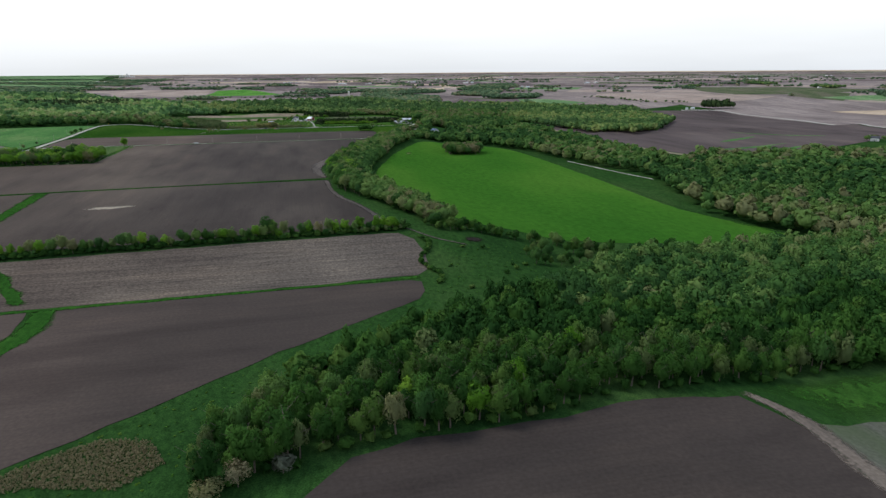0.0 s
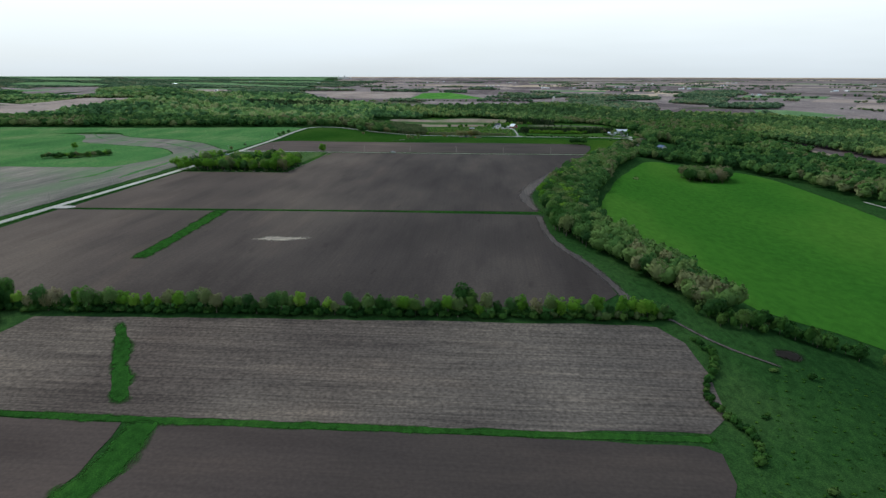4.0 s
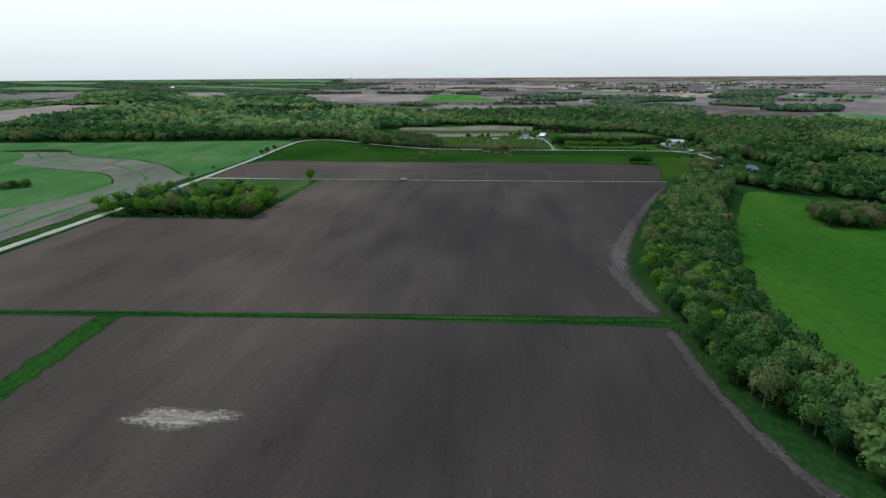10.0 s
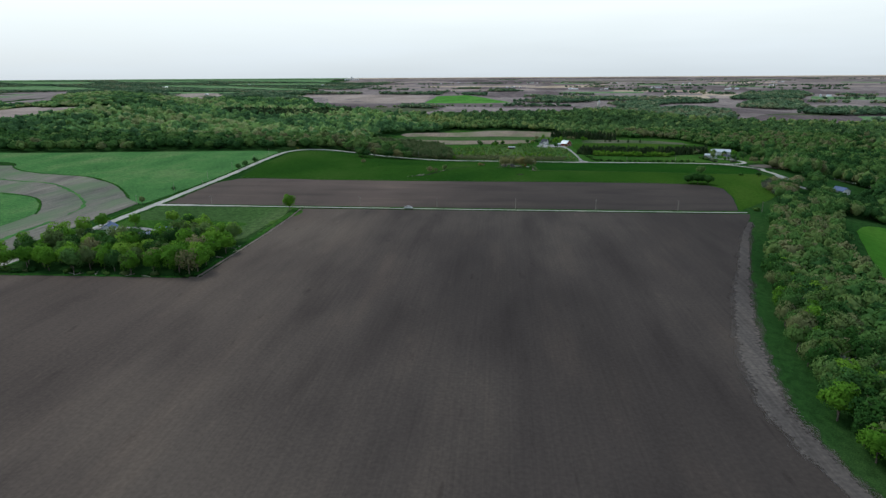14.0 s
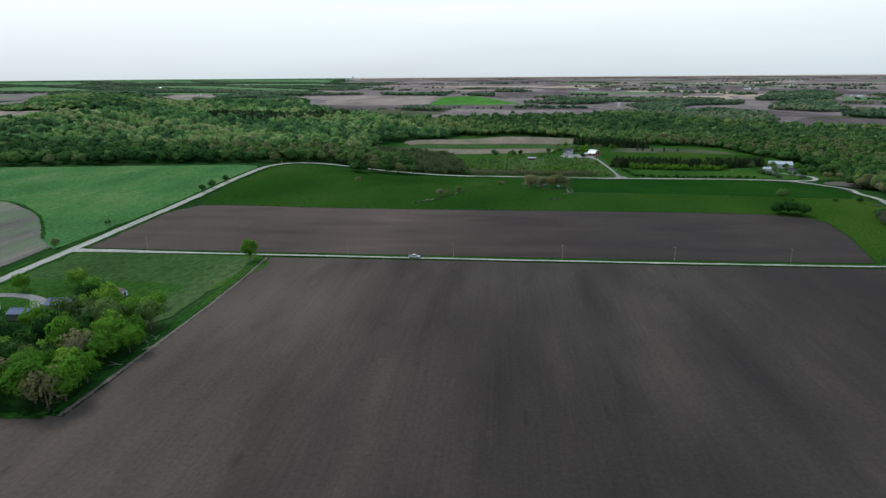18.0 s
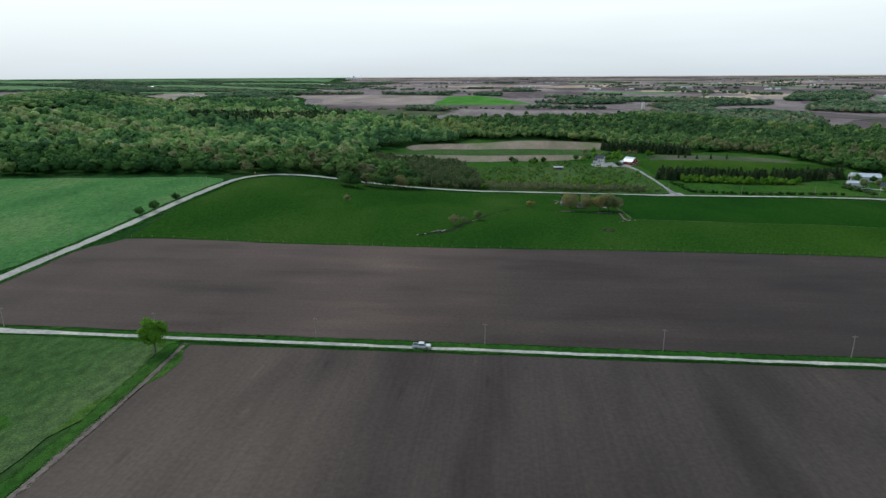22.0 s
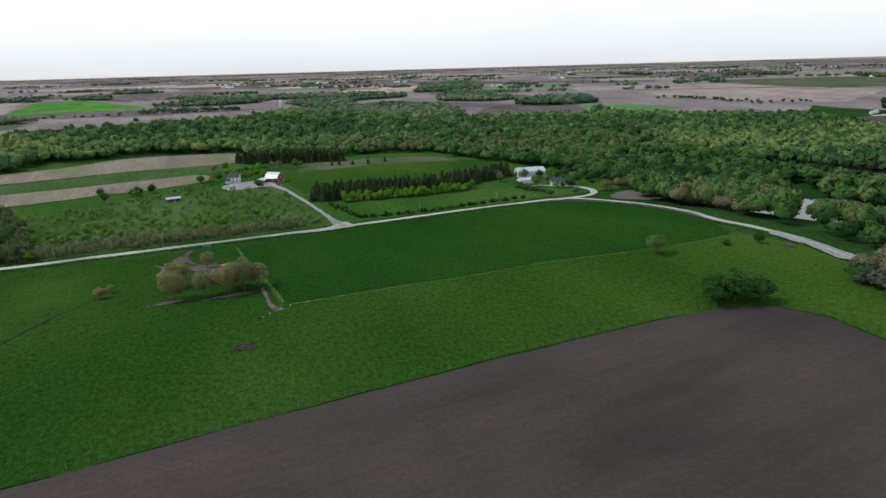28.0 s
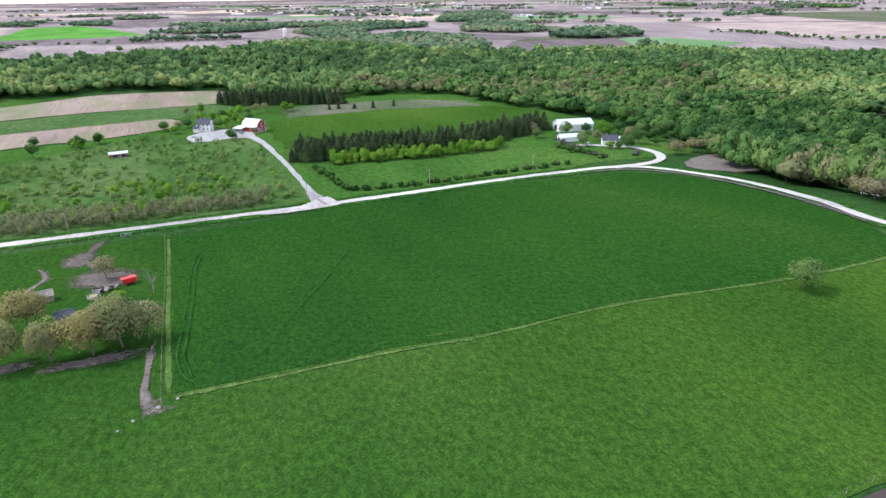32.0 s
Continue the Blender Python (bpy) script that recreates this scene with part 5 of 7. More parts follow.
woods("woods_river_east", np.concatenate([spots(RIVER_B, 11, 6, [[(308, 640), (330, 640), (348, 560), (330, 560)], [(425, 690), (500, 700), (515, 930), (440, 950), (428, 800)], [(395, 930), (520, 930), (520, 1115), (425, 1115)], RIVER_GAP, HOUSE_GAP])]), LEAF_OLIVE_MANY, "wooded river bank in olive green leaf", FAR, (10, 15), (10.5, 14.5), 4)
# trees kept low so the tilled field behind stays in the camera's sight
woods("woods_river_scrub", spots([(445, 1110), (485, 1110), (500, 1150), (508, 1260), (450, 1250)], 8, 66), LEAF_OLIVE_MANY, "low wood beside a tilled plain", FAR, (5, 8), (8, 11), 66)
woods("woods_hill_east", spots([(560, 940), (600, 960), (840, 1250), (890, 1515), (700, 1505), (520, 1490), (500, 1300), (520, 1200), (535, 1000)], 11, 7), LEAF_DARKWOOD, "dark green wood on the far plain", (5, 7, 0.42), (12, 17), (11, 15), 5)
BANK = [(160, 940), (205, 1000), (222, 1060), (232, 1120), (238, 1170), (250, 1200), (262, 1240), (285, 1300), (262, 1390), (240, 1440), (232, 1500), (190, 1535), (75, 1528), (48, 1560), (45, 1640), (-60, 1665), (-150, 1655), (-200, 1590), (-262, 1790), (-95, 1830), (60, 1840), (154, 1880), (348, 1747), (690, 1685), (890, 1515), (700, 1480), (520, 1480), (500, 1300), (440, 1215), (360, 1165), (300, 1140), (230, 1062), (225, 1015)]
p = spots(BANK, 11.5, 8, [[(40, 1380), (240, 1390), (235, 1500), (185, 1535), (70, 1528)], [(210, 1210), (262, 1210), (270, 1330), (215, 1330)], RIVER_GAP, HOUSE_GAP])
close = p[:, 1] < 1330
woods("woods_river_bend", p[close], LEAF_OLIVE_MANY, "river bend woods in mixed spring leaf", (14, 20, 0.12), (8.5, 16), (8.5, 16), 6)
p = spots(BANK, 10.5, 12, [[(40, 1380), (240, 1390), (235, 1500), (185, 1535), (70, 1528)], [(210, 1210), (262, 1210), (270, 1330), (215, 1330)], RIVER_GAP, HOUSE_GAP])
close = p[:, 1] < 1330
band = p[:, 1] < 1575 + 0.12 * p[:, 0] - 0.0006 * np.clip(p[:, 0] - 100, 0, 500) ** 2
woods("woods_north_edge", p[~close & band], LEAF_OLIVE_MANY, "olive and tan woodland edge behind a farm", FAR, (8, 15), (8.5, 14), 17)
close = close | band
woods("woods_north", p[~close], LEAF_DARKWOOD, "long belt of broadleaf forest behind a farm", (5, 8, 0.38), (10, 17), (9, 15), 7)
FOREST = [(-2300, 1240), (-1500, 1150), (-1000, 1165), (-631, 1180), (-450, 1206), (-334, 1222), (-250, 1240), (-180, 1252), (-200, 1290), (-262, 1350), (-240, 1440), (-200, 1500), (-150, 1580), (-200, 1640), (-262, 1800), (-420, 1900), (-576, 2150), (-986, 2230), (-1342, 2134), (-2300, 2200)]
p = spots(FOREST, 14.5, 9, CLEARINGS + [[(-262, 1366), (-240, 1480), (-228, 1540), (-187, 1585), (-120, 1640), (45, 1640), (45, 1500), (-150, 1400)]])
p = p[p[:, 0] > -0.72 * (p[:, 1] - 650) - 560]
close = p[:, 1] < 1330
woods("forest_edge", p[close], LEAF_OLIVE_MANY, "forest edge in olive spring leaf", (8, 11, 0.27), (11, 16), (13, 16.5), 8)
# this part is lowered so the clearings show from the camera
low = (p[:, 0] < -800) & (p[:, 1] > 1600)
woods("forest_west", p[~close & ~low], LEAF_HAZED_FOREST, "wide hilly broadleaf forest", (6, 8, 0.38), (9, 19), (11, 20), 9)
woods("forest_far", p[~close & low], LEAF_HAZED_FOREST, "low broadleaf forest behind a wooded hill", (4, 7, 0.45), (6, 10), (12, 19), 49)
woods("pine_stand_far", spots([(-640, 1700), (-520, 1695), (-400, 1790), (-390, 1840), (-480, 1815), (-640, 1755)], 8, 10), NEEDLE_MANY, "dark pine stand in the forest", FAR, (17, 22), (8, 11), 10)
p = []
for r0, a, wide, deep in BOUNDS:
    r = np.random.default_rng(int(abs(a) * 31 + r0))
    if r0 > 4150 or r0 > 3700 and r.random() < 0.6:
        continue
    if r.random() < 0.5:
        m = int(wide * 0.0175 * r0 / 11 * r.uniform(0.2, 0.8))
        b = np.radians(a + wide * r.uniform(0, 0.4) + np.cumsum(r.exponential(0.011 * 57.3 / r0 * 1000, m)))
        p.append(np.stack([b, r0 + r.normal(0, 3, m) + 0.06 * deep * np.sin(b * 300)], 1))
    if r.random() < 0.33:
        m = int(r.uniform(10, 46))
        p.append(np.stack([np.radians(a + wide * r.uniform(0.1, 0.9) + r.normal(0, 0.55, m)), r0 + deep * r.uniform(0.1, 0.9) + r.normal(0, 0.08 * deep, m)], 1))
p = np.concatenate(p)
p = np.stack([p[:, 1] * np.sin(p[:, 0]), 450 + p[:, 1] * np.cos(p[:, 0])], 1)
p = p[~np.any([inside(p[:, 0], p[:, 1], c) for c in CLEARINGS[3:] + [FIELD_EDGES[k] for k in ("tan_east", "brown_dark", "brown_east", "green_band")]], 0)]
far_off = np.hypot(p[:, 0], p[:, 1] - 450)
for k, (lo, hi) in enumerate(((0, 2700), (2700, 3200), (3200, 3700), (3700, 4600))):
    q = p[(far_off >= lo) & (far_off < hi)]
    u = float(np.mean(shrink(q[:, 0], q[:, 1])))
    woods("tree_lines_far", q, LEAF_HAZED_WOOD, "far tree lines and farm groves on the plain", DIM, (9 * u, 14 * u), (12 * u, 19 * u), 11 + k)
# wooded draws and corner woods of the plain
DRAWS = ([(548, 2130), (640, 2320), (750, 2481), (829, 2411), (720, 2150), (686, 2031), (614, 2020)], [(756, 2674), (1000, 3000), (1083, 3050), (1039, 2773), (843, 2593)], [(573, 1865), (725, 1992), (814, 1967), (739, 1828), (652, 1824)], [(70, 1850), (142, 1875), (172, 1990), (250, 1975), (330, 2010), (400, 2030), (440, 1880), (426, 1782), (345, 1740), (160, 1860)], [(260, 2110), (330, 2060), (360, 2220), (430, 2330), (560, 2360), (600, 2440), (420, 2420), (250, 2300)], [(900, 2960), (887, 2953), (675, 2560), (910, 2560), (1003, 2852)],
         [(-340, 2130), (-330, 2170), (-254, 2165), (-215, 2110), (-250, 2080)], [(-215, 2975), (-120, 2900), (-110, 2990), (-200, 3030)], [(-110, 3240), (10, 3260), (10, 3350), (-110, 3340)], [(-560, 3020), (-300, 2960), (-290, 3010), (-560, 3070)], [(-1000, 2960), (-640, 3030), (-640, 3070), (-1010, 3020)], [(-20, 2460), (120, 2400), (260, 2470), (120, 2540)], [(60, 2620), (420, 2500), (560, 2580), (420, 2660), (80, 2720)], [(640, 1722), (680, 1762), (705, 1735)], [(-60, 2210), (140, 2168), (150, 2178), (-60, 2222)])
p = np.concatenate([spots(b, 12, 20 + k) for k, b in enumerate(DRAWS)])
woods("wooded_draws", p, LEAF_HAZED_WOOD, "wooded draws across the far plain", DIM, (8, 13), (12, 18), 12)
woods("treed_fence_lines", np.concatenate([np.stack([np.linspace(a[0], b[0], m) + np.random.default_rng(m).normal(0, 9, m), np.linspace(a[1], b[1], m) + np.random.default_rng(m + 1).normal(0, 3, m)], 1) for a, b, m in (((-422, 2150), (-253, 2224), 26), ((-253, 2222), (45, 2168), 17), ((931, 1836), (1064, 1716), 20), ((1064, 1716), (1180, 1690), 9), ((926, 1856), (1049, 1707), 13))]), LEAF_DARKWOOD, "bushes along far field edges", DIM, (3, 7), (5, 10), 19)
woods("farm_groves_far", np.concatenate([spots(b, 11, 80 + k) for k, b in enumerate(([(2030, 2380), (2110, 2380), (2110, 2500), (2030, 2500)], [(2010, 2000), (2085, 2000), (2085, 2110), (2010, 2110)], [(1850, 2850), (1890, 2850), (1890, 3020), (1850, 3020)], [(1640, 2360), (1700, 2360), (1700, 2400), (1640, 2400)]))]), LEAF_DARKWOOD, "dark groves round far farmsteads", FAR, (9, 14), (10, 15), 29)

woods("far_conifers", spots([(1092, 1488), (1184, 1486), (1186, 1510), (1092, 1514)], 8, 90), NEEDLE_MANY, "dark conifer grove beside a far farm", FAR, (16, 28), (9, 14), 91)
# far wooded country to the west, thinning into fields
edge = [(-3300, 2350), (-1500, 2250), (-986, 2240), (-600, 2320), (-720, 2460), (-900, 2800), (-950, 3100), (-760, 3500), (-700, 4250), (-3600, 4250)]
for k, (gap, lo, hi) in enumerate(((19, 0, 2700), (22, 2700, 3300), (24, 3300, 4450))):
    p = spots(edge, gap, 61 + k, CLEARINGS)
    far_off = np.hypot(p[:, 0], p[:, 1] - 450)
    p = p[(far_off >= lo) & (far_off < hi) & (p[:, 0] > -0.95 * (p[:, 1] - 450) - 300)]
    p = p[np.sin(p[:, 0] / 170 + np.sin(p[:, 1] / 140) * 1.6) + 0.8 * np.sin(p[:, 1] / 75 + p[:, 0] / 310) > (-0.75, -0.6, -0.35)[k]]
    u = (0.8, 0.62, 0.4)[k]
    woods("woods_far_west", p, LEAF_HAZED_WOOD, "far wooded country reaching the skyline", (3, 6, 0.5), (9 * u, 15 * u), (gap * 0.95, gap * 1.35), 14 + 20 * k)

# ---- the farm grove west of the upland ----
GROVE = [(-312, 722), (-212, 724), (-211, 760), (-216, 788), (-250, 797), (-262, 792), (-300, 790), (-318, 795), (-318, 735)]
for q in spots(GROVE, 8.6, 31, [[(-312, 774), (-258, 768), (-250, 812), (-312, 812)]]):
    tall = g.uniform(10, 16.5)
    tree(g.choices(("bright", "spring", "olive", "bud"), (9, 3, 0.8, 0.4))[0], q[0], q[1], tall, tall * g.uniform(0.75, 0.98), "farm grove trees", "in a farm grove", g)
for x, yy, tall, wide in ((-300, 822, 9, 8), (-278, 830, 10, 10), (-316, 812, 11, 10), (-258, 814, 11, 11), (-250, 810, 10, 10), (-226, 806, 8, 8), (-232, 790, 9, 8), (-334, 745, 12, 13), (-336, 770, 9, 9), (-322, 730, 9, 8)):
    tree("bright", x, yy, tall, wide, "farmyard trees", "beside a farmhouse lawn", g)
for k in range(18):
    tree("shrub", g.uniform(-312, -212), 723 + g.uniform(-1, 4), g.uniform(1.5, 3.2), g.uniform(3, 5), "grove shrubs", "under the edge of a grove", g)
for k in range(9):
    s = Shape()
    a = g.uniform(0, 3.14)
    s.tube((0, 0, 0.3), (math.cos(a) * 4.5, math.sin(a) * 4.5, g.uniform(0.3, 1.2)), 0.16, 0.08).tube((math.cos(a) * 2, math.sin(a) * 2, 0.4), (math.cos(a + 0.7) * 4, math.sin(a + 0.7) * 4, 1.1), 0.09, 0.04)
    x, yy = (g.uniform(-285, -225), 720.5) if k < 5 else (-209.5, g.uniform(735, 775))
    log = new("fallen_limb", mesh_of("fallen_limb", np.array(s.v), s.f, POLE))
    log.location = (x, yy, ground_z(x, yy))
    tagged(log, "pale fallen limb lying by a grove edge", "branch", "fallen limbs")

# ---- single trees ----
tree("pale", -9, 144, 8.5, 7.5, "", "at a wood edge", g)
tree("bud", -20, 141, 7.5, 7.5, "", "at a wood edge", g)
tree("bud", -27, 137, 6.5, 8.5, "", "at a wood edge", g)
tree("pale", 14, 205, 9, 10, "", "at a wood edge", g)
tree("bright", -214, 876, 13, 10, "", "alone at a lane corner", g)
for x, yy, tall, wide in ((-332, 1063, 7, 6.5), (-330, 1077, 8.5, 7), (-331, 1106, 7, 6), (-337, 893, 6, 5), (-341, 948, 4, 4)):
    tree("olive", x, yy, tall, wide, "roadside trees", "beside a gravel road", g)
for x, yy, tall, wide in ((106, 1009, 8.5, 9), (114, 1007.5, 11.5, 13), (122, 1004, 10, 11), (111, 1013, 9, 10), (119, 1011, 9.5, 10)):
    tree("spring", x, yy, tall, wide, "field corner clump", "at a field corner", g)
tree("fine", 133, 1063, 8.5, 9.5, "", "alone on a pasture edge", g)
tree("spring", 183, 1051, 5.5, 5, "", "beside the road", g)
tree("shrub", 169, 1057, 3.2, 5, "", "on a pasture edge", g)
tree("shrub", 121, 896, 3.0, 5.5, "", "alone beside a gravel lane", g)
for k in range(16):
    x, yy = g.uniform(148, 196), 0
    yy = 930 + (x - 148) * 1.6 + g.uniform(-8, 8)
    tree(g.choice(("olive", "bud", "pale")), x, yy, g.uniform(8, 11), g.uniform(9, 12), "river road trees", "leaning over a river road", g)
for x, yy, tall, wide, kind in ((-215, 1131, 6, 6, "bud"), (-131, 1059, 7.5, 7, "bud"), (-118, 1075, 6.5, 6, "olive"), (-126, 1066, 4.5, 5, "bud"), (-83, 1141, 5, 6, "willow"), (-80, 1150, 4, 4, "bud")):
    tree(kind, x, yy, tall, wide, "creek trees", "along a pasture creek", g)
for x, yy, tall, wide in ((-57, 1115, 10.5, 12), (-46.5, 1112, 9.5, 9.5), (-38, 1111, 11, 14), (-32, 1112, 11.5, 13), (-35, 1121, 9.5, 11), (-55, 1137, 10, 12)):
    tree("willow", x, yy, tall * 1.15, wide, "old willows", "by cattle sheds", g)
tree("bud", -26.5, 1114, 10.5, 9.5, "", "leaning over a cattle track", g)
tree("bud", -40, 1175, 8.5, 7, "", "on trampled feeding ground", g)
tree("bright", -35, 1149, 3.5, 5, "", "beside a feed ring", g)
for k in range(17):
    x = -240 + 3.8 * k
    kind = g.choices(("olive", "willow", "bud", "spring"), (5, 2, 1, 1))[0]
    tree(kind, x + g.uniform(-2, 2), 1212 + 0.15 * (x + 240) - (9 if k < 5 else 0) + g.uniform(-4, 4), g.uniform(9.5, 13), g.uniform(9, 12), "roadside clump", "in a roadside clump", g)
for x, yy, tall in ((212, 1268, 9), (232, 1252, 9), (246, 1258, 10), (228, 1275, 8), (252, 1236, 8), (222, 1300, 9), (200, 1300, 8), (262, 1262, 9), (196, 1258, 5)):
    tree(g.choice(("spring", "olive", "bud")), x, yy, tall, tall * 0.95, "house trees", "round a white farmstead", g)
for x, yy in ((246, 1226), (260, 1227), (268, 1222), (275, 1226)):
    tree("bud", x, yy, 9, 11, "river road trees", "beside a gravel drive", g)
for x, yy in ((254, 1172), (262, 1178), (244, 1154), (252, 1160), (243, 1143), (250, 1138), (242, 1123), (231, 1107), (236, 1114), (226, 1094), (270, 1186)):
    tree(g.choices(("bud", "bright", "olive"), (7, 1, 1))[0], x + g.uniform(-2, 2), yy, g.uniform(8, 10.5), g.uniform(10, 13), "river road trees", "on a wooded river bank", g)
for x, yy, tall, kind in ((236, 1297, 8, "spring"), (243, 1284, 9, "bright"), (247, 1294, 9, "bright"), (251, 1272, 8.5, "bud"), (256, 1289, 9, "olive"), (264, 1298, 9, "spring"), (268, 1281, 9, "olive"), (222, 1255, 5.5, "bright"), (226, 1252, 5, "spring"), (233, 1253, 4.5, "olive"), (240, 1272, 6, "spring"), (258, 1262, 6, "spring"), (252, 1250, 5, "olive"), (238, 1254, 4, "spring"), (206, 1316, 8, "bud"), (262, 1246, 5, "spring"), (272, 1258, 7, "olive")):
    tree(kind, x, yy, tall, tall * 0.95, "house trees", "round a white farmstead", g)
c = curve([(208, 1290), (206, 1275), (205, 1260), (204, 1248), (207, 1238)], step=1.0)
for k in range(26):
    q = c[int(k / 26 * len(c))]
    tree("greyshrub", q[0] + g.uniform(-1, 1), q[1] + g.uniform(-0.8, 0.8), g.uniform(1.6, 3), g.uniform(2.5, 4.2), "grey hedge", "along a farmstead lawn", g)
tree("greyshrub", 225, 1236, 2.6, 6, "", "beside a gravel loop drive", g)
tree("greyshrub", 230, 1240, 2.4, 5, "", "beside a gravel loop drive", g)
for x, yy, tall in ((16, 1462, 9), (24, 1464, 8.5), (30, 1466, 9), (38, 1480, 9), (45, 1478, 8), (52, 1484, 9), (74, 1481, 9.5), (80, 1484, 7), (8, 1470, 8), (60, 1490, 8), (22, 1450, 7), (32, 1452, 7.5), (-17, 1444, 7), (-8, 1440, 7.5), (11, 1505, 9), (0, 1500, 8)):
    tree(g.choice(("olive", "bright", "bright", "bud")), x, yy, tall, tall * 0.8, "farmyard trees", "behind a farmyard", g)
for x, yy, tall in ((-67, 1407, 9.5), (-57, 1415, 8), (-94, 1422, 7.5), (-72, 1412, 6)):
    tree("spring", x, yy, tall, tall * 0.9, "pasture trees", "beside a cattle shelter", g)
woods("river_house_wood", spots([(166, 900), (214, 898), (246, 960), (240, 1024), (222, 1030), (198, 985)], 7.5, 71, [HOUSE_GAP, [(212, 960), (234, 960), (238, 996), (212, 996)]]), LEAF_OLIVE_MANY, "mixed trees round a river house", CLOSE, (7, 12), (8, 11), 76, 0.06)
woods("river_bank_wood", spots([(262, 1040), (300, 1045), (312, 1085), (287, 1094), (264, 1076)], 7, 74), LEAF_OLIVE_MANY, "leafy trees on a river bank", CLOSE, (11, 14), (8, 11), 74, 0.06)
woods("river_bend_wood", spots([(236, 1076), (256, 1084), (274, 1122), (286, 1168), (284, 1196), (250, 1204), (238, 1150)], 7.5, 73), LEAF_OLIVE_MANY, "tall leafy trees on a wooded river bank", CLOSE, (14, 19), (9, 12), 75, 0.06)
BEND = [(167, 994), (165, 982), (163, 970), (172, 998), (178, 990), (176, 978), (172, 968), (184, 996), (186, 984), (180, 972), (170, 985), (188, 990), (161, 962), (182, 1002)]
for k in range(28):
    x, yy = BEND[k % len(BEND)]
    tree(g.choice(("bud", "pale", "olive")), x + g.uniform(-4, 4), yy + g.uniform(-4, 4), g.uniform(7, 10), g.uniform(8, 11), "river road trees", "at a river road bend", g)
c = curve([(270, 1046), (286, 1058), (306, 1074), (326, 1090), (352, 1108), (382, 1124)], step=1.0)
for k in range(22):
    q = c[int(k / 22 * len(c))]
    tree(g.choices(("olive", "spring", "bright", "bud"), (4, 3, 2, 1))[0], q[0] + g.uniform(-4, 4), q[1] + g.uniform(-4, 4), g.uniform(2, 4.5), g.uniform(3, 6), "river bank trees", "over a still river", g)
tree("bud", 38, 1403, 5, 5, "", "before a red barn", g)
for x, yy in ((-18, 1440), (-11, 1428), (18, 1432), (24, 1438), (12, 1440), (34, 1428), (-2, 1446), (22, 1385), (40, 1445), (-68, 1405), (-57, 1417), (-90, 1390)):
    tree(g.choice(("olive", "bright", "olive")), x, yy, g.uniform(6.5, 9.5), g.uniform(6.5, 9), "farmyard trees", "round a white farmhouse", g)
for x, yy, tall in ((-98, 1856, 12), (-380, 1890, 14), (-230, 1850, 9), (-60, 1960, 10)):
    tree("spring", x, yy, tall, tall, "far field trees", "alone in a far field", g)

for k in range(46):
    u = g.random()
    x, yy = -520 + 60 * u, 800 + 40 * u * u + g.uniform(-9, 9)
    tree(g.choice(("bright", "shrub", "olive", "spring")), x, yy, g.uniform(4, 8.5), g.uniform(5, 9), "contour clump", "in a field clump", g)
tree("bright", -540, 885, 10, 9, "", "alone in a contour field", g)

# ---- the pine plantation and the conifers behind it ----
for k, q in enumerate(spots([(44, 1306), (120, 1297), (160, 1296), (222, 1322), (228, 1345), (160, 1322), (120, 1324), (52, 1338)], 5.2, 41)):
    tall = g.uniform(7.5, 11.5)
    tree("pine", q[0], q[1], tall, tall * g.uniform(0.75, 1.0), "pine plantation", "in a plantation row", g)
for k, q in enumerate(spots([(28, 1535), (62, 1520), (130, 1496), (134, 1512), (100, 1545), (30, 1570)], 6.5, 42)):
    tree("pine", q[0], q[1], g.uniform(8, 14), g.uniform(6, 9), "pines behind the farm", "behind a farm meadow", g)
for x, yy in ((109, 1474), (117, 1475), (129, 1469), (144, 1465), (163, 1467)):
    tree("pine", x, yy, g.uniform(4.5, 6.5), g.uniform(4, 5.5), "meadow conifers", "alone in a meadow", g)
for k, q in enumerate(spots([(66, 1290), (130, 1280), (168, 1282), (170, 1292), (120, 1294), (66, 1304)], 4.0, 43)):
    tree("bright", q[0], q[1], g.uniform(3, 8), g.uniform(3, 6), "young trees", "before a pine plantation", g)
for line, n in (([(54, 1289), (57, 1262), (61, 1242), (80, 1236), (109, 1235)], 34), ([(112, 1235), (150, 1236), (180, 1236)], 26), ([(197, 1272), (200, 1258), (206, 1244), (202, 1237)], 16)):
    c = curve(line, step=2.0)
    for k in range(n):
        q = c[int(k / n * len(c))]
        tree("shrub", q[0] + g.uniform(-1.2, 1.2), q[1] + g.uniform(-1.2, 1.2), g.uniform(2.2, 3.8), g.uniform(2.8, 4.8), "hedge bushes", "along a meadow", g)

woods("brush_wood", spots([(-262, 1236), (-186, 1240), (-120, 1242), (-128, 1300), (-150, 1380), (-200, 1390), (-262, 1350), (-200, 1290)], 5.2, 58), LEAF_THICKET, "grey green thicket of young trees by a road", CLOSE, (5, 10), (4.5, 8), 59, 0.05, 0.5)
# saplings and brush of the meadow by the road
q = spots([(-186, 1240), (-100, 1240), (-17, 1238), (34, 1238), (36, 1289), (34, 1350), (20, 1380), (-30, 1420), (-85, 1385), (-163, 1340), (-195, 1290)], 4.6, 51)
r = np.random.default_rng(4).random(len(q))
grown = 0.5 + 0.5 * np.sin(q[:, 0] / 13 + 1.3 * np.sin(q[:, 1] / 17)) * np.cos(q[:, 1] / 11)
keep = (r < 0.2 + 0.5 * grown ** 1.5) & (np.hypot(q[:, 0] + 44, q[:, 1] - 1366) > 15)
big = keep & (r < 0.2 * grown)
woods("sapling_rows", q[keep & ~big], LEAF_SAPLING, "rows of small leafy saplings in a meadow", CLOSE, (1.6, 5.0), (1.8, 4.6), 21, 0.0, 0.35)
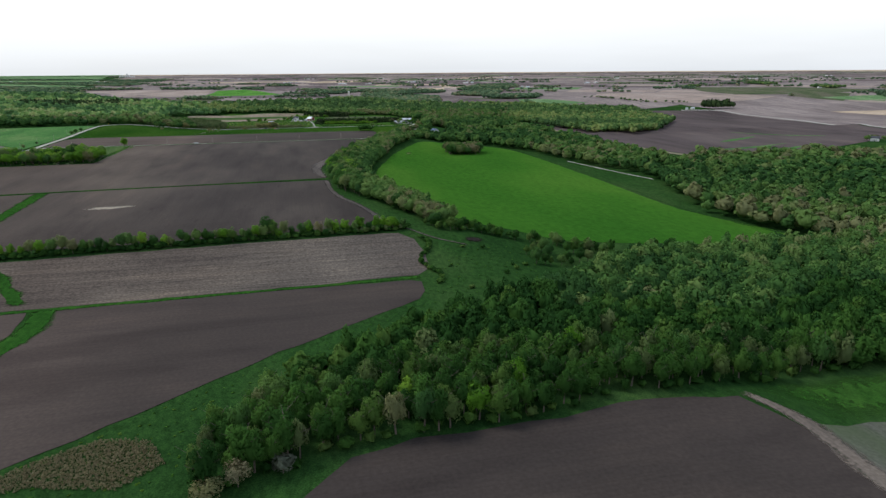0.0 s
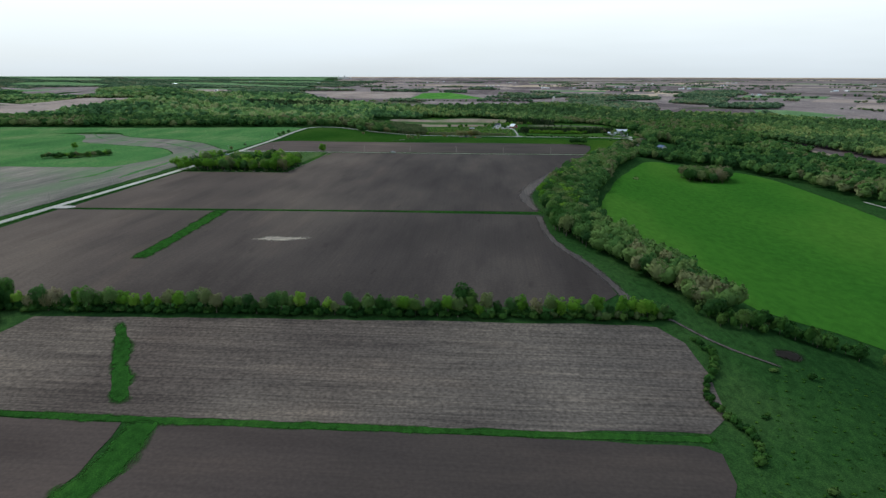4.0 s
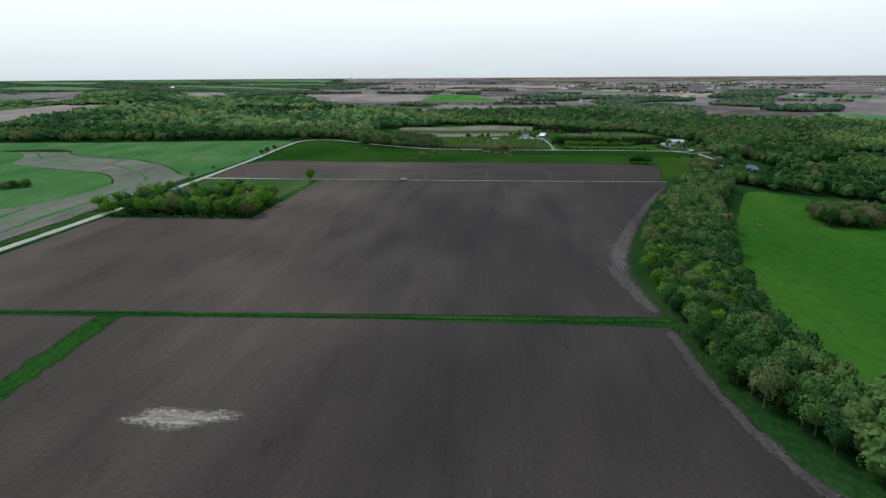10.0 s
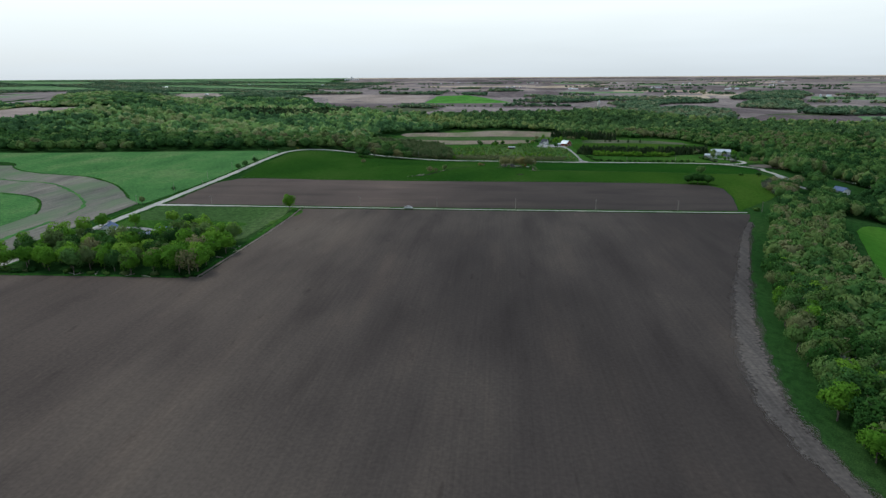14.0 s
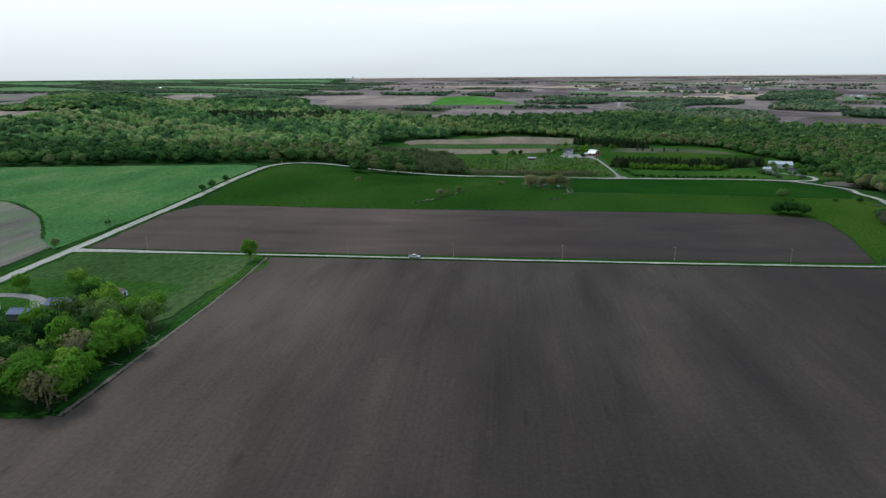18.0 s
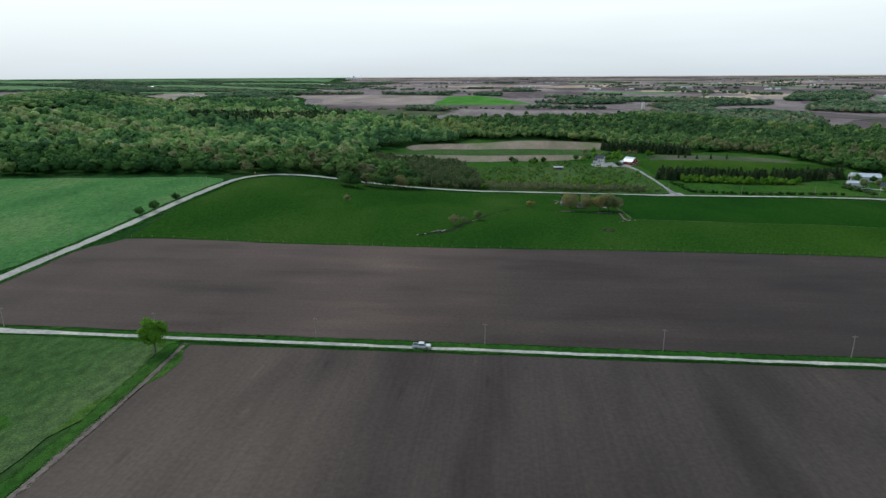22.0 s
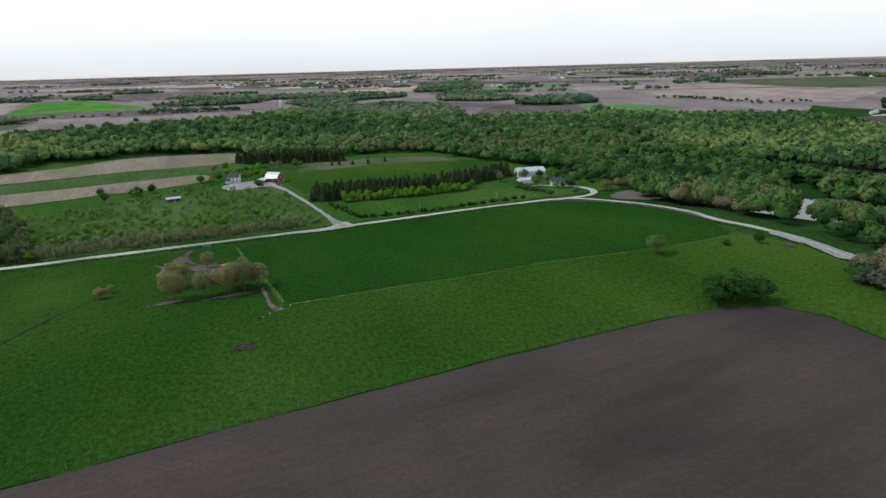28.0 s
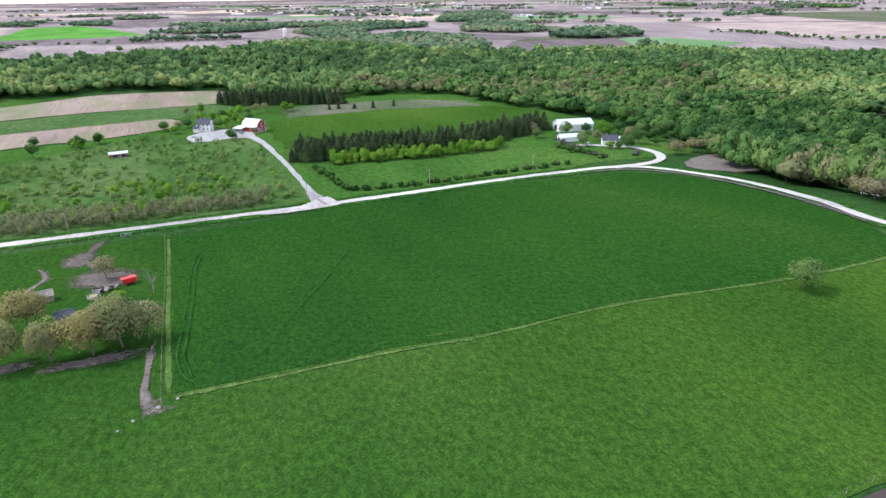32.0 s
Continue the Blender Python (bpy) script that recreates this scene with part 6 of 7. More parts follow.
for a, b in q[big][:70]:
    tall = g.uniform(3.5, 6.5)
    tree("bright", a, b, tall, tall * g.uniform(0.6, 0.9), "meadow saplings", "planted in a meadow", g)
q = spots([(-186, 1240), (-100, 1240), (-60, 1238), (20, 1236), (24, 1252), (-60, 1258), (-120, 1262), (-185, 1275)], 3.1, 52)
woods("bare_brush", q, LEAF_BRUSH, "grey brown bare brush along a road", (9, 14, 0.13), (3.5, 6.5), (2.4, 4.2), 22, 0.05, 0.2)
q = spots([(-72, 166), (-60, 172), (-46, 168), (-40, 156), (-50, 147), (-72, 153), (-86, 152), (-92, 145), (-70, 140), (-84, 158)], 0.85, 53)
woods("dry_grass_patch", q, DRY, "dry tan reeds in a grassy draw", (6, 6, 0.24), (0.5, 1.5), (0.7, 1.4), 23, 0.0, 0.12)
# tussocks: pasture, draw and verges
q = np.concatenate([spots([(-120, 1011), (60, 1015), (118, 1012), (150, 1000), (190, 1040), (169, 1062), (83, 1073), (-22, 1081), (-60, 1095), (-120, 1080)], 3.2, 54), spots([(-150, 1082), (-60, 1096), (-30, 1115), (-26, 1210), (-150, 1215)], 5.0, 55)])
woods("pasture_tussocks", q, LEAF_TUSSOCK, "low green tussocks over grazed pasture", (2, 4, 0.5), (0.1, 0.25), (0.5, 1.2), 24, 0.0, 0.4)
q = spots([(-85, 160), (-44, 188), (20, 232), (60, 262), (66, 300), (100, 340), (140, 330), (110, 268), (50, 236), (0, 208), (-32, 182), (-36, 150), (-60, 130)], 5.5, 56)
woods("draw_tussocks", q, LEAF_TUSSOCK, "rough green tussocks along a wood edge", (3, 5, 0.5), (0.1, 0.35), (0.6, 1.6), 25, 0.0, 0.4)


# ---- buildings ----
def stand(name, x, y, turn, label, category, group="", sink=0.0):
    root = new(name)
    root.location, root.rotation_euler = (x, y, ground_z(x, y) + 0.2 - sink), (0, 0, radians(turn))
    return tagged(root, label, category, group)


def opening(root, name, x, y, z, w, h, facing, glass=True):
    """A window or door set in a wall, proud frame and recessed leaf. facing: the way the wall looks, in x or y."""
    along_x = facing in ("-y", "+y")
    sgn = -1 if facing[0] == "-" else 1
    f, p = Shape(), Shape()
    for a0, a1, z0, z1 in ((-w / 2 - 0.12, w / 2 + 0.12, -0.12, 0), (-w / 2 - 0.12, w / 2 + 0.12, h, h + 0.12), (-w / 2 - 0.12, -w / 2, 0, h), (w / 2, w / 2 + 0.12, 0, h)):
        d0, d1 = sorted((-0.02 * sgn, 0.1 * sgn))
        f.box(*((x + a0, y + d0, z + z0, x + a1, y + d1, z + z1) if along_x else (x + d0, y + a0, z + z0, x + d1, y + a1, z + z1)))
    d0, d1 = sorted((-0.02 * sgn, 0.03 * sgn))
    p.box(*((x - w / 2, y + d0, z, x + w / 2, y + d1, z + h) if along_x else (x + d0, y - w / 2, z, x + d1, y + w / 2, z + h)))
    leaf_ob = part(name, p, GLASS if glass else DARK, root)
    part("frame", f, WHITE, leaf_ob)


def gable(name, x, y, turn, w, d, wall, rise, walls, roof, label, category="building", eave=0.4, wins=(), doors=(), chimney=False, group=""):
    """A gabled building: w across the gable, d along the ridge; wins and doors by (facing, along, sill, width, height)."""
    root = stand(name, x, y, turn, label, category, group)
    body = Shape().prism([(-w / 2, -1.0), (w / 2, -1.0), (w / 2, wall), (0, wall + rise), (-w / 2, wall)], -d / 2, d / 2)
    part("wall", body, walls, root)
    t = 0.22
    k = eave * rise / (w / 2)
    for sgn, nm in ((-1, "roof_slope"), (1, "roof_slope")):
        out = [(0, wall + rise + 0.02), (sgn * (w / 2 + eave), wall - k + 0.02), (sgn * (w / 2 + eave), wall - k + t), (0, wall + rise + t)]
        part(nm, Shape().prism(out if sgn > 0 else out[::-1], -d / 2 - eave, d / 2 + eave), roof, root)
    part("ridge_cap", Shape().box(-0.2, -d / 2 - eave, wall + rise + t - 0.06, 0.2, d / 2 + eave, wall + rise + t + 0.06), roof, root)
    for items, nm, glass in ((wins, "window", True), (doors, "door", False)):
        for facing, along, sill, ww, hh in items:
            px, py = {"-y": (along, -d / 2), "+y": (along, d / 2), "-x": (-w / 2, along), "+x": (w / 2, along)}[facing]
            opening(root, nm, px, py, sill, ww, hh, facing, glass)
    if chimney:
        part("chimney", Shape().box(-0.35, d * 0.2, wall + rise * 0.6, 0.35, d * 0.2 + 0.7, wall + rise + 1.0).box(-0.45, d * 0.2 - 0.1, wall + rise + 1.0, 0.45, d * 0.2 + 0.8, wall + rise + 1.15), STONE, root)
    return root


HOUSE_WINS = [(f, a, s, 0.9, 1.5) for f, aa in (("+x", (-3, 0, 3)), ("-x", (-3, 0, 3)), ("-y", (-1.8, 1.8)), ("+y", (-1.8, 1.8))) for a in aa for s in (0.9, 3.6)]
gable("farmhouse", 9, 1430, 65, 7.2, 9.5, 5.2, 3.0, WHITE, SLATE, "white two-storey farmhouse with dark shingle roof", "house", 0.4, HOUSE_WINS, [("+x", 1.5, 0.1, 1.0, 2.1)], True)
gable("house_porch", 3, 1427, 65, 3.5, 4, 2.6, 1.2, WHITE, SLATE, "low white porch wing beside farmhouse", "porch", 0.3, [("-y", 0, 0.9, 1.2, 1.2)])

# red barn with a gambrel roof and a white lean-to
barn = stand("barn", 40, 1412, 38, "red gambrel barn with pale metal roof", "barn")
W, D = 10.0, 13.0
prof = [(-W / 2, -1), (W / 2, -1), (W / 2, 3.6), (W * 0.32, 6.4), (0, 8.2), (-W * 0.32, 6.4), (-W / 2, 3.6)]
part("wall", Shape().prism(prof, -D / 2, D / 2), RED, barn)
for (xa, za), (xb, zb) in (((0, 8.2), (W * 0.32, 6.4)), ((W * 0.32, 6.4), (W / 2 + 0.4, 3.3))):
    for sgn in (1, -1):
        o = [(sgn * xa, za + 0.02), (sgn * xb, zb + 0.02), (sgn * xb, zb + 0.26), (sgn * xa, za + 0.26)]
        part("roof_slope", Shape().prism(o if sgn > 0 else o[::-1], -D / 2 - 0.5, D / 2 + 0.5), TIN, barn)
for u in (-3.4, 0.0, 3.4):
    part("board_trim", Shape().box(u - 0.1, -D / 2 - 0.06, 0.2, u + 0.1, -D / 2 - 0.003, 5.6), WHITE, barn)
opening(barn, "barn_door", 0, -D / 2, 0.1, 3.0, 3.2, "-y", False)
for u in (-3.4, 3.4):
    opening(barn, "window", u + 0.9, -D / 2, 1.4, 0.8, 0.9, "-y")
opening(barn, "loft_door", 0, -D / 2, 5.0, 1.2, 1.4, "-y", False)
part("foundation", Shape().box(-W / 2 - 0.15, -D / 2 - 0.15, -1.0, W / 2 + 0.15, D / 2 + 0.15, 0.35), CONCRETE, barn)
lean = stand("lean_to", 30.5, 1414, 38, "open white lean-to shed beside red barn", "shed")
part("roof", Shape().prism([(-3.2, 2.5), (3.2, 3.4), (3.2, 3.6), (-3.2, 2.7)], -4, 4), TIN, lean)
part("back_wall", Shape().box(-3, 3.7, -0.8, 3, 3.9, 3.0), WHITE, lean)
part("side_wall", Shape().box(2.8, -3.8, -0.8, 3.0, 3.7, 3.2), WHITE, lean)
for px in (-2.9, 0, 2.7):
    part("post", Shape().box(px - 0.1, -3.8, -0.8, px + 0.1, -3.6, 2.6), POLE, lean)

gable("cattle_shelter", -44, 1370, 96, 4.2, 9.5, 2.4, 0.7, RED, TIN, "low red cattle shelter with white roof", "shed", 0.5, (), [("-x", -2.5, 0.1, 3.2, 1.8), ("-x", 2.0, 0.1, 3.2, 1.8)])
gable("machine_shed", 236, 1312, 76, 13, 24, 4.6, 2.6, WHITE, TIN, "large white metal machine shed", "shed", 0.3, (), [("+y", 0, 0.1, 4.5, 3.8), ("-x", 6, 0.1, 1.0, 2.1), ("+x", -6, 0.1, 3.6, 3.4)])
gable("garage_shed", 214, 1284, 78, 6.5, 14, 2.8, 1.6, WHITE, TIN, "long low white shed with metal roof", "shed", 0.3, [("+x", 2, 1.0, 0.9, 0.9)], [("+y", 0, 0.1, 2.8, 2.3)])
gable("cottage", 229, 1264, 60, 6.5, 9, 3.4, 2.4, WHITE, SLATE, "small white cottage with dark roof", "house", 0.4, [(f, a, 1.0, 0.9, 1.2) for f, a in (("-y", 0), ("+x", -2), ("+x", 2), ("-x", -2))], [("-y", 1.8, 0.1, 0.9, 2.0)], True)
gable("cottage_wing", 235, 1261, -30, 5, 6, 2.8, 1.4, WHITE, TIN, "white side wing of a cottage", "house", 0.3, [("-y", 0, 1.0, 1.0, 1.1)])
gable("river_house", 224, 985, 20, 8, 11, 3.4, 2.4, WHITE, BLUE_ROOF, "white river house with blue metal roof", "house", 0.5, [(f, a, 1.0, 1.0, 1.2) for f, a in (("-y", -2), ("-y", 2), ("-x", -3), ("-x", 3))], [("-y", 0, 0.1, 1.0, 2.0)])
gable("grove_house", -303, 799, 20, 8, 11, 4.4, 2.8, WHITE, BLUE_ROOF, "white farmhouse with blue roof in a grove", "house", 0.4, [(f, a, s, 0.9, 1.3) for f, a in (("-y", -2), ("-y", 2), ("+x", -3), ("+x", 0), ("+x", 3)) for s in (0.9, 3.0)], [("+x", 1.6, 0.1, 1.0, 2.1)], True)
gable("grove_porch", -295, 797, 110, 4.5, 7, 2.6, 1.2, WHITE, WHITE, "low white enclosed porch beside farmhouse", "porch", 0.3, [("+x", -1.5, 0.9, 1.2, 1.2), ("+x", 1.5, 0.9, 1.2, 1.2)])
gable("grove_shed", -266, 802, 95, 7, 10, 3.0, 1.8, GREYWOOD, BLUE_ROOF, "weathered outbuilding with blue grey roof", "shed", 0.4, (), [("-y", 0, 0.1, 2.6, 2.2)])
gable("wood_shed", -276, 792, 95, 6, 8, 2.6, 1.4, GREYWOOD, BLUE_ROOF, "low shed with pale blue roof", "shed", 0.4, (), [("-y", 0, 0.1, 1.2, 2.0)])
gable("garden_shed", -251, 820, 70, 3.0, 4.6, 2.1, 1.1, WHITE, GREYWOOD, "small worn white garden shed on lawn", "shed", 0.2, [("+y", 0, 1.1, 0.5, 0.5)], [("-y", 0, 0.1, 0.9, 1.8)])
gable("calf_shed", -47, 1139, 100, 3.6, 4.4, 2.0, 1.0, GREYWOOD, SLATE, "small weathered calf shed with dark roof", "shed", 0.25, (), [("-y", 0, 0.1, 1.4, 1.5)])
gable("feed_shed", -56, 1162, 100, 4.0, 6.0, 2.0, 1.1, GREYWOOD, GREYWOOD, "weathered open feed shed with faded roof", "shed", 0.3, (), [("+y", 0, 0.1, 2.4, 1.6)])
silo = stand("silo", 182, 2036, 0, "tall pale concrete silo with domed cap", "silo")
part("drum", Shape().tube((0, 0, -1), (0, 0, 20), 3.4, 3.4, 20), CONCRETE, silo, smooth=True)
part("dome", Shape().tube((0, 0, 20), (0, 0, 21.6), 3.4, 2.6, 20).tube((0, 0, 21.6), (0, 0, 22.4), 2.6, 1.0, 20), TIN, silo, smooth=True)
for k in range(9):
    part("hoop", Shape().tube((0, 0, 1 + 2 * k), (0, 0, 1.12 + 2 * k), 3.46, 3.46, 20), CHROME, silo)
# far farmsteads, a few white roofs each
r = random.Random(9)
for a, b, w in ((1062, 1500, 6), (1040, 1494, 4)):
    gable("far_barn", a, b, 95, w, w * 1.6, 3, 2, WHITE, TIN, "small white farm building beside far conifers", "barn", 0.3, (), [("-y", 0, 0.1, 2, 2)], False, "far farm buildings")
gable("far_house", 846, 748, 40, 8, 11, 4.5, 2.6, WHITE, SLATE, "white farmhouse at a far field edge", "house", 0.4, [("-x", -2, 1.0, 1.0, 1.4), ("-x", 2, 1.0, 1.0, 1.4), ("-y", 0, 1.0, 1.0, 1.4)], [("-x", 0, 0.1, 1.0, 2.1)], True)
for a, b in ((836, 752), (858, 758), (862, 746), (852, 762)):
    tree("olive", a, b, 9, 9, "far house trees", "round a far farmhouse", r)
FARMS = [(-330, 4230, 5), (-303, 1788, 2), (-150, 2978, 1), (10, 3650, 6), (429, 3392, 3), (675, 3497, 4), (-1000, 3860, 4), (1386, 3916, 5), (1620, 2385, 5), (2048, 2060, 3), (1880, 2990, 4), (1020, 2700, 1), (760, 2440, 1), (250, 3420, 2), (930, 3300, 3), (1500, 3000, 3), (1250, 3600, 3), (-400, 4080, 4), (120, 4120, 4), (560, 4060, 3), (900, 3880, 3), (1900, 3400, 3), (2400, 2900, 3), (2700, 2600, 3), (2900, 2900, 3), (-1270, 2930, 1), (-1750, 3500, 3), (-1450, 3900, 3), (-2100, 3700, 3), (-860, 4180, 3), (2600, 3300, 3), (3200, 2500, 3)]
for x, yy, many in FARMS:
    u = float(shrink(x, yy))
    for k in range(many):
        a, c = x + r.uniform(-55, 55) * u, yy + r.uniform(-14, 14) * u
        gable("far_barn", a, c, r.choice((80, 95, 10)), r.uniform(9, 14) * u, r.uniform(12, 34) * u, r.uniform(3.5, 6) * u, r.uniform(2, 3.5) * u, WHITE, r.choice((TIN, WHITE, WHITE, SLATE)), "far white farm building on the plain", "barn", 0.4 * u, (), [("-y", 0, 0.1, 3.5 * u, 3.2 * u)], False, "far farm buildings")
    for k in range(r.choice((0, 0, 1, 2))):
        b = stand("far_bin", x + r.uniform(-40, 40) * u, yy + r.uniform(-8, 8) * u, 0, "far round metal grain bin", "grain bin", "far grain bins")
        part("drum", Shape().tube((0, 0, -1), (0, 0, 8 * u), 4 * u, 4 * u, 12), TIN, b)
        part("cone", Shape().tube((0, 0, 8 * u), (0, 0, 10.5 * u), 4.1 * u, 0.5 * u, 12), TIN, b)
elev = stand("grain_elevator", -1030, 4540, 0, "far white grain elevator on the skyline", "elevator")
for k in range(7):
    part("bin", Shape().tube((-45 + 14 * k, 0, -2), (-45 + 14 * k, 0, 11 + 4 * (k % 3 == 1)), 5.5, 5.5, 12), WHITE, elev)
part("headhouse", Shape().box(-6, -4, 0, 3, 4, 23), WHITE, elev)
for k in range(24):
    x = -1330 + 50 * k + r.uniform(-18, 18)
    yy = 450 + math.sqrt(4330 ** 2 - x * x) + r.uniform(-60, 60)
    t = stand("wind_turbine", x, yy, 0, "tiny white wind turbine on the skyline", "wind turbine", "wind farm")
    part("tower", Shape().tube((0, 0, -1), (0, 0, 19), 0.6, 0.35, 8), WHITE, t)
    part("nacelle", Shape().box(-0.7, -2, 18.5, 0.7, 1.5, 19.8), WHITE, t)
    a0 = r.uniform(0, 2)
    for j in range(3):
        a = a0 + j * 2.0944
        part("blade", Shape().prism([(0, 19.2), (math.cos(a) * 4 - math.sin(a) * 0.5, 19.2 + math.sin(a) * 4 + math.cos(a) * 0.5), (math.cos(a) * 9, 19.2 + math.sin(a) * 9)], -2.3, -2.1), WHITE, t)


# ---- poles, signs, fences ----
def utility_pole(x, y, tall, turn, group):
    root = stand("utility_pole", x, y, turn, "slim weathered timber utility pole", "utility pole", group)
    part("mast", Shape().tube((0, 0, -1), (0, 0, tall), 0.17, 0.11, 8), POLE, root)
    part("crossarm", Shape().box(-0.7, -0.06, tall - 0.6, 0.7, 0.06, tall - 0.48), POLE, root)
    for u in (-0.6, 0.6):
        part("insulator", Shape().tube((u, 0, tall - 0.48), (u, 0, tall - 0.3), 0.05, 0.04, 6), CHROME, root)


for k in range(8):
    utility_pole(-280.5 + 57.7 * k, 891.5, 7.6, 0, "lane poles")
for x, yy in ((-166, 1240), (-109, 1240), (-57, 1236), (-9, 1236), (38, 1236), (97, 1233), (156, 1234), (205, 1231)):
    utility_pole(x, yy, 8.0, 0, "north road poles")
for yy in (560, 640, 720, 800, 889, 945, 1008, 1064, 1118, 1165):
    utility_pole(-339 if yy < 1100 else -337, yy, 7.5, 90, "west road poles")
sign = stand("road_sign", -318, 1216, 45, "yellow diamond road sign on a post", "road sign")
part("post", Shape().tube((0, 0, -0.5), (0, 0, 2.4), 0.05, 0.05, 6), CHROME, sign)
part("plate", Shape().prism([(0, 1.7), (0.6, 2.3), (0, 2.9), (-0.6, 2.3)], -0.05, -0.02), SIGN, sign)
snag = stand("dead_tree", -26, 1151, 0, "bare white dead tree standing by a fence", "dead tree")
part("trunk", Shape().tube((0, 0, -0.5), (0.3, 0, 3.6), 0.3, 0.2).tube((0.3, 0, 3.6), (-0.7, 0.2, 7.4), 0.18, 0.06), STONE, snag)
for a, b, c in ((1.8, 0.3, 6.2), (1.2, -0.8, 7.2), (-1.8, 0.5, 6.0), (-1.3, -0.5, 8.2), (2.3, 0.9, 5.2)):
    part("limb", Shape().tube((0.25, 0, 3.2), (a, b, c), 0.11, 0.03, 5), STONE, snag)
snag = stand("dead_tree", -329, 977, 0, "small bare dead tree by a road", "dead tree")
part("trunk", Shape().tube((0, 0, -0.5), (0.2, 0, 4.0), 0.16, 0.08), POLE, snag)
for a, b, c in ((1.4, 0.2, 4.6), (-1.2, 0.4, 5.2), (-0.4, -0.8, 5.6)):
    part("limb", Shape().tube((0.1, 0, 2.4), (a, b, c), 0.08, 0.02, 5), POLE, snag)


def fence(name, line, gap, label):
    root = tagged(new(name), label, "fence")
    c = curve(line, step=gap, smooth=False)
    me = None
    for q in c:
        z = ground_z(q[0], q[1]) + 0.2
        if me is None:
            post = part("post", Shape().tube((0, 0, -0.4), (0, 0, 1.3), 0.07, 0.06, 5), GREYWOOD, root)
            me = post.data
        else:
            post = part("post", me, None, root)
        post.location = (q[0], q[1], z)
    for h in (0.5, 0.8, 1.15):
        s = Shape()
        for a, b in zip(c[:-1], c[1:]):
            s.tube((a[0], a[1], ground_z(*a) + 0.2 + h), (b[0], b[1], ground_z(*b) + 0.2 + h), 0.006, 0.006, 3)
        part("wire", s, GREYWOOD, root)


fence("wire_fence", [(-24, 1082), (-22.8, 1150), (-22.4, 1212)], 4.5, "post and wire fence between pasture and crop")
fence("wire_fence", [(-310, 1018), (-285, 1017.5), (-220, 1012), (-128, 1010), (-41, 1012), (25, 1011.6), (80, 1010), (105, 1007.4)], 6.0, "post and wire fence between pasture and soil")
fence("wire_fence", [(-240, 1222), (-118, 1226), (-49, 1223), (-24, 1221)], 6.0, "post and wire fence along a gravel road")
gate = stand("farm_gate", -36, 1221, 2, "grey tubular farm gate beside gravel road", "gate")
for h in (0.2, 0.5, 0.8, 1.1, 1.35):
    part("rail", Shape().tube((-2, 0, h), (2, 0, h), 0.03, 0.03, 6), CHROME, gate)
for u in (-2, 0, 2):
    part("stile", Shape().tube((u, 0, 0), (u, 0, 1.4), 0.035, 0.035, 6), CHROME, gate)
for k in range(5):
    stake = new("stake", mesh_of("stake", np.array(Shape().tube((0, 0, -0.3), (0, 0, 1.0), 0.2, 0.16, 6).v), Shape().tube((0, 0, -0.3), (0, 0, 1.0), 0.2, 0.16, 6).f, BLACK))
    x, yy = ((18, 562), (20, 560.5), (22, 559), (27, 546), (29, 545))[k]
    stake.location = (x, yy, ground_z(x, yy) + 0.2)
    tagged(stake, "short dark stake at a field lane end", "stake", "lane stakes")
for x, yy, s in ((-24.5, 1080.5, 0.9), (-21, 1082, 0.6), (-29, 1078, 0.6), (-31.5, 1076, 0.5), (-150, 1035, 0.9), (-146, 1037.5, 1.1), (-139, 1042, 0.7)):
    b = bmesh.new()
    bmesh.ops.create_icosphere(b, subdivisions=2, radius=s * 0.6)
    for v in b.verts:
        v.co *= 1 + 0.3 * noise.noise(v.co * 2 + Vector((x, yy, 0)))
        v.co.z *= 0.65
    me = bpy.data.meshes.new("boulder")
    b.to_mesh(me)
    b.free()
    me.materials.append(STONE)
    ob = new("boulder", me)
    ob.location = (x, yy, ground_z(x, yy) + 0.25)
    tagged(ob, "pale weathered field stone on the ground", "stone", "field stones")
for k in range(4):
    s = Shape().tube((0, 0, 0.25), (5.5, 0.6, 0.5), 0.2, 0.1).tube((2.4, 0.2, 0.35), (4.4, 1.8, 0.9), 0.1, 0.04)
    log = new("fallen_log", mesh_of("fallen_log", np.array(s.v), s.f, POLE))
    x, yy, a = ((-143, 1042, 20), (-140, 1046, -35), (-137, 1043, 60), (-121, 1071, 40))[k]
    log.location, log.rotation_euler = (x, yy, ground_z(x, yy) + 0.2), (0, 0, radians(a))
    tagged(log, "bleached fallen log beside a creek bed", "log", "creek logs")
pile = stand("brush_pile", 190, 1041, 30, "dark pile of cut brush beside a gravel road", "brush pile")
for k in range(26):
    a, u, h = g.uniform(0, 6.28), g.uniform(0, 1.8), g.uniform(0.1, 1.1)
    d = g.uniform(1.4, 2.8)
    x0, y0 = math.cos(a * 3) * u, math.sin(a * 3) * u
    part("branch", Shape().tube((x0 - math.cos(a) * d, y0 - math.sin(a) * d, h * 0.6), (x0 + math.cos(a) * d, y0 + math.sin(a) * d, h), 0.12, 0.05, 5), BARK, pile)
junk = stand("scrap_heap", -40, 1158, 0, "heap of grey timber and dark scrap on trampled ground", "scrap heap")
for k in range(22):
    a, u = g.uniform(0, 6.28), g.uniform(0.6, 3.4)
    x0, y0, s = math.cos(a) * u, math.sin(a) * u * 0.6 + 3.5, g.uniform(0.3, 0.8)
    part("plank", Shape().box(x0 - s * 1.6, y0 - 0.2, 0, x0 + s * 1.6, y0 + 0.2, g.uniform(0.3, 0.8)) if k % 2 else Shape().tube((x0, y0 - s, 0.3), (x0 + s, y0 + s, 0.6), 0.35, 0.3, 7), (GREYWOOD, BLACK, STONE)[k % 3], junk)
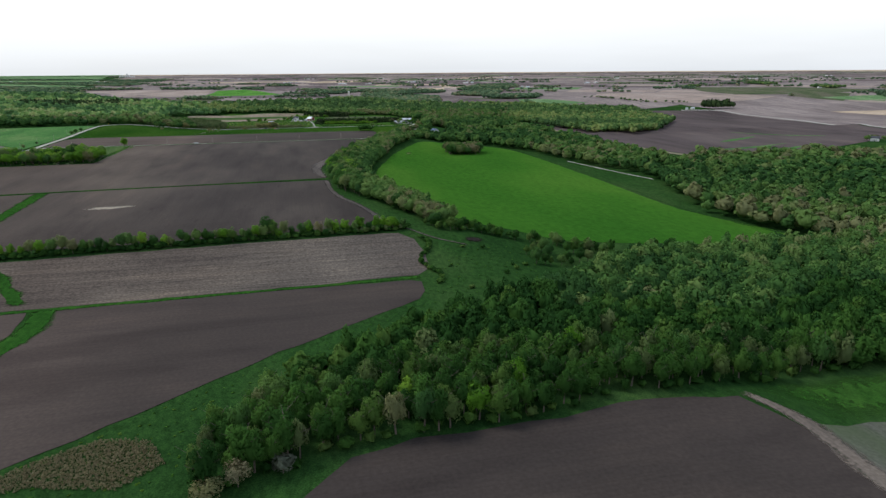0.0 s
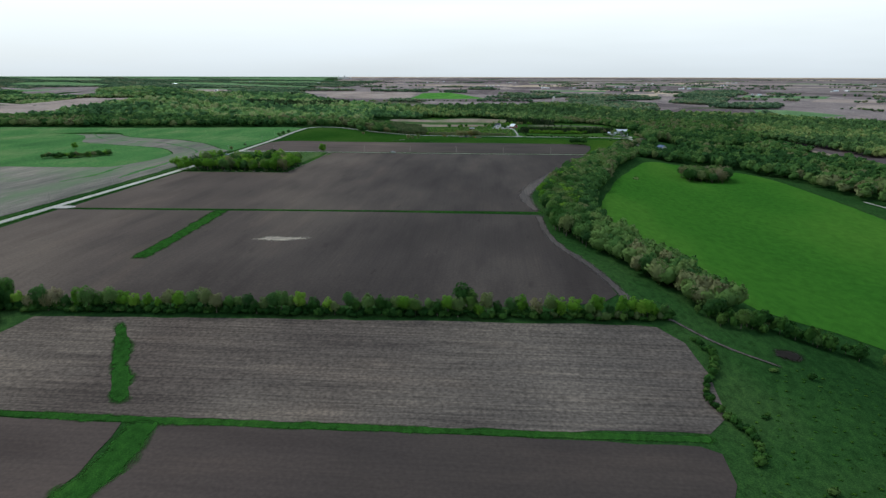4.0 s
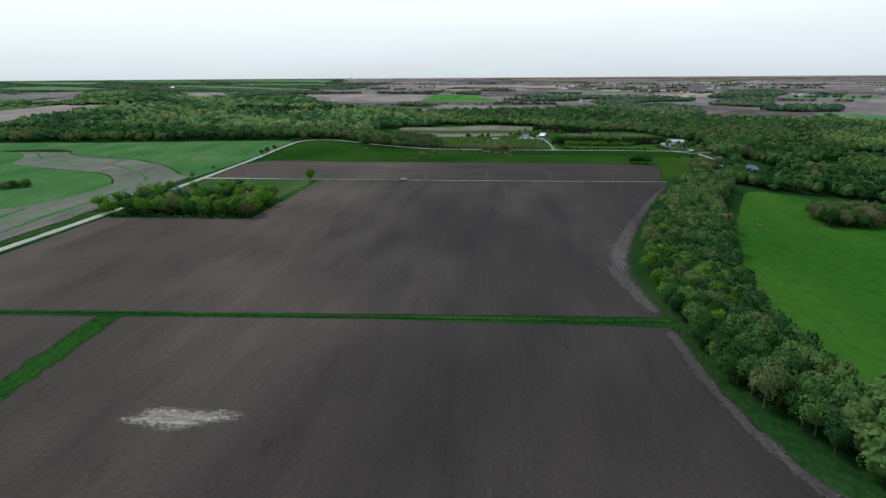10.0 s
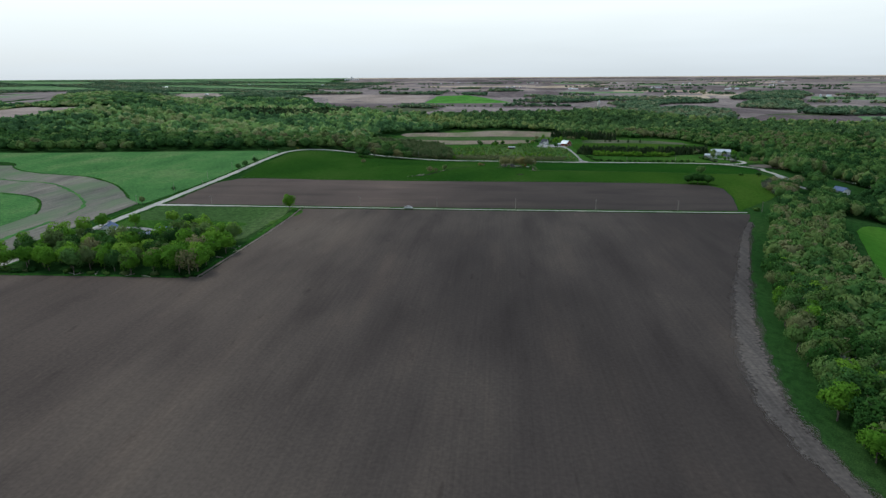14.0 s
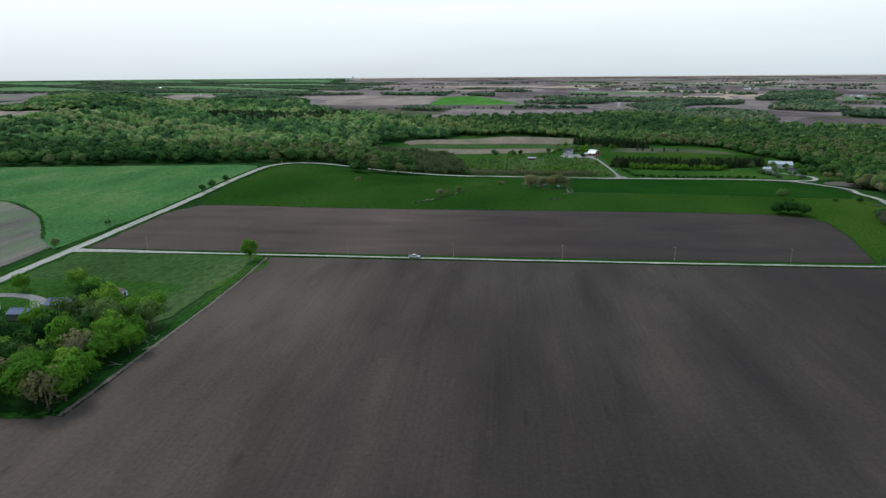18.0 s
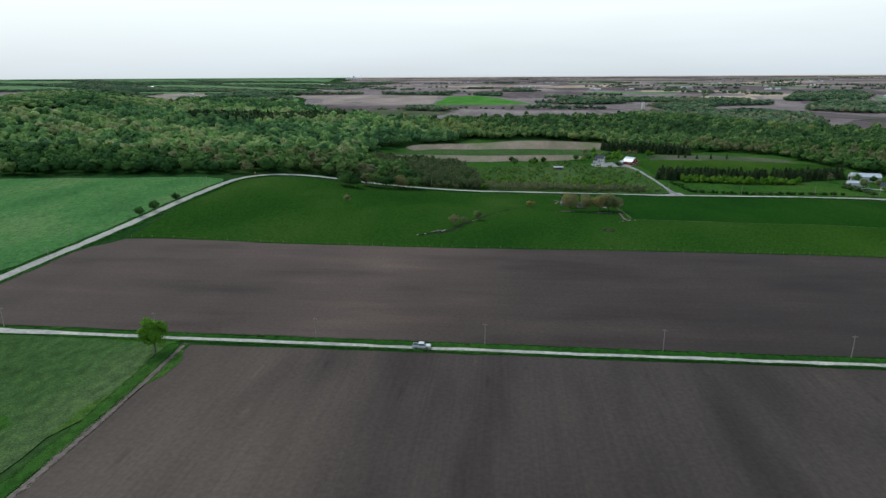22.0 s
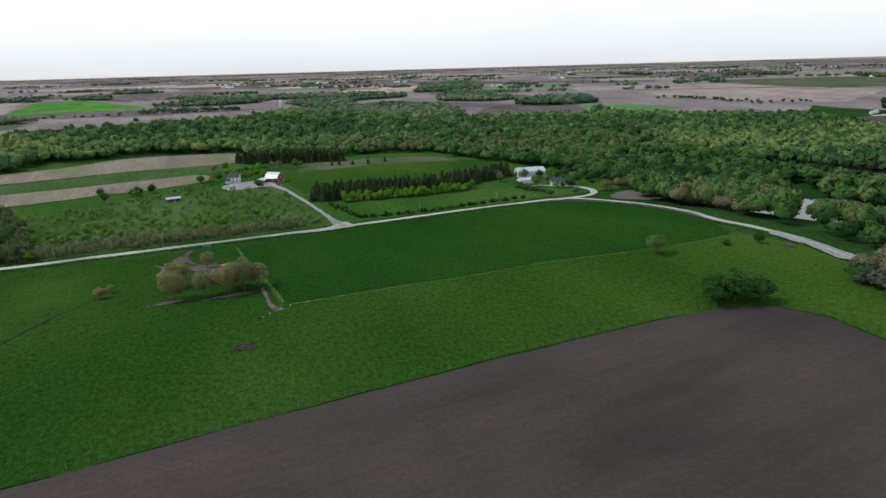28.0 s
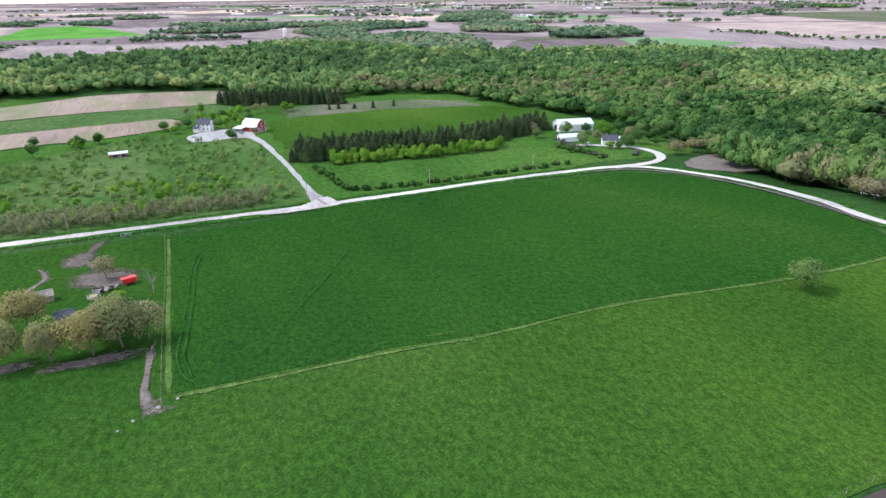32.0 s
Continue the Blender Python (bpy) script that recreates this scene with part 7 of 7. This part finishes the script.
feeder = stand("bale_feeder", -42, 1156, 0, "grey hay feeder ring on trampled ground", "feeder")
for h in (0.3, 0.7, 1.1):
    for k in range(10):
        a, b = k * 0.6283, (k + 1) * 0.6283
        if h == 0.3:
            part("bar", Shape().tube((math.cos(a) * 1.8, math.sin(a) * 1.8, 0), (math.cos(a) * 1.6, math.sin(a) * 1.6, 1.1), 0.03, 0.03, 5), CHROME, feeder)
    s = Shape()
    for k in range(16):
        a, b = k * 0.3927, (k + 1) * 0.3927
        s.tube((math.cos(a) * 1.75, math.sin(a) * 1.75, h), (math.cos(b) * 1.75, math.sin(b) * 1.75, h), 0.04, 0.04, 5)
    part("hoop", s, CHROME, feeder)
part("hay", Shape().tube((0, 0, 0), (0, 0, 0.9), 1.4, 1.1, 12), DRYHAY, feeder)


# ---- vehicles and machines ----
def wheels(root, xs, ys, r, w=0.24):
    for x in xs:
        for y in ys:
            t = part("wheel", Shape().tube((x, y - w / 2, r), (x, y + w / 2, r), r, r, 16), BLACK, root)
            part("rim", Shape().tube((x, y - w / 2 - 0.01, r), (x, y + w / 2 + 0.01, r), r * 0.6, r * 0.6, 12), CHROME, t)


def pickup(x, y, turn):
    root = stand("pickup_truck", x, y, turn, "white crew cab pickup truck on a lane", "truck", sink=-0.22)
    part("lower_body", Shape().prism([(-2.85, 0.5), (2.8, 0.45), (2.9, 0.8), (2.8, 1.08), (1.35, 1.16), (-2.85, 1.12)], -0.96, 0.96), PAINT_WHITE, root)
    part("cab", Shape().prism([(-1.1, 1.1), (1.4, 1.14), (0.75, 1.82), (0.3, 1.88), (-0.85, 1.86), (-1.05, 1.72)], -0.84, 0.84), PAINT_WHITE, root)
    part("windshield", Shape().prism([(1.38, 1.18), (1.42, 1.2), (0.8, 1.82), (0.76, 1.8)], -0.74, 0.74), GLASS, root)
    part("rear_window", Shape().prism([(-1.12, 1.25), (-1.08, 1.25), (-1.02, 1.7), (-1.08, 1.7)], -0.7, 0.7), GLASS, root)
    for s in (-1, 1):
        for a, b in ((-0.95, -0.1), (0.0, 0.95)):
            part("side_window", Shape().prism([(a, 1.2), (b + 0.15, 1.2), (b - 0.05 if b > 0 else b, 1.7), (a, 1.7)], s * 0.845 - 0.01, s * 0.845 + 0.01), GLASS, root)
        part("bed_side", Shape().box(-2.85, s * 0.96 - (0.1 if s > 0 else 0), 1.1, -1.12, s * 0.96 + (0.1 if s < 0 else 0), 1.36), PAINT_WHITE, root)
        part("mirror", Shape().box(0.85, s * 1.05 - 0.12, 1.2, 1.0, s * 1.05 + 0.12, 1.42), BLACK, root)
        part("headlight", Shape().box(2.8, s * 0.7 - 0.18, 0.82, 2.9, s * 0.7 + 0.18, 1.0), CHROME, root)
        part("tail_light", Shape().box(-2.9, s * 0.85 - 0.08, 0.8, -2.84, s * 0.85 + 0.08, 1.1), RED_PAINT, root)
    part("tailgate", Shape().box(-2.9, -0.94, 0.65, -2.82, 0.94, 1.36), PAINT_WHITE, root)
    part("truck_bed", Shape().box(-2.8, -0.86, 1.12, -1.14, 0.86, 1.16), BLACK, root)
    part("front_bumper", Shape().box(2.82, -0.95, 0.42, 3.0, 0.95, 0.66), CHROME, root)
    part("rear_bumper", Shape().box(-3.02, -0.95, 0.45, -2.86, 0.95, 0.66), CHROME, root)
    wheels(root, (-1.75, 1.85), (-0.84, 0.84), 0.4)


def car(x, y, turn, paint, label):
    root = stand("car", x, y, turn, label, "car", "parked cars", sink=-0.2)
    part("body", Shape().prism([(-2.2, 0.4), (2.2, 0.38), (2.25, 0.7), (1.2, 0.95), (-2.1, 0.98), (-2.25, 0.75)], -0.88, 0.88), paint, root)
    part("cabin", Shape().prism([(-1.9, 0.97), (1.1, 0.95), (0.4, 1.45), (-1.3, 1.48)], -0.76, 0.76), GLASS, root)
    part("car_roof", Shape().prism([(-1.35, 1.46), (0.42, 1.44), (0.3, 1.52), (-1.2, 1.54)], -0.74, 0.74), paint, root)
    wheels(root, (-1.4, 1.4), (-0.78, 0.78), 0.32, 0.2)


pickup(-128, 886.6, 0)
car(0, 1407, 5, PAINT_WHITE, "white car parked on a gravel farmyard")
car(23, 1417, 25, PAINT_WHITE, "white car parked beside a farmyard lawn")
car(30, 1406, 100, PAINT_GREY, "dark car parked under a lean-to")
car(-270, 811, 30, PAINT_GREY, "grey car parked on a farmhouse drive")
car(216, 1268, 70, PAINT_WHITE, "white car parked beside a cottage")
wagon = stand("feed_wagon", -33, 1165, 20, "bright red feed wagon on trampled ground", "wagon")
part("hopper", Shape().prism([(-1.6, 0.8), (1.6, 0.8), (2.2, 2.3), (-2.2, 2.3)], -1.1, 1.1), RED_PAINT, wagon)
part("tongue", Shape().tube((1.6, 0, 0.7), (3.4, 0, 0.4), 0.08, 0.06), RED_PAINT, wagon)
part("chassis", Shape().box(-1.8, -0.8, 0.55, 1.8, 0.8, 0.8), BLACK, wagon)
wheels(wagon, (-1.3, 1.3), (-0.95, 0.95), 0.42, 0.3)
tank = stand("water_trough", -30, 1141, 30, "white water trough beside a fence", "trough")
part("basin", Shape().box(-1.5, -0.6, 0, 1.5, 0.6, 0.6), WHITE, tank)
part("water", Shape().box(-1.4, -0.5, 0.55, 1.4, 0.5, 0.62), WATER, tank)

# drill tracks left in the crop
for line in ([(-8, 1192), (-12, 1187), (-15, 1167), (-17, 1139), (-19, 1115), (-20.5, 1100), (-20, 1091), (-18, 1086)], [(-7, 1189), (-10.5, 1185), (-13.5, 1167), (-15.5, 1139), (-17.5, 1114), (-19, 1099), (-18, 1089)], [(38, 1165), (20, 1131), (7, 1110), (0, 1097), (-4, 1092)]):
    ribbon("wheel_track", line, 0.22, TRACKED, 0.3, "faint wheel track pressed into young crop", "track", 0.08, 0.0)
